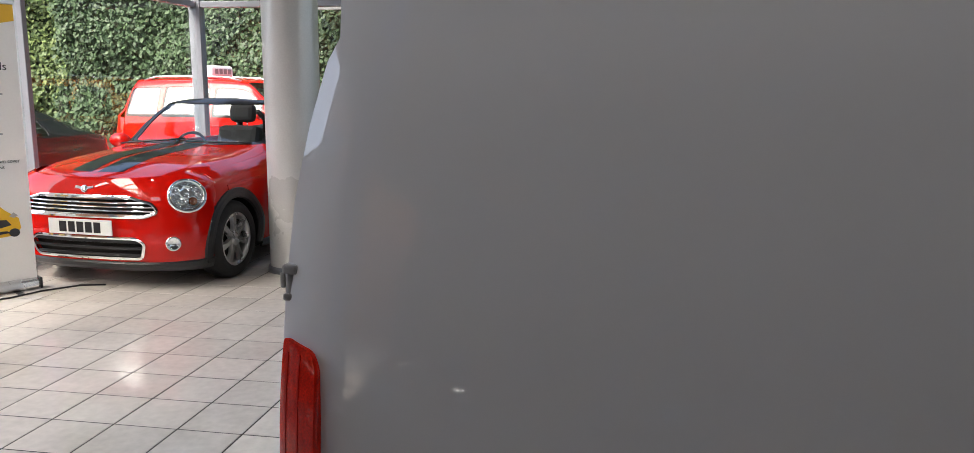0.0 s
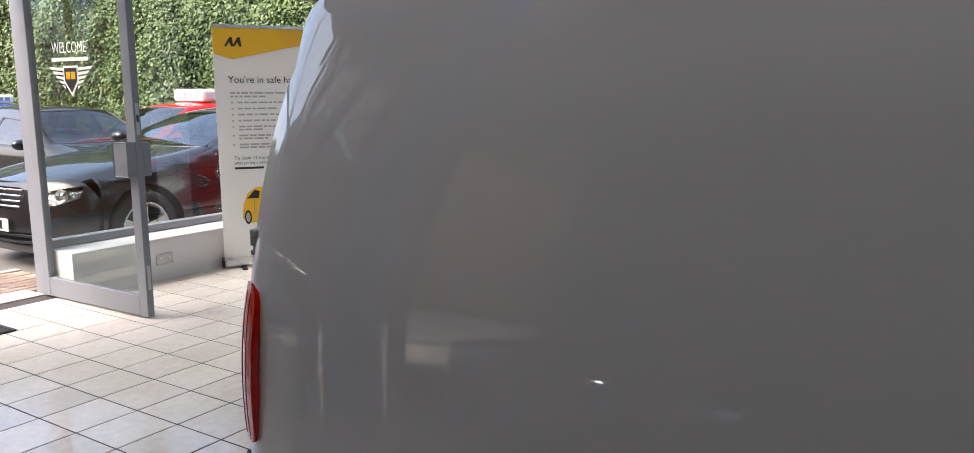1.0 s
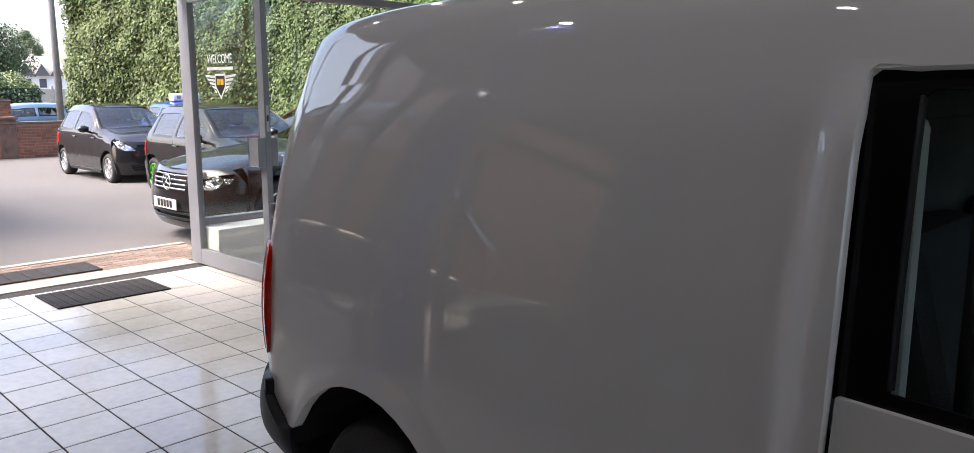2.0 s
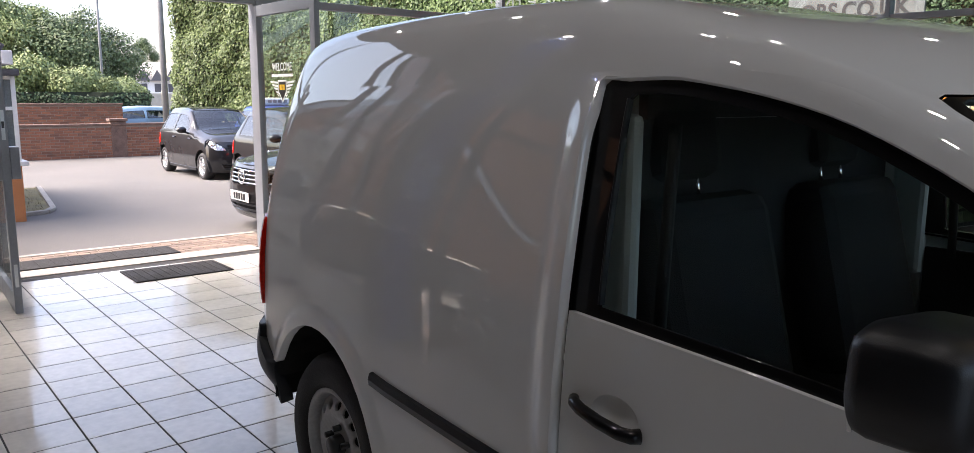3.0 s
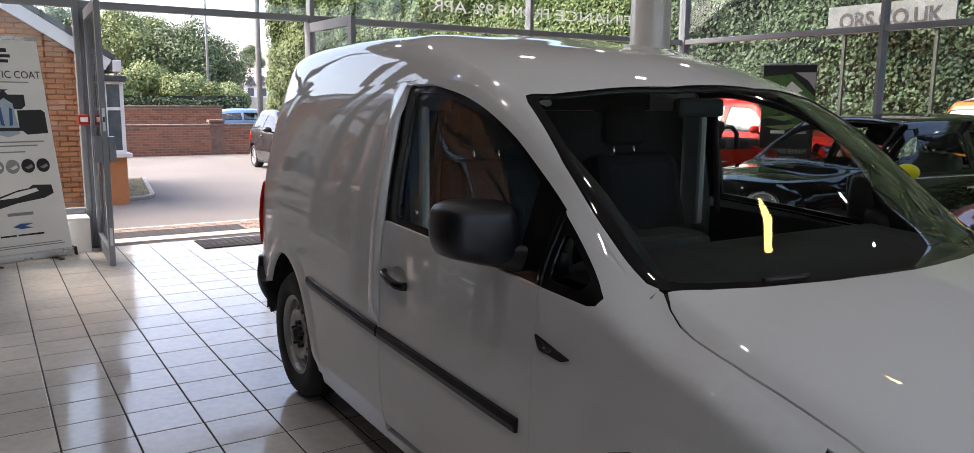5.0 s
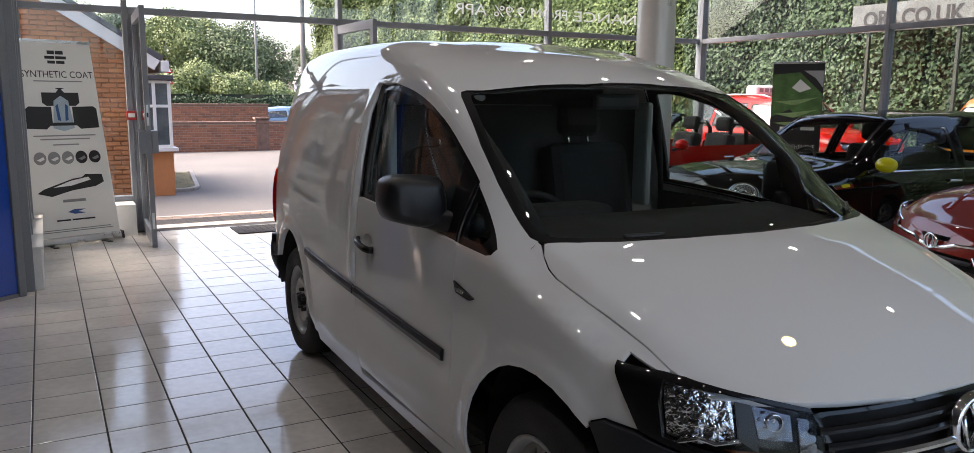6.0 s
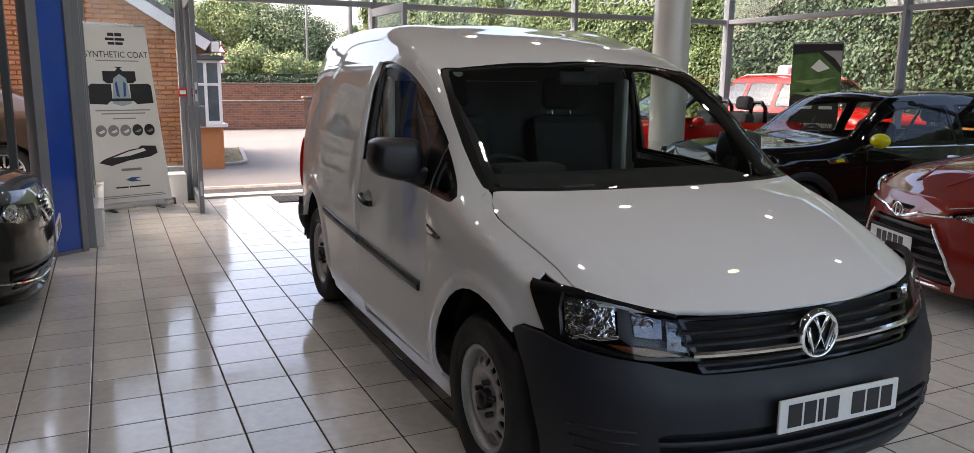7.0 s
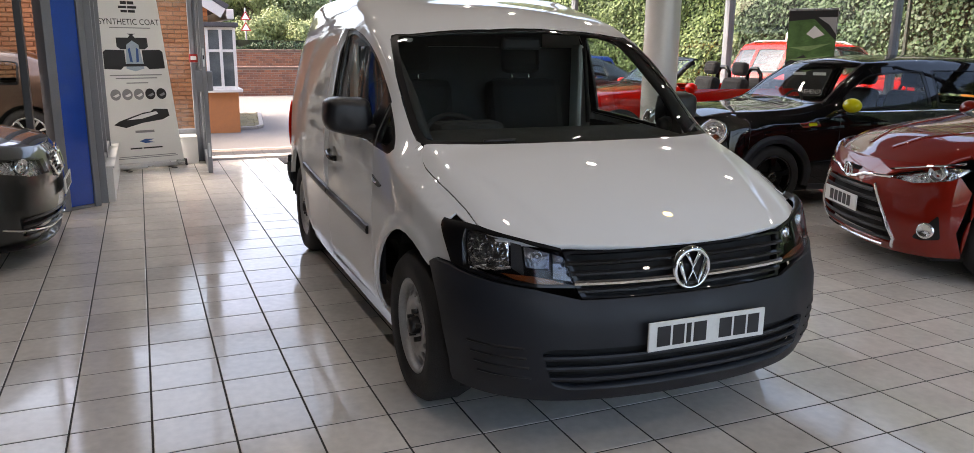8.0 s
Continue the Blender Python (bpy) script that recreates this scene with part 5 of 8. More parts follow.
    roof = [(-0.625, 0), (-0.620, 0.40), (-0.612, 0.55), (-0.602, 0.63)] + [(x, ye(x) + 0.007) for x in np.linspace(-0.590, 2.46, 50)] + [(2.497, 0.779)] + [(x - 0.004, y + 0.004) for x, y in ws[13::-1]]
    roof[-1] = (roof[-1][0], 0)
    panel("roof", mirrored(clear_dups(roof)), [], top, W, v, "white roof and windscreen pillars", 0.035, 0.0)
    panel("bonnet", mirrored(hood), [], pressed_top, W, v, "white bonnet", 0.022, 0.025)
    for s in (-1, 1):
        cap = [(2.500, 0.755), (2.516, 0.753)] + [(x, y + 0.004) for x, y in shut[1:]]
        panel("wing_cap", clear_dups([(x, s * y) for x, y in cap + [(x, max(ye(x) + 0.008, float(pchip([c[0] for c in shut], [c[1] for c in shut], np.array([x]))[0]) + 0.009)) for x in np.linspace(3.09, 2.50, 24)]]), [], top, W, v, "white wing top", 0.03, 0.012)
    # wiper blades, parked low under the bonnet's edge
    for a, b in (((2.625, -0.36), (2.60, -0.50)), ((2.56, 0.60), (2.475, 0.695))):
        bm = bmesh.new()
        mid = [(a[0] + (b[0] - a[0]) * k, a[1] + (b[1] - a[1]) * k) for k in np.linspace(0, 1, 6)]
        tube(bm, [(x, y, float(S.h(np.array([x]), np.array([y]))[0]) + 0.010) for x, y in mid], 0.007, 6)
        part("wiper", bm, PL, v, "black wiper arm")
    # front
    lamp_h = [(S.around(y, z), z) for y, z in ((0.452, 0.650), (0.497, 0.786), (0.55, 0.800), (0.62, 0.818), (0.70, 0.839), (0.745, 0.853), (0.775, 0.858))] + [(S.around_x(x + 0.003, z), z) for x, z in ((2.995, 0.856), (3.003, 0.844), (3.022, 0.820), (3.065, 0.765), (3.103, 0.712))] + [(S.around(y, z), z) for y, z in ((0.775, 0.684), (0.70, 0.668), (0.60, 0.654))]
    bt = [(0, 0.603), (0.45, 0.607)] + [(S.around(y, z), z) for y, z in ((0.60, 0.646), (0.70, 0.661), (0.775, 0.678))] + [(S.around_x(x, z), z) for x, z in ((3.101, 0.702), (2.99, 0.699), (2.942, 0.675))]
    bo = [(S.around_x(2.69 + 0.418 * math.sqrt(1 - ((z - 0.33) / 0.426) ** 2), z), z) for z in (0.64, 0.58, 0.50, 0.42, 0.33)] + [(S.around_x(3.095, 0.28), 0.28), (S.around_x(3.10, 0.25), 0.25), (0.6, 0.228), (0, 0.222)]
    half = bt + bo
    bump = half + [(-u, z) for u, z in half[::-1] if u > 1e-6]
    low_g = rounded([(0.50, 0.278), (0.57, 0.30), (0.60, 0.428), (0.56, 0.440), (-0.56, 0.440), (-0.60, 0.428), (-0.57, 0.30), (-0.50, 0.278)], 0.02, 3)
    b = panel("front_bumper", clear_dups(bump), [low_g], F, M["bumper"], v, "dark grey plastic front bumper", 0.045, 0.03, False, 0.012)
    panel("lower_grille_back", [(u * 1.06, 0.36 + (z - 0.36) * 1.25) for u, z in low_g], [], F, M["dark"], b, "dark opening", 0.05, 0.0, False, -0.028)
    for z in (0.322, 0.362, 0.402):
        strip_on("lower_slat", [(-0.60, z), (-0.3, z), (0.3, z), (0.60, z)], F, M["bumper"], b, "", 0.020, 0.010)
    for s in (-1, 1):
        for k in range(4):
            strip_on("side_slot", [(s * (0.66 - 0.006 * k), 0.440 - 0.037 * k), (s * 0.76, 0.443 - 0.037 * k), (s * (0.87 - 0.01 * k), 0.447 - 0.037 * k)], F, M["plastic"], b, "", 0.012, 0.016)
    gr = [(0, 0.610), (0.445, 0.613), (0.46, 0.640), (0.505, 0.772), (0.48, 0.776), (0, 0.772)]
    gr = gr + [(-u, z) for u, z in gr[::-1] if u > 1e-6]
    g = new("grille")
    g.parent = v
    panel("grille_back", gr, [], F, M["dark"], g, "dark grille opening", 0.08, 0.0, False, -0.03)
    panel("grille_surround", clear_dups(gr), [[(u * 0.965, 0.686 + (z - 0.686) * 0.90) for u, z in gr]], F, BK, g, "gloss black surround", 0.04, 0.03, False, 0.002)
    for z, e in ((0.640, 0.46), (0.700, 0.485), (0.735, 0.50)):
        strip_on("grille_slat", [(-e, z), (-0.2, z), (0.2, z), (e, z)], F, BK, g, "black slat", 0.020, 0.010)
    for s in (-1, 1):
        strip_on("chrome_strip", [(s * 0.07, 0.664), (s * 0.3, 0.666), (s * 0.472, 0.668)], F, M["mirror_bowl"], g, "thin chrome strip", 0.021, 0.018)
    bx = float(F(np.array([0.0]), np.array([0.69]))[0, 0])
    bd = new("badge")
    bd.parent, bd.location = v, (bx + 0.012, 0, 0.692)
    bm = bmesh.new()
    lathe(bm, [(0.0, 0.0), (0.069, 0.0), (0.071, 0.004)], 32, pose(0, 0, 0, 0, 0, -90))
    part("badge_disc", bm, BK, bd, "dark round badge")
    bm = bmesh.new()
    lathe(bm, [(0.066, 0.0), (0.068, 0.012), (0.078, 0.012), (0.084, 0.004), (0.084, -0.012)], 36, pose(0, 0, 0, 0, 0, -90))
    part("badge_ring", bm, M["chrome"], bd, "chrome ring", True)
    for pts in ([(-0.028, 0.060), (0, 0.006), (0.028, 0.060)], [(-0.057, 0.034), (-0.028, -0.057), (0.0, -0.004), (0.028, -0.057), (0.057, 0.034)]):
        bm = bmesh.new()
        tube(bm, [(0.008, y, z) for y, z in pts], 0.0085, 6)
        part("badge_stroke", bm, M["chrome"], bd, "chrome stroke")
    number_plate(v, pose(3.512, 0.028, 0.477, 90, 0, 90), [(-0.225, -0.168), (-0.158, -0.108), (-0.098, -0.078), (-0.066, -0.010), (0.048, 0.105), (0.115, 0.170), (0.180, 0.232)])
    for s in (-1, 1):
        o = [(s * u, z) for u, z in lamp_h]
        L = new("headlamp")
        L.parent = v
        panel("lamp_case", o, [], F, BK, L, "dark lamp interior", 0.05, 0.0, False, -0.055)
        inn = [(s * u, z) for u, z in [(0.464, 0.662), (0.505, 0.776), (0.56, 0.788), (0.64, 0.806), (0.72, 0.824), (0.82, 0.838), (0.885, 0.842), (0.898, 0.79), (0.892, 0.712), (0.78, 0.688), (0.68, 0.672), (0.58, 0.662)]]
        panel("lamp_border", o, [inn], F, BK, L, "gloss black lamp border", 0.03, 0.03, False, 0.004)
        panel("lamp_glass", [(u * 0.997, z) for u, z in inn], [], F, M["lens"], L, "clear lamp lens", 0.03, 0.0, False, 0.003)
        for q, deep in (([(0.708, 0.728), (0.703, 0.812), (0.80, 0.832), (0.884, 0.838), (0.890, 0.79), (0.886, 0.715), (0.80, 0.703)], 0.020),
                        ([(0.556, 0.714), (0.550, 0.774), (0.648, 0.800), (0.645, 0.724)], 0.026),
                        ([(0.470, 0.672), (0.500, 0.760), (0.538, 0.768), (0.545, 0.684)], 0.016)):
            lit = deep == 0.020
            panel("reflector_panel", [(s * a_, z_) for a_, z_ in q], [], F, M["lamp_silver"] if lit else M["lamp_smoke"], L, "bright ribbed reflector" if lit else "smoky grey reflector", 0.02, 0.012, False, -deep)
        for u, z, r in ((0.792, 0.772, 0.026), (0.602, 0.752, 0.020)):
            p = F(np.array([s * u]), np.array([z]))[0]
            bm = bmesh.new()
            lathe(bm, [(0.0, -0.004), (r * 0.3, -0.006), (r * 0.35, -0.016), (r * 0.6, -0.020), (r * 0.92, -0.004), (r, 0.004), (r, -0.02)], 24, Matrix.Translation(p) @ pose(-0.020, -s * 0.010, 0, 0, 0, 90 + s * 38 * (u / 0.74)) @ pose(0, 0, 0, 180))
            part("reflector", bm, M["chrome"], L, "bright reflector bowl", True)
        strip_on("lamp_shelf", [(s * a_, c_) for a_, c_ in [(0.70, 0.722), (0.76, 0.712), (0.80, 0.722), (0.86, 0.706)]], F, M["chrome"], L, "bright curved lamp shelf", 0.010, -0.006 if s < 0 else 0.006)
        panel("lamp_wall", [(s * u, z) for u, z in [(0.652, 0.69), (0.655, 0.80), (0.695, 0.808), (0.700, 0.72)]], [], F, M["plastic"], L, "dark lamp divider", 0.02, 0.008, False, -0.014)
        panel("indicator_lens", [(s * u, z) for u, z in [(0.50, 0.664), (0.60, 0.664), (0.69, 0.680), (0.74, 0.700), (0.62, 0.692), (0.55, 0.680)]], [], F, M["amber"], L, "amber indicator", 0.02, 0.004, False, -0.006)
    # rear doors, plain
    B = S.plan(False)
    panel("tailgate", [(-0.86, 0.58), (0.86, 0.58), (0.84, 1.2), (0.76, 1.55), (0.5, 1.69), (-0.5, 1.69), (-0.76, 1.55), (-0.84, 1.2)], [], B, W, v, "white rear door pair", 0.06, 0.02, True)
    rf = [(0.97, 0.58), (0.96, 1.0), (0.94, 1.25), (0.90, 1.45), (0.84, 1.58), (0.70, 1.69), (0.45, 1.742)]
    panel("rear_frame", rf + [(-u, z) for u, z in rf[::-1]], [], B, W, v, "white body frame round the rear doors", 0.06, 0.0, True, -0.008)
    panel("rear_bumper", rounded([(-0.89, 0.49), (0.89, 0.49), (0.90, 0.635), (-0.90, 0.635)], 0.02, 3), [], B, M["bumper"], v, "dark grey rear bumper", 0.06, 0.05, True, 0.024)
    for z in (1.15,):
        hg = new("door_hinge")
        hg.parent = v
        boxed("leaf", (-0.672, -0.758, z - 0.010, -0.662, -0.742, z + 0.016), M["hinge"], hg, "grey hinge leaf", 0.003)
        for za_, zb_ in ((-0.030, -0.017), (0.014, 0.030)):
            boxed("knuckle", (-0.666, -0.764, z + za_, -0.640, -0.738, z + zb_), M["hinge"], hg, "grey hinge knuckle", 0.004)
        bm = bmesh.new()
        tube(bm, [(-0.655, -0.752, z - 0.028), (-0.655, -0.752, z + 0.028)], 0.009, 12)
        part("pin", bm, M["steelrim"], hg, "dark hinge pin", True)
    # cabin
    boxed("underbody", (-0.36, -0.66, 0.19, 2.95, 0.66, 0.23), M["dark"], v, "dark underside")
    boxed("load_floor", (-0.62, -0.49, 0.231, 2.25, 0.49, 0.30), M["dark"], v, "dark floor")
    boxed("bulkhead", (1.05, -0.74, 0.30, 1.08, 0.74, 1.48), M["cabin"], v, "dark bulkhead")
    boxed("bulkhead_top", (1.05, -0.52, 1.482, 1.08, 0.52, 1.66), M["cabin"], v, "dark bulkhead")
    boxed("headlining", (1.08, -0.50, 1.62, 1.50, 0.50, 1.635), M["cabin"], v, "dark headlining")
    boxed("engine_cover", (2.45, -0.60, 0.30, 3.20, 0.60, 0.72), M["dark"], v, "dark engine bay", 0.03)
    dash = new("dashboard")
    dash.parent = v
    bm = bmesh.new()
    prof = [(2.02, 0.60), (1.97, 0.84), (1.985, 0.99), (2.05, 1.065), (2.18, 1.095), (2.36, 1.085), (2.48, 1.06), (2.56, 1.02), (2.60, 0.60)]
    ra = [[bm.verts.new((x, y, z - (0.05 if abs(y) > 0.7 else 0))) for x, z in prof] for y in np.linspace(-0.78, 0.78, 9)]
    for a, c in zip(ra, ra[1:]):
        for i in range(len(prof) - 1):
            bm.faces.new((a[i], a[i + 1], c[i + 1], c[i]))
    bmesh.ops.recalc_face_normals(bm, faces=bm.faces)
    part("dash_top", bm, M["cabin"], dash, "black dashboard", True)
    boxed("binnacle", (1.99, -0.55, 1.03, 2.17, -0.20, 1.125), M["cabin"], dash, "instrument hood", 0.035)
    bm = bmesh.new()
    tube(bm, [(0.185 * math.cos(a), 0, 0.185 * math.sin(a)) for a in np.linspace(0, 2 * math.pi, 33)], 0.015, 8, caps=False)
    sw = part("steering_wheel", bm, M["cabin"], v, "black steering wheel", True)
    sw.matrix_basis = pose(1.90, -0.37, 0.97, 0, 0, 90) @ pose(0, 0, 0, -28)
    boxed("spoke_bar", (-0.17, -0.015, -0.03, 0.17, 0.02, 0.03), M["cabin"], sw, "", 0.01)
    seat(v, 1.50, -0.37, 0.5, 0.70)
    seat(v, 1.50, 0.37, 0.5, 0.70)
    for s in (-1, 1):
        boxed("pillar_trim", (1.12, s * 0.725 - 0.02, 0.95, 1.235, s * 0.725 + 0.02, 1.50), M["trim_light"], v, "pale grey pillar trim", 0.018)
        bm = bmesh.new()
        tube(bm, [(1.31, s * 0.70, 1.48), (1.315, s * 0.72, 1.3), (1.32, s * 0.74, 1.02)], 0.014, 6)
        part("seat_belt", bm, M["cabin"], v, "dark belt webbing")
        boxed("door_card", (1.20, s * 0.83 - 0.01, 0.35, 2.15, s * 0.83 + 0.01, 1.03), M["cabin"], v, "dark door lining", 0.004)
        bm = bmesh.new()
        tube(bm, [(1.68, s * 0.69, 1.555), (1.9, s * 0.695, 1.44), (2.2, s * 0.70, 1.255), (2.44, s * 0.705, 1.07)], 0.03, 8)
        part("pillar_lining", bm, M["cabin"], v, "dark pillar lining")
    boxed("rear_view_mirror", (1.86, -0.11, 1.47, 1.90, 0.11, 1.535), M["cabin"], v, "black interior mirror", 0.015)
    bm = bmesh.new()
    lathe(bm, [(0.0, 0.0), (0.024, 0.0), (0.025, 0.002)], 20)
    st = part("sticker", bm, M["film_white"], v, "round pale sticker inside the windscreen")
    st.matrix_basis = pose(1.78, -0.585, 1.52, 0, 45, 0) @ pose(0, 0, 0, 90)
    return v, S


van, VAN_SHAPE = build_van()
# ---- other cars ----
def car_rows(hw, xt, xg, xr, xwt, xwb, xn, zdeck, zroof, zcowl, zhood, zbelt, wb):
    """Cross sections of a car from its main stations: tail, rear glass foot, roof end, windscreen top and foot, nose."""
    mid = (xwt + xr) / 2
    r = [
        (xt, hw * 0.84, zdeck - 0.22, hw * 0.66, zdeck - 0.08, hw * 0.58, zdeck - 0.05, zdeck - 0.03),
        (xt + 0.12, hw * 0.93, zdeck - 0.14, hw * 0.77, zdeck - 0.02, hw * 0.66, zdeck + 0.005, zdeck + 0.015),
        (xg, hw * 0.985, zbelt - 0.01, hw * 0.80, zdeck + 0.02, hw * 0.70, zdeck + 0.05, zdeck + 0.06),
        (xr, hw, zbelt, hw * 0.685, zroof - 0.115, hw * 0.585, zroof - 0.05, zroof - 0.025),
        (mid, hw, zbelt, hw * 0.70, zroof - 0.095, hw * 0.60, zroof - 0.035, zroof),
        (xwt, hw, zbelt - 0.01, hw * 0.71, zroof - 0.13, hw * 0.65, zroof - 0.08, zroof - 0.035),
        ((xwt + xwb) / 2, hw, zbelt - 0.015, hw * 0.775, (zroof + zcowl) / 2 - 0.04, hw * 0.72, (zroof + zcowl) / 2 - 0.01, (zroof + zcowl) / 2 + 0.03),
        (xwb, hw * 0.998, zbelt - 0.03, hw * 0.84, zcowl - 0.015, hw * 0.76, zcowl + 0.015, zcowl + 0.045),
        (xwb + 0.22, hw * 0.995, zcowl - 0.13, hw * 0.85, zcowl - 0.07, hw * 0.74, zcowl - 0.025, zcowl + 0.01)]
    xm = (xwb + 0.22 + xn) / 2 + 0.05
    if xm > xwb + 0.3:
        r.append((xm, hw * 0.985, (zcowl + zhood) / 2 - 0.13, hw * 0.83, (zcowl + zhood) / 2 - 0.06, hw * 0.70, (zcowl + zhood) / 2 - 0.015, (zcowl + zhood) / 2 + 0.03))
    r += [(xn - 0.16, hw * 0.93, zhood - 0.14, hw * 0.74, zhood - 0.06, hw * 0.58, zhood - 0.02, zhood + 0.012),
          (xn, hw * 0.82, zhood - 0.22, hw * 0.60, zhood - 0.12, hw * 0.46, zhood - 0.075, zhood - 0.045)]
    return sorted(r)


def round_lamp(L, F, s, u, z):
    """A round lamp in a chrome ring, leaning back on the wing."""
    at = lambda a, b: Vector(F(np.array([a]), np.array([b]))[0])
    c = at(u, z)
    h = (at(u + 0.05, z) - at(u - 0.05, z)).normalized()
    n = (h.cross(Vector((0, 0, 1))) + Vector((0, 0, 0.36))).normalized()
    up = n.cross(h) * -1
    if up.z < 0:
        up = -up
    m = Matrix((h, n, up)).transposed().to_4x4()
    m.translation = c + n * 0.016
    m = m @ Matrix.Diagonal((1.10, 1, 1.02, 1))
    bm = bmesh.new()
    lathe(bm, [(0.118, -0.09), (0.124, -0.01), (0.121, 0.016), (0.110, 0.022), (0.098, 0.012), (0.094, -0.004)], 40, m)
    part("lamp_ring", bm, M["chrome"], L, "chrome lamp ring", True)
    bm = bmesh.new()
    lathe(bm, [(0.0, -0.004), (0.05, -0.003), (0.096, 0.0)], 36, m)
    part("lamp_case", bm, M["lamp_silver"], L, "lamp interior")
    for du, dz, r in ((0.0, 0.028, 0.046), (0.034, -0.040, 0.026), (-0.036, -0.034, 0.024)):
        bm = bmesh.new()
        lathe(bm, [(0.0, 0.004), (r * 0.3, 0.003), (r * 0.55, -0.002), (r * 0.9, 0.010), (r, 0.012), (r * 1.06, -0.003)], 22, m @ pose(du, 0, dz))
        part("reflector", bm, M["amber"] if r == 0.026 else M["chrome"], L, "bright reflector bowl" if r != 0.026 else "amber indicator bulb", True)
    bm = bmesh.new()
    lathe(bm, [(0.0, 0.036), (0.04, 0.033), (0.075, 0.025), (0.102, 0.014)], 36, m)
    part("lamp_glass", bm, M["lens"], L, "clear lamp lens", True)


def build_car(name, label, where, body, hw=0.86, xt=-0.75, xg=-0.45, xr=-0.1, xwt=1.35, xwb=2.05, xn=3.2, zdeck=1.0, zroof=1.48, zcowl=0.98, zhood=0.80, zbelt=0.92,
              wb=2.5, R=0.30, ar=0.36, bays=((-0.05, 0.75), (0.83, 1.85)), doors=(0.8, 1.88), rim="seven", rim_mat=None, roof_mat=None, glass_mat=None, open_top=False,
              lamps=None, grille=None, lower=None, tail_lamp=None, plate=True, clad=False, mirror_mat=None, group="parked cars", category="car", power=2.5, fog=None,
              sign=False, rails=False, seats=True, slats=5, chrome_grille=False, plate_z=0.45, simple=False, stripes=False, shoulder=True, mirror_dx=0.22, mirrors=(-1, 1)):
    v = thing(name, where, label, category, group)
    rim_mat, roof_mat, glass_mat, mirror_mat = rim_mat or M["alloy"], roof_mat or body, glass_mat or M["carglass"], mirror_mat or body
    S = Shape(car_rows(hw, xt, xg, xr, xwt, xwb, xn, zdeck, zroof, zcowl, zhood, zbelt, wb),
              [(0.14, xn - 0.10), (0.24, xn - 0.03), (0.38, xn), (0.52, xn - 0.005), (zhood - 0.12, xn - 0.035), (zhood - 0.03, xn - 0.08), (zhood + 0.08, xn - 0.17)],
              [(0.2, xt + 0.08), (0.45, xt), (0.7, xt + 0.01), (zdeck, xt + 0.05)], xn - 0.46, xt + 0.36, power, 0.20, 2.8, 0.03)
    BK, st = M["gloss_black"], 0.07 if simple else 0.05
    ze, ye = (lambda x: S.edge(3, x)), (lambda x: S.edge(2, x))
    zs = 0.22
    fa, fb = arch(wb, R + 0.01, ar, zs, 14 if simple else 20), arch(0.0, R + 0.01, ar, zs, 14 if simple else 20)
    xf = xn - 0.44
    for s in (-1, 1):
        fn, fl = S.side(s), s > 0
        sg_ = -1 if fl else 1
        rear, front = xt + 0.34, min(xf, wb + ar + 0.02)
        low = [(rear, zs + 0.05)] + fb[::-1] + fa[::-1]
        zc_ = zcowl
        top_l = [(x, ze(x)) for x in np.linspace(xf - 0.02, rear, 40)]
        if open_top:
            top_l = [(x, min(ze(x), zbelt + 0.045 if xg + 0.15 < x < xwb - 0.12 else ze(x))) for x in np.linspace(xf - 0.02, rear, 50)]
        wins = []
        if not open_top:
            for a, b in bays:
                t = [(x, max(ze(x) - 0.05, zbelt + 0.06)) for x in np.linspace(a, b, 12)]
                wins.append(rounded(t + [(b + 0.02, zbelt + 0.015), (a - 0.0, zbelt + 0.02)], 0.035, 3))
        front_edge = [(xf, zs + 0.06)] if fa[0][0] < xf else []
        panel("side_panel", clear_dups(low + front_edge + top_l), wins, fn, body, v, "painted car side", st, 0.02, fl)
        for wpoly in wins:
            cx, cz = np.mean([p[0] for p in wpoly]), np.mean([p[1] for p in wpoly])
            hp = [(cx + (x - cx) * 0.93, cz + (z - cz) * 0.88) for x, z in wpoly]
            panel("window_frame", wpoly, [hp], fn, BK, v, "black window surround", 0.05, 0.015, fl, -0.003)
            panel("window_pane", hp, [], fn, glass_mat, v, "side window", 0.08, 0.0, fl, -0.008)
        for x in doors:
            strip_on("door_seam", [(x, zs + 0.08), (x + 0.02, 0.6), (x, zbelt - 0.01)], fn, M["dark"], v, "door shut line", 0.007, 0.0012 * sg_)
        if shoulder and not simple:
            strip_on("waist_line", [(rear + 0.1, zbelt - 0.13), ((rear + xf) / 2, zbelt - 0.12), (xf - 0.15, zbelt - 0.19)], fn, body, v, "pressed waist line", 0.05, 0.006 * sg_)
        for x in (doors[1:] if len(doors) > 2 else doors[:1]):
            strip_on("door_handle", [(x + 0.05, zbelt - 0.10), (x + 0.2, zbelt - 0.10)], fn, M["chrome"] if not simple else body, v, "door handle", 0.025, 0.03 * sg_)
        strip_on("sill_trim", [(ar + 0.03, 0.20), (wb - ar - 0.03, 0.20)], fn, M["plastic"], v, "dark sill", 0.07, 0.012 * sg_)
        if clad:
            for A in (fa, fb):
                strip_on("arch_trim", [(x * 1.0, z) for x, z in A], fn, M["plastic"], v, "black wheel arch trim", 0.085, 0.014 * sg_)
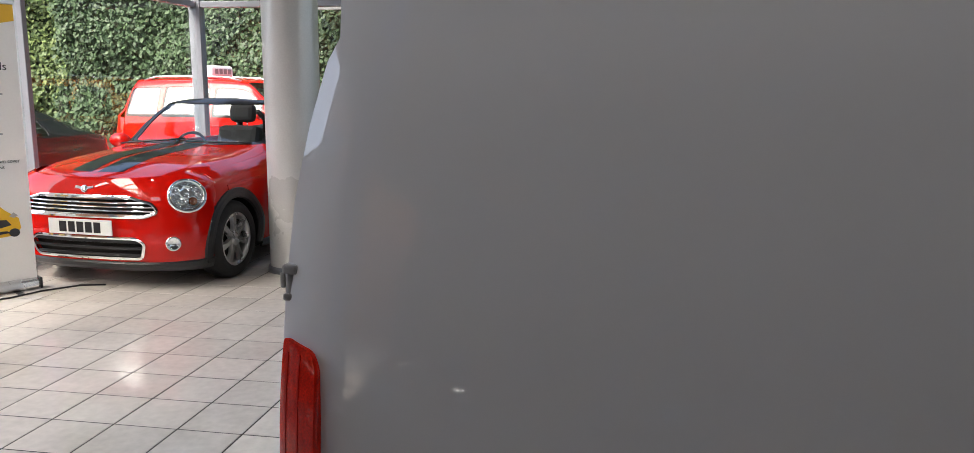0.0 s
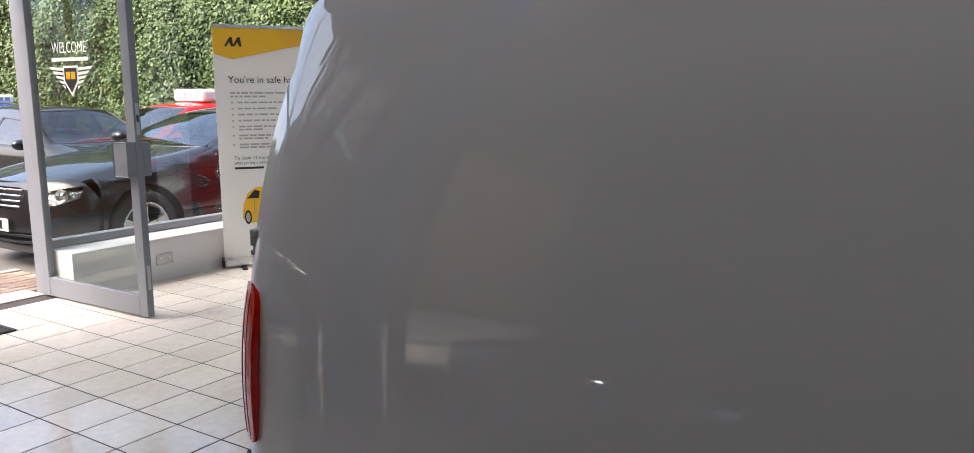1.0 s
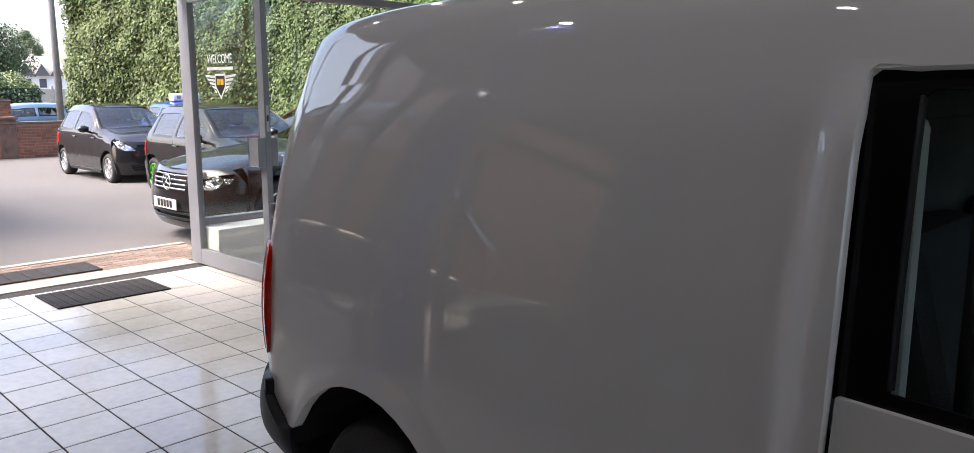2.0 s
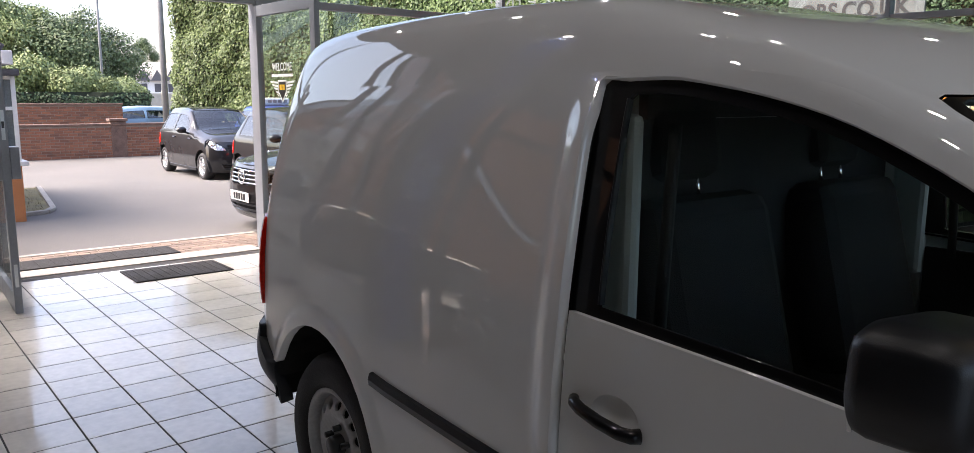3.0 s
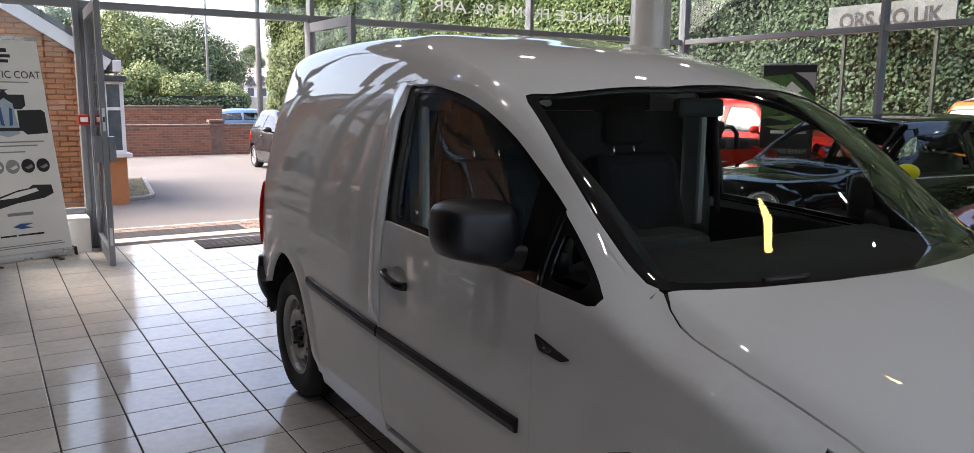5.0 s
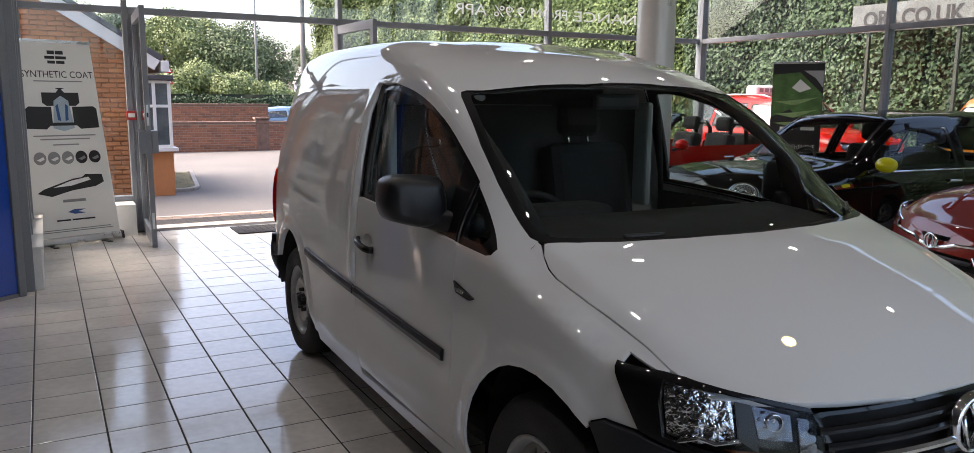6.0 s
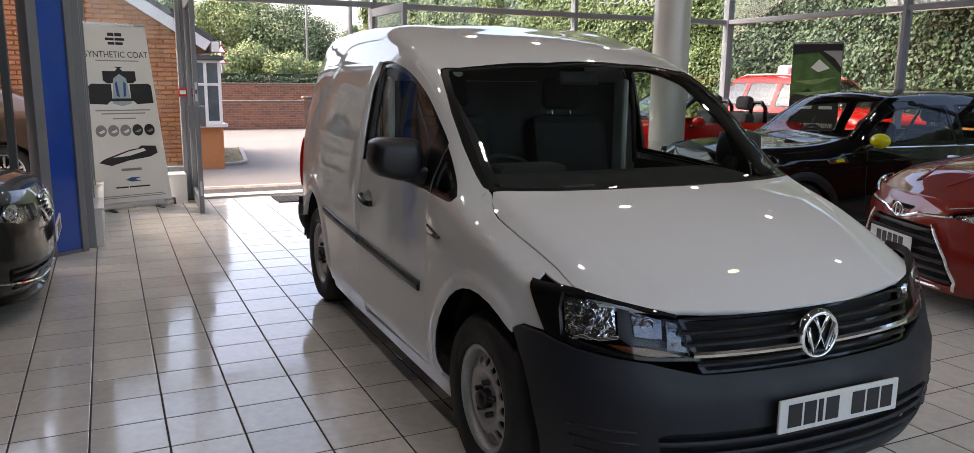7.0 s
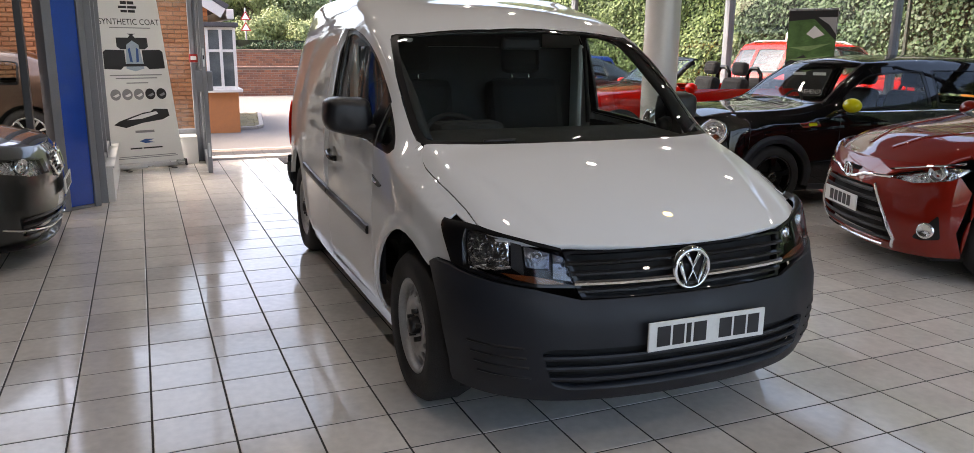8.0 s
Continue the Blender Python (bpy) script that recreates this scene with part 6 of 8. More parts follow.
        for cx in (0.0, wb):
            bm = bmesh.new()
            ra = [bm.verts.new((cx + (ar + 0.03) * math.cos(a), s * (hw - 0.05), R + (ar + 0.03) * math.sin(a))) for a in np.linspace(-0.3, math.pi + 0.3, 14)]
            rb_ = [bm.verts.new((p.co.x, s * (hw - 0.36), p.co.z)) for p in ra]
            for i in range(13):
                bm.faces.new((ra[i], ra[i + 1], rb_[i + 1], rb_[i]))
            bm.faces.new(rb_)
            part("wheel_well", bm, M["dark"], v, "black wheel arch liner")
            wheel(v, cx, s * (hw - 0.03), s, R, rim, rim_mat, 0.19, 0.68)
        # tail lamp
        B = S.plan(False)
        tl = tail_lamp or [(0.48, 0.62), (0.80, 0.60), (0.98, 0.66), (0.98, 0.86), (0.80, 0.88), (0.55, 0.82)]
        panel("tail_lamp", [(s * u, z) for u, z in tl], [], B, M["redlens"], v, "red tail lamp", 0.06, 0.02, True, 0.008)
        # mirror
        if s not in mirrors:
            continue
        mm = new("door_mirror")
        mm.parent = v
        mx, mz = xwb - mirror_dx, zbelt + 0.07
        bm = bmesh.new()
        bmesh.ops.create_uvsphere(bm, u_segments=16, v_segments=10, radius=1.0)
        for p in bm.verts:
            p.co = Vector((mx + p.co.x * 0.07, s * (hw + 0.09) + p.co.y * 0.105, mz + p.co.z * 0.068))
        part("housing", bm, mirror_mat, mm, "mirror housing", True)
        bm = bmesh.new()
        tube(bm, [(mx + 0.01, s * (hw + 0.04), mz - 0.04), (mx + 0.04, s * (hw - 0.06), mz - 0.08)], 0.022, 8)
        part("arm", bm, BK, mm)
    top = S.top()
    # windscreen and roof
    e = lambda x, k=0.055: ye(x) - k
    wt, wf = xwt + 0.02, xwb + 0.02
    ws = [(wt + 0.09, 0), (wt + 0.07, 0.3), (wt + 0.03, hw * 0.52), (wt, e(wt) - 0.03), (wt + 0.03, e(wt + 0.03))] + [(x, e(x)) for x in np.linspace(wt + 0.1, wf - 0.06, 8)] + [(wf - 0.02, e(wf) - 0.03), (wf + 0.06, hw * 0.52), (wf + 0.12, 0.3), (wf + 0.15, 0)]
    cx = np.mean([p[0] for p in ws])
    wi = [(cx + (x - cx) * 0.94, y * 0.955) for x, y in ws]
    panel("windscreen", mirrored(wi), [], top, glass_mat if glass_mat is not M["tint"] else M["carglass"], v, "windscreen", 0.08, 0.0, False, -0.006)
    panel("windscreen_border", mirrored(ws), [mirrored(wi)], top, BK, v, "black windscreen surround", 0.06, 0.012, False, -0.002)
    pil = ws[:-5]
    if not open_top:
        out = [(xt + 0.30, 0)] + [(x, ye(x)) for x in np.linspace(xt + 0.30, wf - 0.01, 40)] + [(x, y + 0.006) for x, y in ws[-5::-1]]
        out[-1] = (out[-1][0] - 0.006, 0)
        rg0, rg1 = xr - 0.02, xg + 0.03
        if rg0 < rg1:
            rg0, rg1 = rg1, rg0
        rgl = rounded([(rg1, hw * 0.62), (rg0, e(rg0) - 0.06), (rg0, -e(rg0) + 0.06), (rg1, -hw * 0.62)], 0.05, 3)
        panel("roof", mirrored(clear_dups(out)), [rgl], top, roof_mat, v, "roof and pillars", st, 0.02)
        panel("rear_window", rgl, [], top, M["tint"], v, "rear window", 0.08, 0.0, False, -0.006)
    else:
        for s in (-1, 1):
            fr = [(x, y + 0.004) for x, y in ws[3:-3]]
            rail = [(x, s * y) for x, y in fr + [(x, ye(x)) for x, _ in fr[::-1]]]
            panel("screen_pillar", clear_dups(rail), [], top, BK, v, "black windscreen pillar", 0.04, 0.03)
        hd = ws[:4]
        panel("screen_header", clear_dups([(x, y) for x, y in hd] + [(x - 0.095, y) for x, y in hd[::-1]] + [(x - 0.095, -y) for x, y in hd[1:]] + [(x, -y) for x, y in hd[:0:-1]]), [], top, BK, v, "black windscreen header", 0.04, 0.02)
        deck = [(xt + 0.30, 0)] + [(x, ye(x)) for x in np.linspace(xt + 0.30, xg + 0.25, 12)] + [(xg + 0.25, 0)]
        zt_ = zbelt + 0.03
        flat = lambda u, w_: np.stack([u, w_, np.minimum(S.h(u, w_), zt_ + 0.05 - 0.12 * np.abs(w_) ** 3)], 1)
        panel("rear_deck", mirrored(deck), [], flat, body, v, "rear deck", 0.06, 0.03)
        boxed("folded_hood", (xg + 0.02, -hw * 0.62, zbelt - 0.02, xg + 0.36, hw * 0.62, zbelt + 0.15), M["cloth"], v, "folded black fabric hood", 0.06)
        for y in (-0.36, 0.36):
            bm = bmesh.new()
            tube(bm, [(xg + 0.5, y - 0.16, zbelt - 0.05), (xg + 0.5, y - 0.15, zbelt + 0.22), (xg + 0.5, y - 0.07, zbelt + 0.30), (xg + 0.5, y + 0.07, zbelt + 0.30), (xg + 0.5, y + 0.15, zbelt + 0.22), (xg + 0.5, y + 0.16, zbelt - 0.05)], 0.03, 8)
            part("roll_hoop", bm, BK, v, "black roll hoop", True)
    foot = ws[-5:]
    hood = [(x + 0.03, y) for x, y in foot[::-1]] + [(foot[0][0] + 0.03, ye(foot[0][0]))] + [(x, ye(x)) for x in np.linspace(foot[0][0] + 0.1, xn - 0.36, 10)]
    F = S.plan(True)
    lead = [F(np.array([u]), np.array([zhood - 0.03 + 0.05 * u]))[0] for u in np.linspace(0.78 * hw / 0.86, 0, 9)]
    hood = hood + [(float(p[0]), float(p[1])) for p in lead]
    hood[-1] = (hood[-1][0], 0.0)
    panel("bonnet", mirrored(clear_dups(hood)), [], top, body, v, "bonnet", st, 0.03)
    if stripes:
        for s in (-1, 1):
            y0, y1 = s * 0.025, s * 0.215
            xa_ = foot[-1][0] + 0.03
            panel("bonnet_stripe", [(xa_ - 0.02, y0), (xn - 0.16, y0), (xn - 0.19, y1), (xa_ - 0.06, y1)], [], top, BK, v, "black bonnet stripe", 0.05, 0.0, False, 0.002)
    scut = clear_dups([(x - 0.03, y) for x, y in foot] + [(x - 0.03, -y) for x, y in foot[-2::-1]] + [(x + 0.03, -y) for x, y in foot[:-1]] + [(x + 0.03, y) for x, y in foot[::-1]])
    panel("scuttle", scut, [], top, M["plastic"], v, "black scuttle", 0.07, 0.0, False, -0.010)
    # front skin
    uend = 1.02 * hw / 0.86
    lamps = lamps or [(0.50, zhood - 0.20), (0.56, zhood - 0.08), (0.80, zhood - 0.03), (0.95, zhood - 0.01), (0.88, zhood - 0.14), (0.70, zhood - 0.22)]
    grille = grille or [(0.44, zhood - 0.17), (0.46, zhood - 0.07), (-0.46, zhood - 0.07), (-0.44, zhood - 0.17)]
    lower = lower or [(0.52, 0.24), (0.58, 0.36), (-0.58, 0.36), (-0.52, 0.24)]
    zt2 = lambda u: zhood - 0.035 + 0.05 * u
    skin = [(-uend, 0.19), (-0.5, 0.165), (0.5, 0.165), (uend, 0.19), (uend - 0.06, 0.36), (uend, 0.62)] + [(u, zt2(abs(u))) for u in np.linspace(0.86 * uend, -0.86 * uend, 15)] + [(-uend, 0.62), (-uend + 0.06, 0.36)]
    L2 = [(-u, z) for u, z in lamps]
    grille_r, lower_r = rounded(grille, 0.03, 3), rounded(lower, 0.03, 3)
    hol = [grille_r, lower_r] if chrome_grille else [grille_r, lower_r, lamps, L2]
    fr = panel("front_bumper", clear_dups(skin), hol, F, body, v, "front bumper skin", 0.05, 0.03, False)
    if chrome_grille:
        for s in (-1, 1):
            panel("wing_corner", [(s * u, z) for u, z in ((0.85, 0.60), (1.14, 0.60), (1.14, zhood + 0.01), (0.95, zhood + 0.03), (0.85, zhood + 0.01))], [], F, body, v, "wing corner", 0.05, 0.0, False, -0.006)
    for poly, nm in ((grille_r, "grille"), (lower_r, "lower_grille")):
        g = new(nm)
        g.parent = v
        panel("opening", poly, [], F, M["dark"], g, "dark opening", 0.09, 0.0, False, -0.05)
        z0, z1 = min(p[1] for p in poly), max(p[1] for p in poly)
        uw = max(abs(p[0]) for p in poly)
        n = slats if nm == "grille" else max(2, slats - 2)
        for k in range(n):
            z = z0 + (z1 - z0) * (k + 0.5) / n
            us = [q for q in np.linspace(-uw, uw, 61) if inside(poly, np.array([q]), np.array([z]))[0]]
            if len(us) > 3:
                strip_on("slat", [(u, z) for u in us[::6] + [us[-1]]], F, M["chrome"] if chrome_grille and nm == "grille" else M["plastic"], g, "", (z1 - z0) / n * 0.45, 0.004)
        if chrome_grille:
            strip_on("chrome_surround", [tuple(p) for p in resample(poly, 0.05)] + [tuple(poly[0])], F, M["chrome"], g, "chrome surround", 0.025, 0.012)
    for s, poly in ((1, lamps), (-1, L2)):
        L = new("headlamp")
        L.parent = v
        cu, cz = np.mean([p[0] for p in poly]), np.mean([p[1] for p in poly])
        p = F(np.array([cu]), np.array([cz]))[0]
        if chrome_grille:
            round_lamp(L, F, s, cu, cz)
        else:
            panel("lamp_case", poly, [], F, M["lamp_silver"], L, "lamp interior", 0.06, 0.0, False, -0.05)
            panel("lamp_glass", poly, [], F, M["lens"], L, "clear lamp lens", 0.05, 0.0, False, 0.004)
            bm = bmesh.new()
            r = 0.055
            lathe(bm, [(0.0, 0.0), (r * 0.3, -0.004), (r * 0.5, -0.022), (r * 0.9, -0.006), (r, 0.004), (r, -0.03)], 20, Matrix.Translation(p) @ pose(-0.022, 0, 0, 0, 0, 90 + s * 30) @ pose(0, 0, 0, 180))
            part("reflector", bm, M["chrome"], L, "bright reflector bowl", True)
        if fog:
            f0 = F(np.array([s * fog[0]]), np.array([fog[1]]))[0]
            bm = bmesh.new()
            lathe(bm, [(0.0, 0.008), (0.035, 0.008), (0.04, 0.016), (0.052, 0.012), (0.055, -0.02)], 20, Matrix.Translation(f0) @ pose(0, 0, 0, 0, 0, 90 + s * 40) @ pose(0, 0, 0, 180))
            part("fog_lamp", bm, M["chrome"], v, "round fog lamp", True)
    if chrome_grille:
        strip_on("lower_lip", [(u, 0.185) for u in np.linspace(-0.98, 0.98, 21)], F, M["plastic"], v, "black lower bumper lip", 0.085, 0.016)
        bm = bmesh.new()
        p = F(np.array([0.0]), np.array([0.745]))[0]
        lathe(bm, [(0.0, 0.006), (0.022, 0.005), (0.028, 0.0), (0.028, -0.02)], 20, Matrix.Translation(p) @ pose(0.004, 0, 0, 0, 0, -90) @ pose(0, 0, 0, 35))
        part("badge", bm, M["chrome"], v, "round chrome badge", True)
        for q in (-1, 1):
            strip_on("badge_wing", [(q * 0.026, 0.745), (q * 0.075, 0.752)], F, M["chrome"], v, "chrome badge wing", 0.022, 0.006)
    if open_top:
        for y0, y1 in ((0.02, 0.58), (-0.62, -0.06)):
            bm = bmesh.new()
            xs_ = [foot[-1][0] - 0.01 - 0.10 * (q / 6) ** 2 for q in range(7)]
            tube(bm, [(x, y, float(S.h(np.array([x]), np.array([y]))[0]) + 0.018) for x, y in zip(xs_, np.linspace(y0, y1, 7))], 0.008, 6)
            part("wiper", bm, M["plastic"], v, "black wiper arm", True)
    if plate:
        px = float(F(np.array([0.0]), np.array([plate_z]))[0, 0])
        number_plate(v, pose(px + 0.022, 0, plate_z, 90, 0, 90), [(-0.17, -0.11), (-0.095, -0.04), (-0.025, 0.03), (0.045, 0.10), (0.115, 0.17)])
    # rear skin
    B = S.plan(False)
    ue = 1.0 * hw / 0.86
    panel("rear_bumper", [(-ue, 0.22), (ue, 0.22), (ue, zdeck - 0.06), (0.6, zdeck + 0.0), (-0.6, zdeck + 0.0), (-ue, zdeck - 0.06)], [], B, body, v, "rear skin", 0.07, 0.03, True)
    tg = [(xt + 0.08, 0)] + [(x, min(ye(x), hw * 0.8)) for x in np.linspace(xt + 0.10, xt + 0.30, 5)] + [(xt + 0.30, 0)]
    panel("tail_top", mirrored(clear_dups(tg)), [], top if not open_top else flat, body, v, "tail panel", 0.06, 0.02)
    # cabin
    boxed("underbody", (xt + 0.25, -hw + 0.14, 0.15, xn - 0.3, hw - 0.14, 0.21), M["dark"], v, "dark underside")
    boxed("engine_bay", (xwb + 0.2, -hw + 0.42, 0.21, xn - 0.32, hw - 0.42, zhood - 0.16), M["dark"], v, "dark engine bay")
    boxed("boot", (xt + 0.3, -hw + 0.42, 0.21, min(0.1, xg + 0.5), hw - 0.42, zbelt - 0.12), M["dark"], v, "dark boot space")
    boxed("dashboard", (xwb - 0.18, -hw + 0.14, 0.5, xwb + 0.16, hw - 0.14, zcowl - 0.055), M["cabin"], v, "black dashboard", 0.03)
    boxed("door_lining", (0.45, hw - 0.12, 0.3, xwb - 0.15, hw - 0.10, zbelt - 0.02), M["cabin"], v, "dark door lining")
    boxed("door_lining", (0.45, -hw + 0.10, 0.3, xwb - 0.15, -hw + 0.12, zbelt - 0.02), M["cabin"], v, "dark door lining")
    if seats:
        for y in (-0.34, 0.34):
            seat(v, xwb - 0.95, y, 0.46, zbelt - 0.42)
        bm = bmesh.new()
        tube(bm, [(0.17 * math.cos(a), 0, 0.17 * math.sin(a)) for a in np.linspace(0, 2 * math.pi, 25)], 0.014, 6, caps=False)
        sw = part("steering_wheel", bm, M["cabin"], v, "black steering wheel", True)
        sw.matrix_basis = pose(xwb - 0.42, -0.34, zbelt - 0.02, 0, 0, 90) @ pose(0, 0, 0, -22)
        if not open_top:
            boxed("rear_bench", (-0.15, -0.55, 0.4, 0.1, 0.55, zbelt + 0.02), M["cloth"], v, "dark rear bench", 0.05)
    if rails:
        for s in (-1, 1):
            bm = bmesh.new()
            xs = np.linspace(xr + 0.1, xwt - 0.1, 9)
            tube(bm, [(x, s * hw * 0.60, float(S.h(np.array([x]), np.array([hw * 0.6]))[0]) + (0.045 if 0 < i < 8 else 0.0)) for i, x in enumerate(xs)], 0.016, 8)
            part("roof_rail", bm, M["alloy"], v, "silver roof rail", True)
    if sign:
        mx = (xr + xwt) / 2 + 0.1
        sb = thing("roof_sign", where @ pose(mx, 0, zroof - 0.005), "white plastic roof sign with dark bars", "roof sign")
        boxed("case", (-0.13, -0.36, 0, 0.13, 0.36, 0.19), M["film_white"], sb, "", 0.05)
        for k in range(4):
            for sx in (-1, 1):
                boxed("sign_bar", (sx * 0.131 - 0.002, -0.26 + k * 0.14, 0.06, sx * 0.131 + 0.002, -0.16 + k * 0.14, 0.14), M["ink_grey"], sb)
    return v, S


RED = paint("red_car_paint", (0.56, 0.007, 0.003), 0.45, coat=1.0, spec=0.0)
DEEP = paint("deep_red_car_paint", (0.21, 0.010, 0.004), 0.45, 0.2, coat=1.0, spec=0.05)
BLACK = paint("black_car_paint", (0.003, 0.003, 0.0035), 0.45, coat=1.0, spec=0.0)
GREY = paint("dark_grey_car_paint", (0.030, 0.032, 0.030), 0.45, 0.5)
SHINY = paint("black_metallic_paint", (0.012, 0.012, 0.014), 0.2, 0.3)
BLUE = paint("blue_car_paint", (0.012, 0.05, 0.28), 0.25, 0.2)
PALE = paint("pale_blue_car_paint", (0.16, 0.27, 0.40), 0.3, 0.3)
ORANGE = paint("orange_car_paint", (0.62, 0.20, 0.012), 0.25)
BROWN = paint("brown_car_paint", (0.085, 0.055, 0.04), 0.25, 0.5)
YELLOW = paint("yellow_paint", (0.62, 0.60, 0.01), 0.25)

MINI = dict(hw=0.84, xt=-0.58, xg=-0.40, xr=-0.25, xwt=1.22, xwb=1.72, xn=3.15, zdeck=0.98, zroof=1.40, zcowl=0.97, zhood=0.835, zbelt=0.90, wb=2.467, R=0.30, ar=0.355,
            bays=((-0.28, 0.50), (0.60, 1.52)), doors=(0.55, 1.72), clad=True, chrome_grille=True, fog=(0.66, 0.36), power=2.7, plate_z=0.475,
            lamps=[(0.765 + 0.130 * math.cos(a), 0.690 + 0.120 * math.sin(a)) for a in np.linspace(0, 2 * math.pi, 21)[:-1]],
            grille=[(0.47, 0.550), (0.57, 0.585), (0.53, 0.645), (0.36, 0.69), (-0.36, 0.69), (-0.53, 0.645), (-0.57, 0.585), (-0.47, 0.550)],
            lower=[(0.44, 0.25), (0.47, 0.36), (0.40, 0.40), (-0.40, 0.40), (-0.47, 0.36), (-0.44, 0.25)])

build_car("convertible_car", "red open convertible with black bonnet stripes and fabric hood", pose(-3.255, 8.30, 0, 0, 0, -94), RED, open_top=True, stripes=True, rim="seven", group="showroom cars", **MINI)
black, KS = build_car("hatchback_car", "black three door hatchback with yellow mirror covers", pose(-0.077, 8.12, 0, 0, 0, -96.5), BLACK, mirror_mat=YELLOW, rim_mat=BLACK, rim="five", group="showroom cars", mirror_dx=0.14, mirrors=(1,),
          **{**MINI, "xwb": 1.93, "xwt": 1.32, "xr": -0.36, "xg": -0.52, "xt": -0.60, "xn": 3.22, "wb": 2.495, "zroof": 1.435, "zcowl": 0.96, "zhood": 0.86, "zbelt": 0.905, "bays": ((-0.36, 0.64), (0.72, 1.74)), "doors": (0.68, 1.80),
             "lamps": [(0.69 + 0.125 * math.cos(a), 0.715 + 0.115 * math.sin(a)) for a in np.linspace(0, 2 * math.pi, 21)[:-1]]})
for s in (-1, 1):
    sg_ = -1 if s > 0 else 1
    strip_on("belt_trim", [(-0.42, 0.915), (0.70, 0.908), (1.86, 0.900)], KS.side(s), M["chrome"], black, "chrome waist trim", 0.014, 0.010 * sg_)
    panel("side_vent", rounded([(2.02, 0.775), (2.05, 0.825), (2.26, 0.805), (2.22, 0.765)], 0.012, 3), [], KS.side(s), M["chrome"], black, "chrome side vent surround", 0.03, 0.008, s > 0, 0.006)
    panel("vent_mark", rounded([(2.07, 0.785), (2.08, 0.812), (2.16, 0.804), (2.15, 0.778)], 0.008, 3), [], KS.side(s), YELLOW, black, "yellow green vent insert", 0.03, 0.004, s > 0, 0.012)
yaris, YS = build_car("hatchback_car", "deep red hatchback with dark lower grille and chrome trim", pose(3.27, 7.82, 0, 0, 0, -113.6), DEEP, group="showroom cars", hw=0.85, xt=-0.62, xg=-0.35, xr=0.0, xwt=1.25, xwb=2.12, xn=3.28,
          zdeck=1.0, zroof=1.50, zcowl=1.0, zhood=0.78, zbelt=0.95, wb=2.51, R=0.305, ar=0.36, bays=((-0.02, 0.72), (0.80, 1.80)), doors=(0.75, 1.85), power=2.3, fog=(0.78, 0.36), plate_z=0.44,
          lamps=[(0.42, 0.665), (0.50, 0.705), (0.70, 0.755), (0.90, 0.79), (1.0, 0.80), (1.0, 0.755), (0.88, 0.69), (0.66, 0.65)],
          grille=[(0.12, 0.655), (0.15, 0.685), (-0.15, 0.685), (-0.12, 0.655)],
          lower=[(0.56, 0.22), (0.52, 0.34), (0.34, 0.585), (-0.34, 0.585), (-0.52, 0.34), (-0.56, 0.22)], slats=8)
YF = YS.plan(True)
for s in (-1, 1):
    panel("fog_recess", rounded([(s * 0.70, 0.30), (s * 0.76, 0.29), (s * 0.87, 0.31), (s * 0.84, 0.47), (s * 0.80, 0.42)], 0.02, 3), [], YF, M["gloss_black"], yaris, "black fog lamp recess", 0.03, 0.0, False, 0.003)
    strip_on("bonnet_crease", [(3.05, s * 0.16), (2.7, s * 0.34), (2.3, s * 0.46)], YS.top(), DEEP, yaris, "pressed bonnet crease", 0.05, 0.006)
    strip_on("lamp_brow", [(s * 0.44, 0.712), (s * 0.70, 0.762), (s * 0.95, 0.80)], YF, M["chrome"], yaris, "bright lamp brow", 0.012, 0.008)
for s in (-1, 1):
    strip_on("chrome_whisker", [(s * 0.0, 0.605), (s * 0.12, 0.62), (s * 0.2, 0.645), (s * 0.48, 0.665)], YF, M["chrome"], yaris, "chrome whisker bar", 0.022, 0.012)
    strip_on("grille_edge", [(s * 0.36, 0.60), (s * 0.50, 0.40), (s * 0.57, 0.26), (s * 0.545, 0.20)], YF, M["chrome"], yaris, "chrome grille edge", 0.026, 0.014)
strip_on("lower_bright", [(-0.45, 0.195), (0, 0.19), (0.45, 0.195)], YF, M["chrome"], yaris, "chrome lower strip", 0.016, 0.012)
p = YF(np.array([0.0]), np.array([0.645]))[0]
for rx, rz, r in ((0.062, 0.045, 0.008), (0.026, 0.044, 0.006)):
    bm = bmesh.new()
    tube(bm, [(p[0] + 0.02, rx * math.cos(a), 0.645 + rz * math.sin(a)) for a in np.linspace(0, 2 * math.pi, 25)], r, 6, caps=False)
    part("badge_ring", bm, M["chrome"], yaris, "chrome oval badge", True)

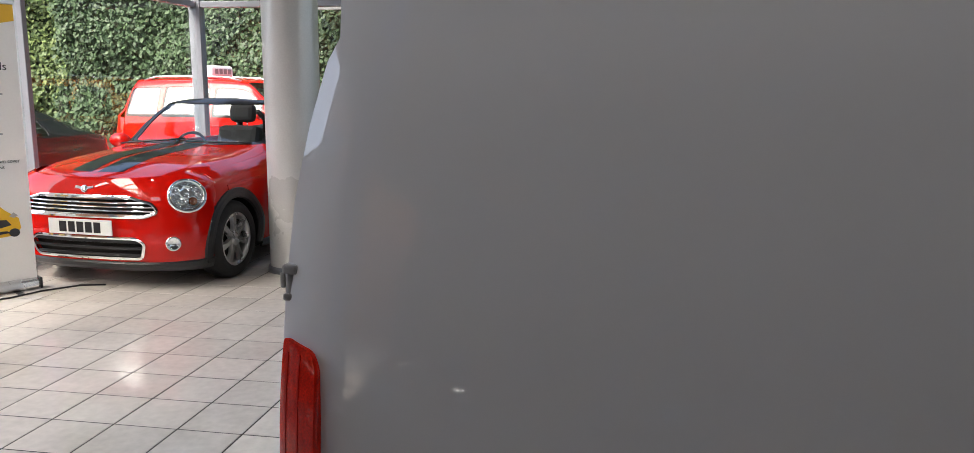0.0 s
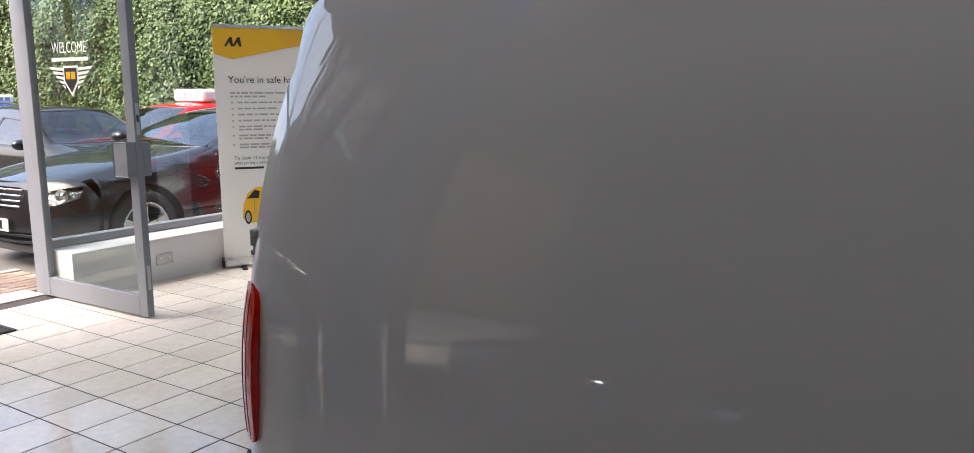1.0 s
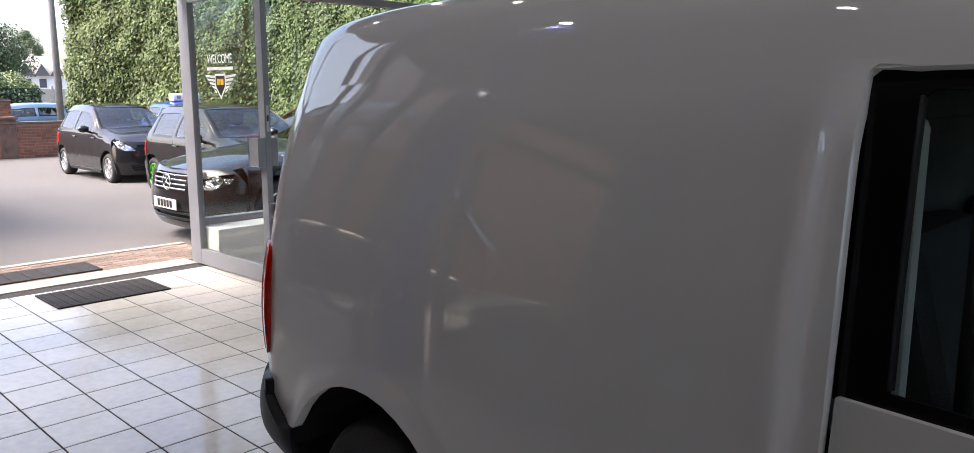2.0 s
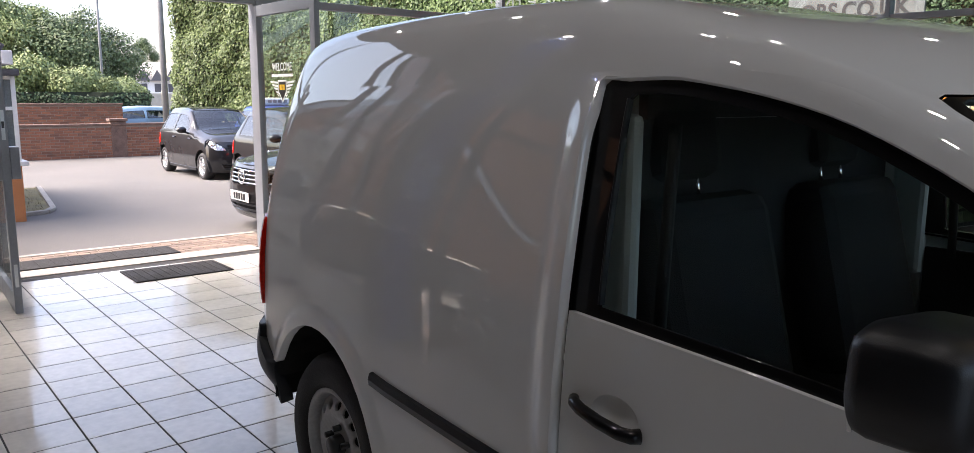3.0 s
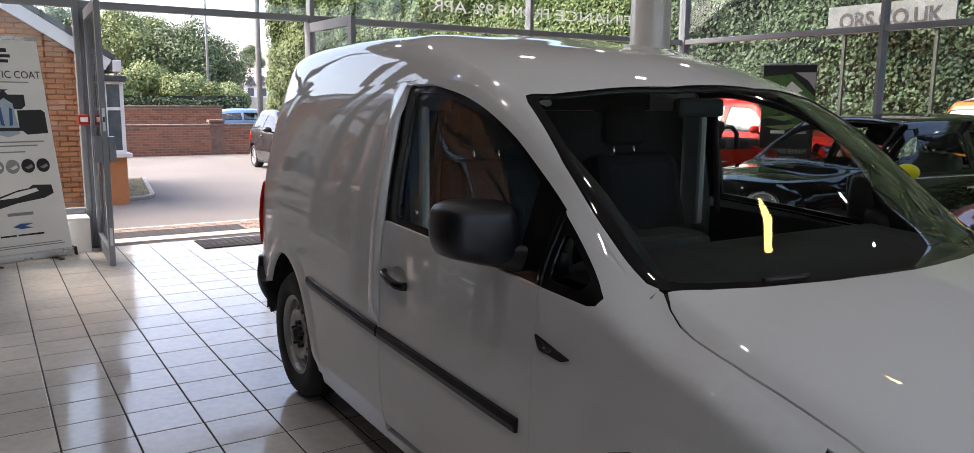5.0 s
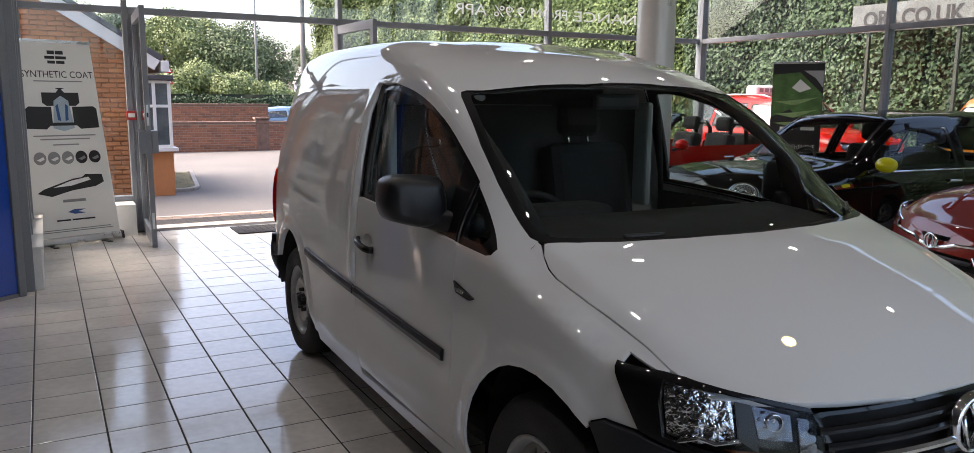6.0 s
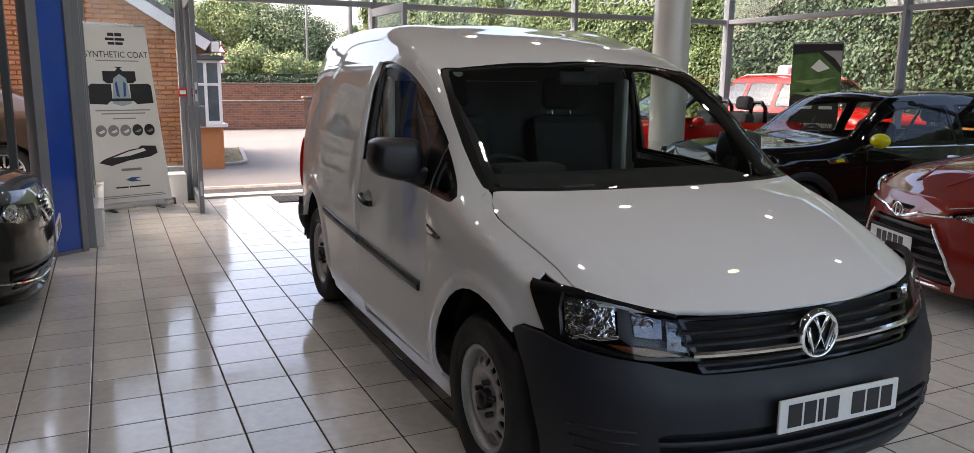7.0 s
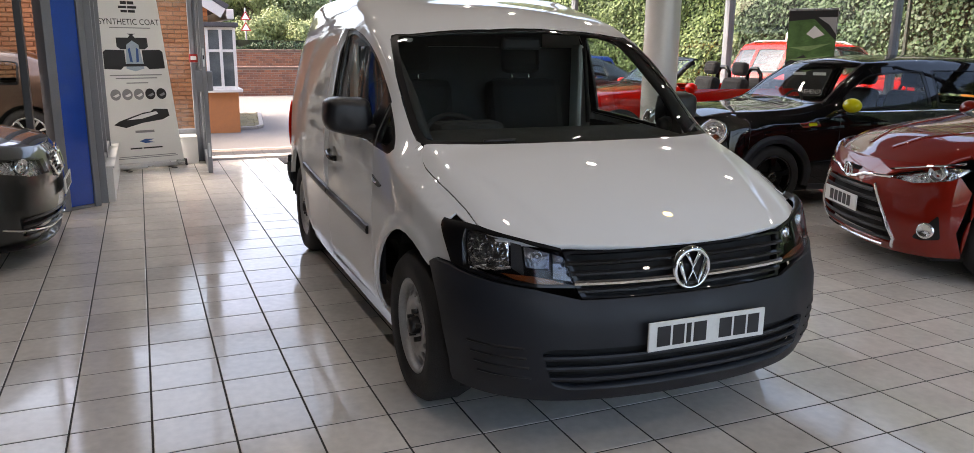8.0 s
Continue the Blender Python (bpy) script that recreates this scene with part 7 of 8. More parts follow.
bmw, BS = build_car("saloon_car", "dark grey saloon with chrome edged front intakes", pose(-0.45, -4.03, 0, 0, 0, 90), GREY, group="showroom cars", hw=0.905, xt=-0.95, xg=-0.55, xr=0.15, xwt=1.15, xwb=2.02, xn=3.60,
          zdeck=1.05, zroof=1.43, zcowl=1.0, zhood=0.80, zbelt=0.94, wb=2.81, R=0.325, ar=0.375, bays=((0.05, 0.85), (0.93, 1.72)), doors=(0.0, 0.9, 1.8), power=2.3, plate_z=0.47,
          lamps=[(0.40, 0.60), (0.42, 0.70), (0.70, 0.735), (0.98, 0.75), (0.90, 0.66), (0.66, 0.61)],
          grille=[(0.34, 0.56), (0.33, 0.70), (-0.33, 0.70), (-0.34, 0.56)], lower=[(0.78, 0.22), (0.82, 0.36), (0.4, 0.34), (-0.4, 0.34), (-0.82, 0.36), (-0.78, 0.22)])
BF = BS.plan(True)
for s in (-1, 1):
    k = rounded([(s * 0.04, 0.565), (s * 0.03, 0.715), (s * 0.30, 0.72), (s * 0.33, 0.66), (s * 0.26, 0.56)], 0.04, 3)
    strip_on("kidney_ring", [tuple(q) for q in resample(k, 0.05)] + [k[0]], BF, M["chrome"], bmw, "chrome kidney grille ring", 0.022, 0.016)
    strip_on("lip_trim", [(s * 0.10, 0.235), (s * 0.45, 0.23), (s * 0.80, 0.27), (s * 0.93, 0.30)], BF, M["chrome"], bmw, "chrome lower trim", 0.014, 0.014)
strip_on("front_lip", [(-0.95, 0.175), (-0.5, 0.155), (0, 0.15), (0.5, 0.155), (0.95, 0.175)], BF, M["gloss_black"], bmw, "glossy black front lip", 0.035, 0.045)

OUT = glass("outdoor_car_glass", (0.55, 0.61, 0.62), 2.3)
merc, MS = build_car("saloon_car", "black coupe saloon with silver grille parked outside", pose(-6.17, 7.26, yard(-6.2), 0, 0, -90), SHINY, glass_mat=OUT, hw=0.93, xt=-1.1, xg=-0.75, xr=0.15, xwt=1.20, xwb=2.05, xn=3.71,
          zdeck=1.0, zroof=1.40, zcowl=1.0, zhood=0.80, zbelt=0.98, wb=2.85, R=0.335, ar=0.385, bays=((0.0, 0.85), (0.93, 1.75)), doors=(0.0, 0.9, 1.85), rim="five", power=2.3, plate_z=0.42,
          grille=[(0.34, 0.55), (0.42, 0.70), (0.32, 0.74), (-0.32, 0.74), (-0.42, 0.70), (-0.34, 0.55)], slats=4, lamps=[(0.52, 0.60), (0.56, 0.70), (0.80, 0.745), (0.96, 0.76), (0.92, 0.66), (0.72, 0.60)])
MF = MS.plan(True)
for z in (0.58, 0.625, 0.67, 0.715):
    strip_on("grille_bar", [(-0.36, z), (0, z), (0.36, z)], MF, M["chrome"], merc, "chrome grille bar", 0.018, 0.012)
p = MF(np.array([0.0]), np.array([0.645]))[0]
bm = bmesh.new()
tube(bm, [(p[0] + 0.02, 0.085 * math.cos(a), 0.645 + 0.085 * math.sin(a)) for a in np.linspace(0, 2 * math.pi, 29)], 0.008, 6, caps=False)
for k in range(3):
    a = math.pi / 2 + k * 2 * math.pi / 3
    tube(bm, [(p[0] + 0.02, 0, 0.645), (p[0] + 0.02, 0.083 * math.cos(a), 0.645 + 0.083 * math.sin(a))], 0.010, 6, 0.004)
part("badge_ring", bm, M["chrome"], merc, "chrome round badge", True)

SMALL = dict(glass_mat=OUT, hw=0.82, xt=-0.50, xg=-0.30, xr=-0.05, xwt=1.10, xwb=1.80, xn=2.95, zdeck=0.98, zroof=1.46, zcowl=0.98, zhood=0.80, zbelt=0.92, wb=2.34, R=0.28, ar=0.33, bays=((-0.05, 0.62), (0.70, 1.55)), doors=(0.0, 0.66, 1.62), power=2.3, simple=True)
build_car("hatchback_car", "small dark grey five door hatchback parked in the yard", pose(-15.75, 6.45, FZ), SHINY, **{**SMALL, "lamps": [(0.48, 0.62), (0.56, 0.72), (0.78, 0.82), (0.95, 0.86), (0.86, 0.70), (0.66, 0.62)]})
GREEN_RIM = paint("green_rim_paint", (0.10, 0.42, 0.03), 0.35)
build_car("hatchback_car", "black five door hatchback with green wheels in the yard", pose(-10.8, 6.22, yard(-10.8), 0, 0, 0), SHINY, rim_mat=GREEN_RIM, rim="ten", **{**SMALL, "wb": 2.49, "xn": 3.2, "xwb": 2.0, "xwt": 1.25, "hw": 0.85, "R": 0.30, "ar": 0.35, "bays": ((0.0, 0.72), (0.80, 1.72)), "doors": (0.0, 0.76, 1.8)})
SUV = dict(glass_mat=OUT, hw=0.90, xt=-0.75, xg=-0.55, xr=-0.35, xwt=1.45, xwb=2.05, xn=3.35, zdeck=1.10, zroof=1.66, zcowl=1.08, zhood=0.92, zbelt=1.04, wb=2.57, R=0.33, ar=0.385, bays=((-0.40, 0.10), (0.18, 0.92), (1.0, 1.78)), doors=(0.1, 0.95, 1.85), simple=True, rails=True)
build_car("suv_car", "red boxy suv with silver roof rails and roof sign", pose(-6.75, 12.15, GZ, 0, 0, 0), RED, sign=True, **SUV)
build_car("suv_car", "orange boxy suv with roof rails behind the glazing", pose(-1.50, 12.2, GZ, 0, 0, 0), ORANGE, **SUV)
build_car("hatchback_car", "bright red hatchback with white roof sign", pose(-9.05, 8.55, yard(-9.05), 0, 0, -92), RED, sign=True, **SMALL)
build_car("hatchback_car", "blue hatchback with white roof sign by the hedge", pose(-17.8, 9.0, FZ, 0, 0, 0), BLUE, sign=True, **SMALL)
build_car("hatchback_car", "blue hatchback parked by the hedge", pose(-12.6, 11.4, FZ, 0, 0, -88), BLUE, **SMALL)
build_car("hatchback_car", "pale blue hatchback on the road behind the wall", pose(-25.2, 8.5, FZ, 0, 0, -90), PALE, **{**SMALL, "xwb": 2.35, "xwt": 1.25, "zroof": 1.34})
build_car("saloon_car", "brown saloon parked outside the side glazing", pose(-6.7, -1.25, GZ, 0, 0, -90), BROWN, hw=0.9, xt=-1.05, xg=-0.65, xr=0.2, xwt=1.2, xwb=2.1, xn=3.65, zdeck=1.05, zroof=1.44, zcowl=1.0, zhood=0.8, zbelt=0.95, wb=2.8, R=0.33, ar=0.375,
          bays=((0.05, 0.85), (0.93, 1.75)), doors=(0.0, 0.9, 1.85), rim="ten", simple=True)
# ---- roll-up banners ----
def banner(name, left, right, label, height=2.02):
    d = Vector((right[0] - left[0], right[1] - left[1], 0))
    w = d.length
    m = pose(left[0], left[1], 0, 0, 0, math.degrees(math.atan2(d.y, d.x)))
    b = thing(name, m, label, "banner stand")
    bm = bmesh.new()
    box(bm, 0, -0.045, 0.012, w, 0.055, 0.085, 0.02)
    part("cassette", bm, M["alloy"], b, "silver base cassette")
    for x in (0.0, w):
        boxed("end_cap", (x - 0.008, -0.05, 0.008, x + 0.008, 0.06, 0.09), M["plastic"], b, "black end cap", 0.004)
    for x in (0.16, w - 0.16):
        o = boxed("foot", (x - 0.02, -0.15, 0.0, x + 0.02, 0.15, 0.010), M["plastic"], b, "dark swing out foot", 0.003)
    boxed("sheet", (0.012, -0.002, 0.08, w - 0.012, 0.002, height), M["print_white"], b, "white printed sheet")
    boxed("top_rail", (0.008, -0.009, height - 0.01, w - 0.008, 0.009, height + 0.018), M["alloy"], b, "silver top rail", 0.004)
    bm = bmesh.new()
    tube(bm, [(w / 2, 0.03, 0.08), (w / 2, 0.02, height)], 0.012, 8)
    part("pole", bm, M["alloy"], b, "back pole")
    return b, w, pose(0, -0.0035, 0, 90)


def splay(b, w, low, high, lean):
    """A stand whose sheet is wider at its foot and leans to one side."""
    for o in b.children:
        m = o.matrix_basis
        i = m.inverted()
        for v in o.data.vertices:
            p = m @ v.co
            k = min(1, max(0, p.z / 2.02))
            p.x = w / 2 + (p.x - w / 2) * (low + (high - low) * k) + lean * k
            v.co = i @ p


def words(total, seed):
    """Widths of a line of words that fill the length total."""
    rng = random.Random(seed)
    out = []
    while sum(out) + 0.014 * len(out) < total - 0.05:
        out.append(rng.choice((0.025, 0.04, 0.055, 0.075)))
    return out


def bars(b, m0, x0, z, widths, h, mt, gap=0.012):
    for wd in widths:
        flat_poly("print_line", rect_pts(x0, z, x0 + wd, z + h), m0, mt, b)
        x0 += wd + gap


b, w, m0 = banner("roll_up_banner", (-4.33, 4.47), (-3.87, 5.17), "white and yellow roll up banner with silver base")
k = w / 0.84
flat_poly("yellow_band", [(0.013, 2.008), (0.013, 1.80), (0.16, 1.755), (w - 0.014, 1.90), (w - 0.014, 2.008)], m0, M["ink_yellow"], b, "yellow printed band")
for x in (0.10, 0.165):
    flat_poly("logo_stroke", [(x, 1.86), (x + 0.02, 1.86), (x + 0.042, 1.895), (x + 0.058, 1.86), (x + 0.076, 1.86), (x + 0.066, 1.935), (x + 0.046, 1.935)], m0 @ pose(0, 0, 0.001), M["ink"], b, "black logo stroke")
writing("headline", "You're in safe hands", 0.078, m0 @ pose(w * 0.52, 1.565, 0), M["ink"], b, "bold dark headline")
bars(b, m0, 0.13, 1.475, words(0.50, 1), 0.014, M["ink_light"])
bars(b, m0, 0.13, 1.445, words(0.30, 2), 0.014, M["ink_light"])
for i, (z, ww) in enumerate(((1.395, 0.56), (1.345, 0.38), (1.295, 0.52), (1.245, 0.44), (1.195, 0.50), (1.170, 0.22), (1.12, 0.50), (1.095, 0.30), (1.045, 0.50), (1.02, 0.44))):
    bars(b, m0, 0.185, z, words(ww, i + 3), 0.014, M["ink_light"])
    if i not in (5, 7, 9):
        flat_poly("bullet", [(0.135, z - 0.004), (0.155, z + 0.006), (0.135, z + 0.016)], m0, M["ink_light"], b)
writing("small_print", "To claim 12 months free", 0.040, m0 @ pose(0.135, 0.925, 0), M["ink"], b, "bold dark words", align="LEFT")
writing("small_print", "breakdown cover", 0.040, m0 @ pose(0.535, 0.925, 0), M["ink"], b, "bold dark words", align="LEFT", squeeze=0.86)
writing("small_print", "when you buy a vehicle from this dealer visit", 0.036, m0 @ pose(0.135, 0.885, 0), M["ink"], b, "bold dark words", align="LEFT", squeeze=0.84)
bars(b, m0, 0.135, 0.843, [0.24], 0.018, M["ink"])
cx, cz, s_ = 0.46, 0.40, 1.0
flat_poly("picture_body", [(cx + x, cz + z) for x, z in [(-0.28, 0.02), (-0.27, 0.14), (-0.23, 0.24), (-0.16, 0.285), (0.02, 0.29), (0.12, 0.27), (0.20, 0.19), (0.28, 0.13), (0.29, 0.06), (0.25, 0.01), (0.0, -0.01), (-0.2, -0.02)]], m0, M["ink_yellow"], b, "printed yellow car shape")
flat_poly("picture_window", [(cx + x, cz + z) for x, z in [(-0.10, 0.20), (-0.07, 0.275), (0.08, 0.27), (0.165, 0.19), (0.02, 0.175)]], m0 @ pose(0, 0, 0.001), M["ink_grey"], b, "printed grey window")
flat_poly("picture_window", [(cx + x, cz + z) for x, z in [(-0.24, 0.19), (-0.17, 0.265), (-0.13, 0.25), (-0.14, 0.19)]], m0 @ pose(0, 0, 0.001), M["ink"], b, "printed dark window")
flat_poly("picture_grille", [(cx + x, cz + z) for x, z in [(0.03, 0.09), (0.05, 0.135), (0.20, 0.125), (0.23, 0.085), (0.16, 0.07)]], m0 @ pose(0, 0, 0.001), M["ink"], b, "printed dark grille")
for x, rx, rz in ((-0.235, 0.03, 0.06), (-0.085, 0.04, 0.075), (0.245, 0.035, 0.03)):
    flat_poly("picture_wheel", ring_pts(cx + x, cz + 0.03, rx, rz, 18), m0 @ pose(0, 0, 0.001), M["ink"], b, "printed dark wheel")

for x, rx, rz in ((-0.235, 0.018, 0.042), (-0.085, 0.026, 0.054)):
    flat_poly("picture_rim", ring_pts(cx + x, cz + 0.03, rx, rz, 14), m0 @ pose(0, 0, 0.002), M["ink_light"], b, "printed pale wheel rim")
for pts in ([(0.02, 0.15), (0.05, 0.185), (0.10, 0.165), (0.08, 0.145)], [(0.22, 0.15), (0.25, 0.175), (0.275, 0.15), (0.25, 0.135)]):
    flat_poly("picture_lamp", [(cx + x, cz + z) for x, z in pts], m0 @ pose(0, 0, 0.0015), M["ink_light"], b, "printed pale headlamp")
flat_poly("picture_intake", [(cx + x, cz + z) for x, z in [(-0.02, 0.03), (0.0, 0.05), (0.20, 0.045), (0.22, 0.03), (0.10, 0.02)]], m0 @ pose(0, 0, 0.001), M["ink"], b, "printed dark intake")
flat_poly("picture_door", [(cx + x, cz + z) for x, z in [(-0.185, 0.06), (-0.18, 0.185), (-0.174, 0.185), (-0.179, 0.06)]], m0 @ pose(0, 0, 0.001), M["ink_grey"], b, "printed door line")

b, w, m0 = banner("roll_up_banner", (-3.99, -0.20), (-4.25, 0.53), "white roll up banner with printed racing cars")
c = w / 2
for z, ww, h in ((1.90, 0.16, 0.035), (1.855, 0.22, 0.028), (1.81, 0.17, 0.028)):
    bars(b, m0, c - ww / 2, z, [ww * 0.45, ww * 0.5], h, M["ink"], 0.01)
writing("headline", "SYNTHETIC COAT", 0.094, m0 @ pose(c, 1.675, 0), M["ink"], b, "bold dark headline", squeeze=0.92)
bars(b, m0, c - 0.24, 1.635, [0.48], 0.010, M["ink_grey"])
fz = 1.28
for nm, pts, mt in (("picture_tyre", [(-0.34, -0.10), (-0.34, 0.09), (-0.31, 0.115), (-0.10, 0.11), (-0.10, -0.05), (-0.16, -0.11)], "ink"),
                    ("picture_tyre", [(0.34, -0.10), (0.34, 0.09), (0.31, 0.115), (0.10, 0.11), (0.10, -0.05), (0.16, -0.11)], "ink"),
                    ("picture_wing", [(-0.18, 0.15), (-0.18, 0.25), (0.18, 0.25), (0.18, 0.15), (0.14, 0.12), (-0.14, 0.12)], "ink"),
                    ("picture_aerial", [(-0.04, 0.25), (-0.015, 0.28), (-0.05, 0.295), (0.05, 0.295), (0.015, 0.28), (0.04, 0.25)], "ink"),
                    ("picture_body", [(-0.10, -0.10), (-0.07, 0.17), (0.0, 0.22), (0.07, 0.17), (0.10, -0.10), (0.0, -0.13)], "ink_pale"),
                    ("picture_stripe", [(-0.05, -0.02), (-0.06, 0.12), (-0.035, 0.14), (-0.02, -0.03)], "ink_blue"),
                    ("picture_stripe", [(0.05, -0.02), (0.06, 0.12), (0.035, 0.14), (0.02, -0.03)], "ink_blue"),
                    ("picture_floor", [(-0.18, -0.075), (0.18, -0.075), (0.14, -0.045), (-0.14, -0.045)], "ink")):
    flat_poly(nm, [(c + x, fz + z) for x, z in pts], m0 @ pose(0, 0, 0.0015 if nm in ("picture_body",) else (0.003 if "stripe" in nm or "floor" in nm else 0.0)), M[mt], b, "printed racing car shape")
for z, ww in ((1.10, 0.58), (1.065, 0.46), (1.01, 0.24)):
    bars(b, m0, c - ww / 2, z, [ww], 0.012, M["ink_grey"])
for i in range(5):
    flat_poly("picture_disc", ring_pts(c - 0.25 + 0.125 * i, 0.885, 0.056, 0.064, 20), m0, M["ink_grey"] if i < 3 else M["ink"], b, "printed round picture")
    flat_poly("picture_patch", [(c - 0.28 + 0.125 * i, 0.87), (c - 0.22 + 0.125 * i, 0.90), (c - 0.21 + 0.125 * i, 0.875), (c - 0.25 + 0.125 * i, 0.855)], m0 @ pose(0, 0, 0.001), M["film_white"] if i < 3 else M["ink_grey"], b)
flat_poly("picture_car", [(c + x, 0.60 + z) for x, z in [(-0.30, -0.06), (-0.24, -0.02), (-0.10, 0.03), (0.02, 0.07), (0.10, 0.08), (0.14, 0.11), (0.29, 0.10), (0.30, 0.02), (0.22, -0.02), (0.0, -0.05), (-0.18, -0.10)]], m0, M["ink"], b, "printed racing car shape")
flat_poly("picture_stripe", [(c + x, 0.60 + z) for x, z in [(-0.16, -0.01), (0.0, 0.05), (0.16, 0.08), (0.18, 0.05), (0.0, 0.0)]], m0 @ pose(0, 0, 0.001), M["film_white"], b, "printed pale flank")
bars(b, m0, c - 0.09, 0.435, [0.20], 0.028, M["ink_grey"])
flat_poly("logo_shape", [(c - 0.06, 0.335), (c + 0.0, 0.36), (c + 0.10, 0.355), (c + 0.03, 0.335), (c + 0.10, 0.315), (c + 0.0, 0.31)], m0, M["ink_blue"], b, "blue logo shape")
bars(b, m0, c - 0.16, 0.245, [0.12, 0.20], 0.016, M["ink"])
bars(b, m0, c - 0.28, 0.155, [0.58], 0.008, M["ink_grey"])
bars(b, m0, c - 0.30, 0.135, [0.62], 0.008, M["ink_grey"])
splay(b, w, 1.16, 0.90, -0.10)

b, w, m0 = banner("roll_up_banner", (-2.63, 8.45), (-2.07, 8.80), "black and green printed roll up banner", 2.0)
GREENINK, GREENLIGHT = mat("green_ink", (0.09, 0.20, 0.06), 0.4, vary=0.35, scale=9), mat("pale_green_ink", (0.28, 0.42, 0.18), 0.4, vary=0.3, scale=9)
flat_poly("print_field", rect_pts(0.013, 0.10, w - 0.013, 1.99), m0, M["ink"], b, "black printed field")
flat_poly("print_green", [(0.02, 1.30), (0.02, 1.85), (0.35, 1.88), (w - 0.02, 1.60), (w - 0.02, 1.28), (0.45, 1.22), (0.25, 1.40)], m0 @ pose(0, 0, 0.001), GREENINK, b, "green printed shape")
flat_poly("print_sky", [(0.40, 1.90), (w - 0.02, 1.90), (w - 0.02, 1.68), (0.55, 1.80)], m0 @ pose(0, 0, 0.002), M["ink_light"], b, "pale grey printed sky")
for z in (1.22, 1.34, 1.5):
    flat_poly("print_leaf", [(0.05, z), (0.30, z - 0.05), (w - 0.06, z + 0.06), (0.30, z + 0.02)], m0 @ pose(0, 0, 0.003), GREENLIGHT, b, "pale green printed leaf")
flat_poly("print_diamond", [(0.26, 1.68), (0.36, 1.79), (0.50, 1.67), (0.36, 1.62)], m0 @ pose(0, 0, 0.003), M["film_white"], b, "pale diamond shape")
for x in (0.14, 0.40):
    flat_poly("print_label", rect_pts(x, 1.13, x + 0.17, 1.17), m0 @ pose(0, 0, 0.003), M["film_white"], b)
writing("headline", "COMPREHENSIVE", 0.085, m0 @ pose(w / 2, 0.88, 0.001), M["film_white"], b, "white words", squeeze=0.78)
writing("headline", "WARRANTY", 0.05, m0 @ pose(w / 2, 0.81, 0.001), M["film_white"], b, "white words", squeeze=0.9)
flat_poly("print_pale", rect_pts(0.02, 0.30, w - 0.02, 0.74), m0 @ pose(0, 0, 0.001), M["film_white"], b, "pale lower print")

# thin black cable on the tiles by the banner foot
cb = thing("cable", pose(0, 0, 0), "thin black cable on the tiles by the banner", "cable")
bm = bmesh.new()
tube(bm, [(-4.0, 4.70, 0.006), (-3.86, 4.86, 0.006), (-3.78, 5.08, 0.006), (-3.62, 5.28, 0.006), (-3.45, 5.33, 0.006)], 0.006, 6)
part("cord", bm, M["plastic"], cb, smooth=True)
boxed("plug", (-4.04, 4.64, 0.0, -3.98, 4.72, 0.022), M["plastic"], cb, "black plug", 0.006)
# ---- pieces of walls and floor ----
def brick_mesh(l, h, d, name="brick"):
    bm = bmesh.new()
    c = 0.006
    vs = [bm.verts.new(p) for p in [(0, 0.02, 0), (l, 0.02, 0), (l, 0.02, h), (0, 0.02, h), (c, 0, c), (l - c, 0, c), (l - c, 0, h - c), (c, 0, h - c), (0, d, 0), (l, d, 0), (l, d, h), (0, d, h)]]
    for f in ((4, 5, 6, 7), (0, 1, 5, 4), (1, 2, 6, 5), (2, 3, 7, 6), (3, 0, 4, 7), (0, 8, 9, 1), (1, 9, 10, 2), (2, 10, 11, 3), (3, 11, 8, 0)):
        bm.faces.new([vs[i] for i in f])
    me = bpy.data.meshes.new(name)
    bm.to_mesh(me)
    bm.free()
    return me


for w, length, height, thick, material, keep, openings, top_line, bl, bh, joint in PARTS_LAST:
    rng = random.Random(len(w.name) + int(length * 10))
    whole = brick_mesh(bl, bh, 0.06)
    whole.materials.append(material)
    src = [tuple(v.co) for v in whole.vertices]
    polys = [tuple(p.vertices) for p in whole.polygons]
    V, F, count = [], [], 0
    rows = int(height / (bh + joint))
    for j in range(rows):
        z = j * (bh + joint)
        x = -(j % 2) * (bl + joint) / 2
        while x < length - 0.03:
            a, b = max(0, x), min(length, x + bl)
            cx, cz = (a + b) / 2, z + bh / 2
            x += bl + joint
            if b - a < 0.04 or any(p[0] < cx < p[2] and p[1] < cz < p[3] for p in openings) or (top_line and cz > top_line(cx) - 0.05):
                continue
            dy = -0.004 * rng.random()
            if b - a > bl - 0.01 and count < 300 and keep(cx):
                ob = new("brick", whole)
                ob.parent, ob.location = w, (a, dy, z)
                count += 1
            else:
                q = len(V)
                V += [(a + c[0] * (b - a) / bl, c[1] + dy, z + c[2]) for c in src]
                F += [tuple(i + q for i in p) for p in polys]
    tagged(raw("brickwork", V, F, material, w, "rest of the brickwork"), kind="stuff")

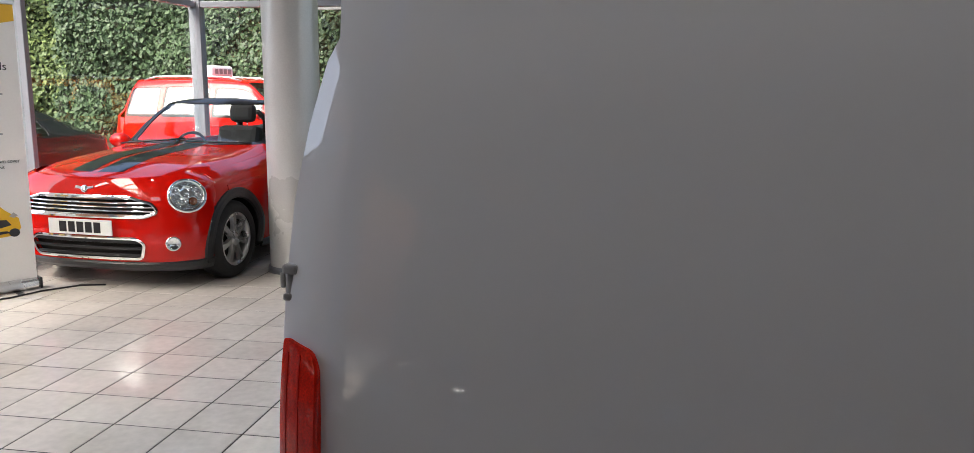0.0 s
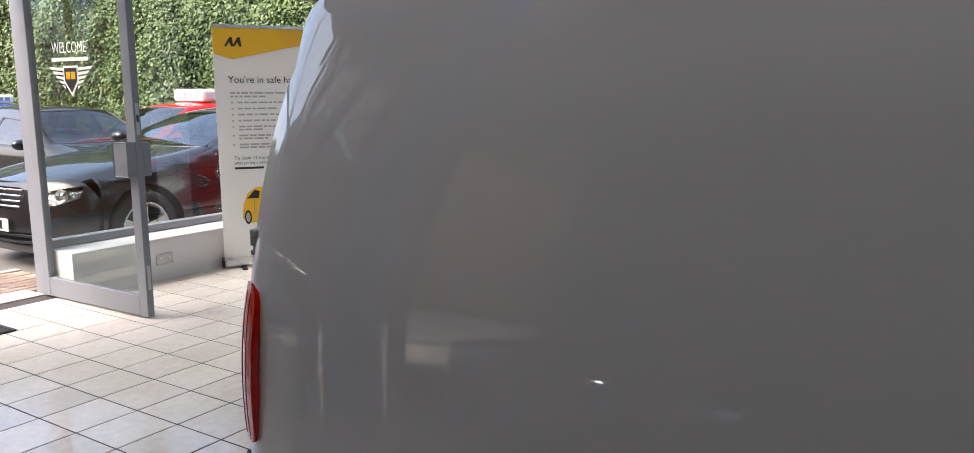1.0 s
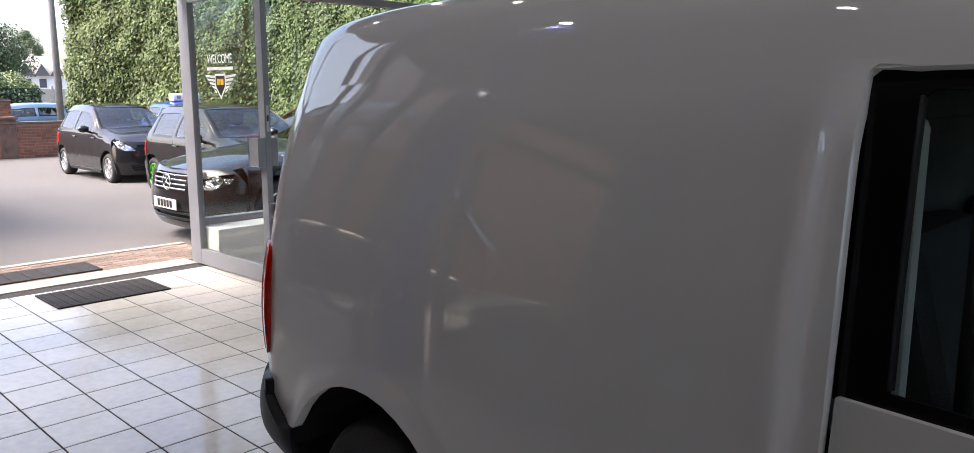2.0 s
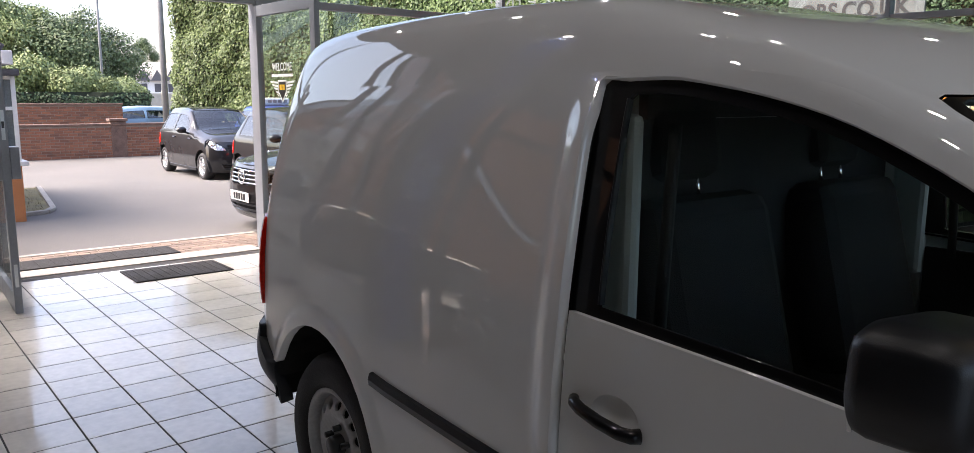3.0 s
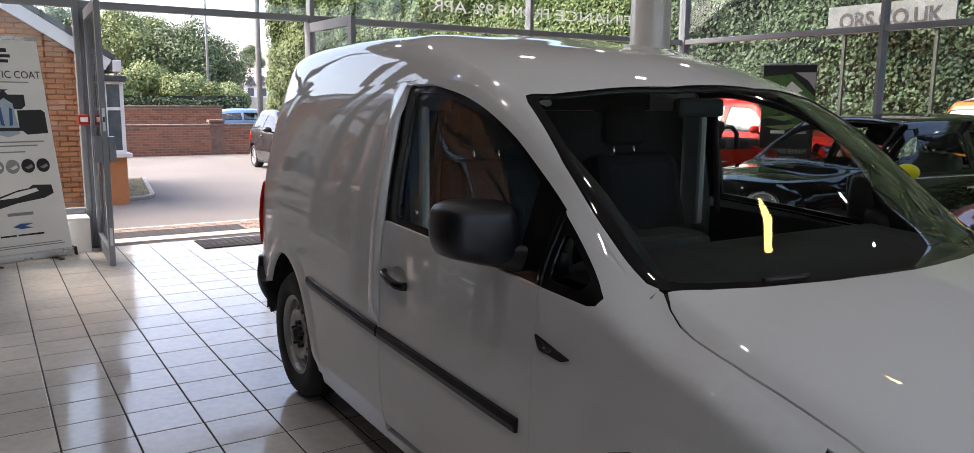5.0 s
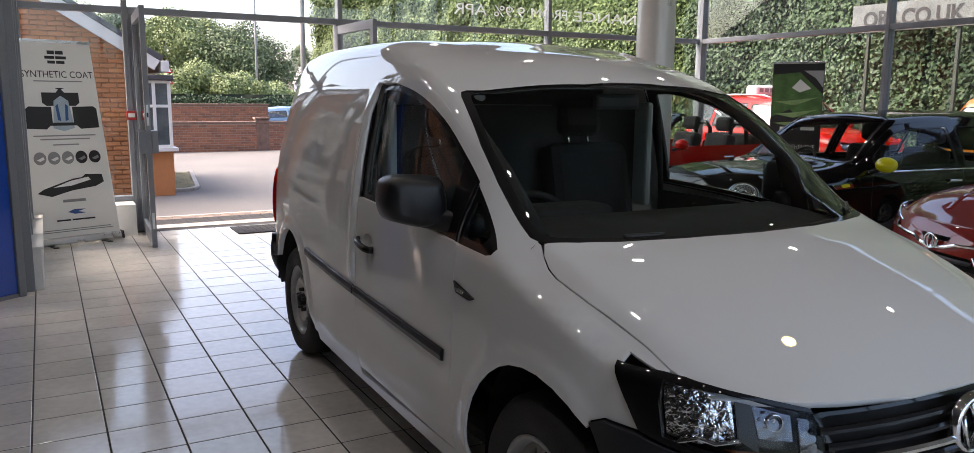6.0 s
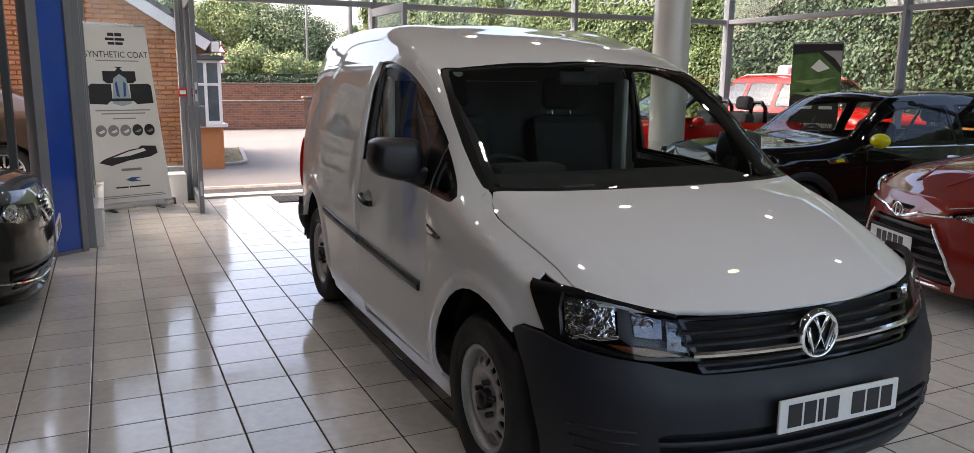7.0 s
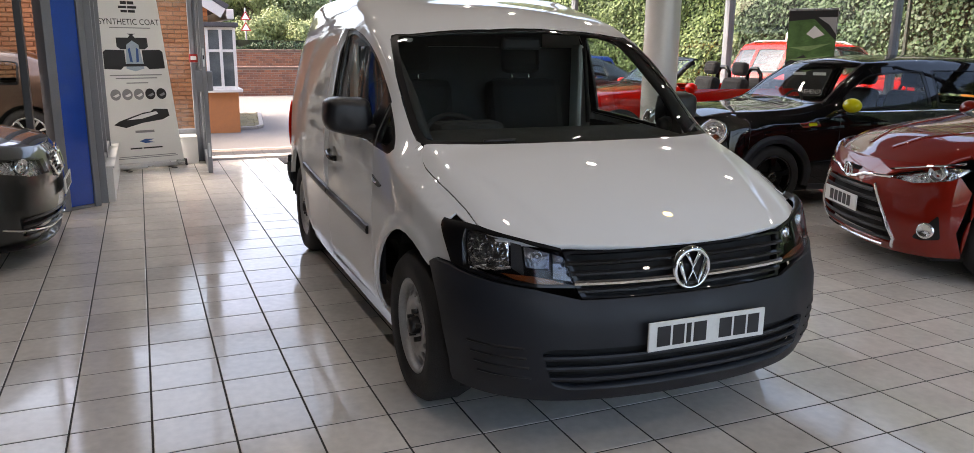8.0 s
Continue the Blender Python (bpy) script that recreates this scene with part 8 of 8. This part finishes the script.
# floor tiles: those that the walk passes nearest are single pieces
TX, TY, TS, TG = -1.265, 0.69, 0.30, 0.008
bm = bmesh.new()
a, b, c = TG / 2, TS - TG / 2, 0.0018
vs = [bm.verts.new(p) for p in [(a, a, -0.02), (b, a, -0.02), (b, b, -0.02), (a, b, -0.02), (a, a, -0.001), (b, a, -0.001), (b, b, -0.001), (a, b, -0.001),
                                (a + c, a + c, 0), (b - c, a + c, 0), (b - c, b - c, 0), (a + c, b - c, 0)]]
for f in ((8, 9, 10, 11), (4, 5, 9, 8), (5, 6, 10, 9), (6, 7, 11, 10), (7, 4, 8, 11), (0, 1, 5, 4), (1, 2, 6, 5), (2, 3, 7, 6), (3, 0, 4, 7)):
    bm.faces.new([vs[i] for i in f])
tile_me = bpy.data.meshes.new("tile")
bm.to_mesh(tile_me)
bm.free()
tile_me.materials.append(M["tile"])
src = [tuple(v.co) for v in tile_me.vertices]
polys = [tuple(p.vertices) for p in tile_me.polygons]
rng = random.Random(5)
V, F = [], []
for i in range(-11, 38):
    for j in range(-24, 28):
        x, y = TX + i * TS, TY + j * TS
        dz = -0.0008 * rng.random()
        if -11 <= i <= 16 and -3 <= j <= 0 or -11 <= i <= -1 and 1 <= j <= 13 or 14 <= i <= 19 and 1 <= j <= 5:
            ob = new("tile", tile_me)
            ob.parent, ob.location = floor, (x, y, dz)
        else:
            q = len(V)
            V += [(x + p[0], y + p[1], p[2] + dz) for p in src]
            F += [tuple(k + q for k in p) for p in polys]
tagged(raw("tiling", V, F, M["tile"], floor, "rest of the pale glossy tiles"), kind="stuff")

# block paving outside the door, herringbone rows
paving = thing("pavement", pose(0, 0, 0), "strip of red brown block paving outside the door", "pavement", kind="structure")
boxed("bed", (-5.93, -0.3, GZ - 0.02, WX - 0.24, 3.6, GZ + 0.001), M["mortar"], paving, "sand bed")
pm = brick_mesh(0.194, 0.094, 0.05, "paver")
pm.materials.append(M["paver"])
psrc = [tuple(v.co) for v in pm.vertices]
ppol = [tuple(p.vertices) for p in pm.polygons]
n = 0
for r in range(9):
    for k in range(19):
        x, y = -5.92 + r * 0.1, -0.3 + k * 0.2 + (r % 2) * 0.1
        ob = new("paver", pm)
        ob.parent = paving
        ob.matrix_basis = pose(x + 0.097, y, GZ + 0.006 + 0.003 * rng.random(), 0, 0, 90) @ pose(0, 0, 0, -90)
        n += 1
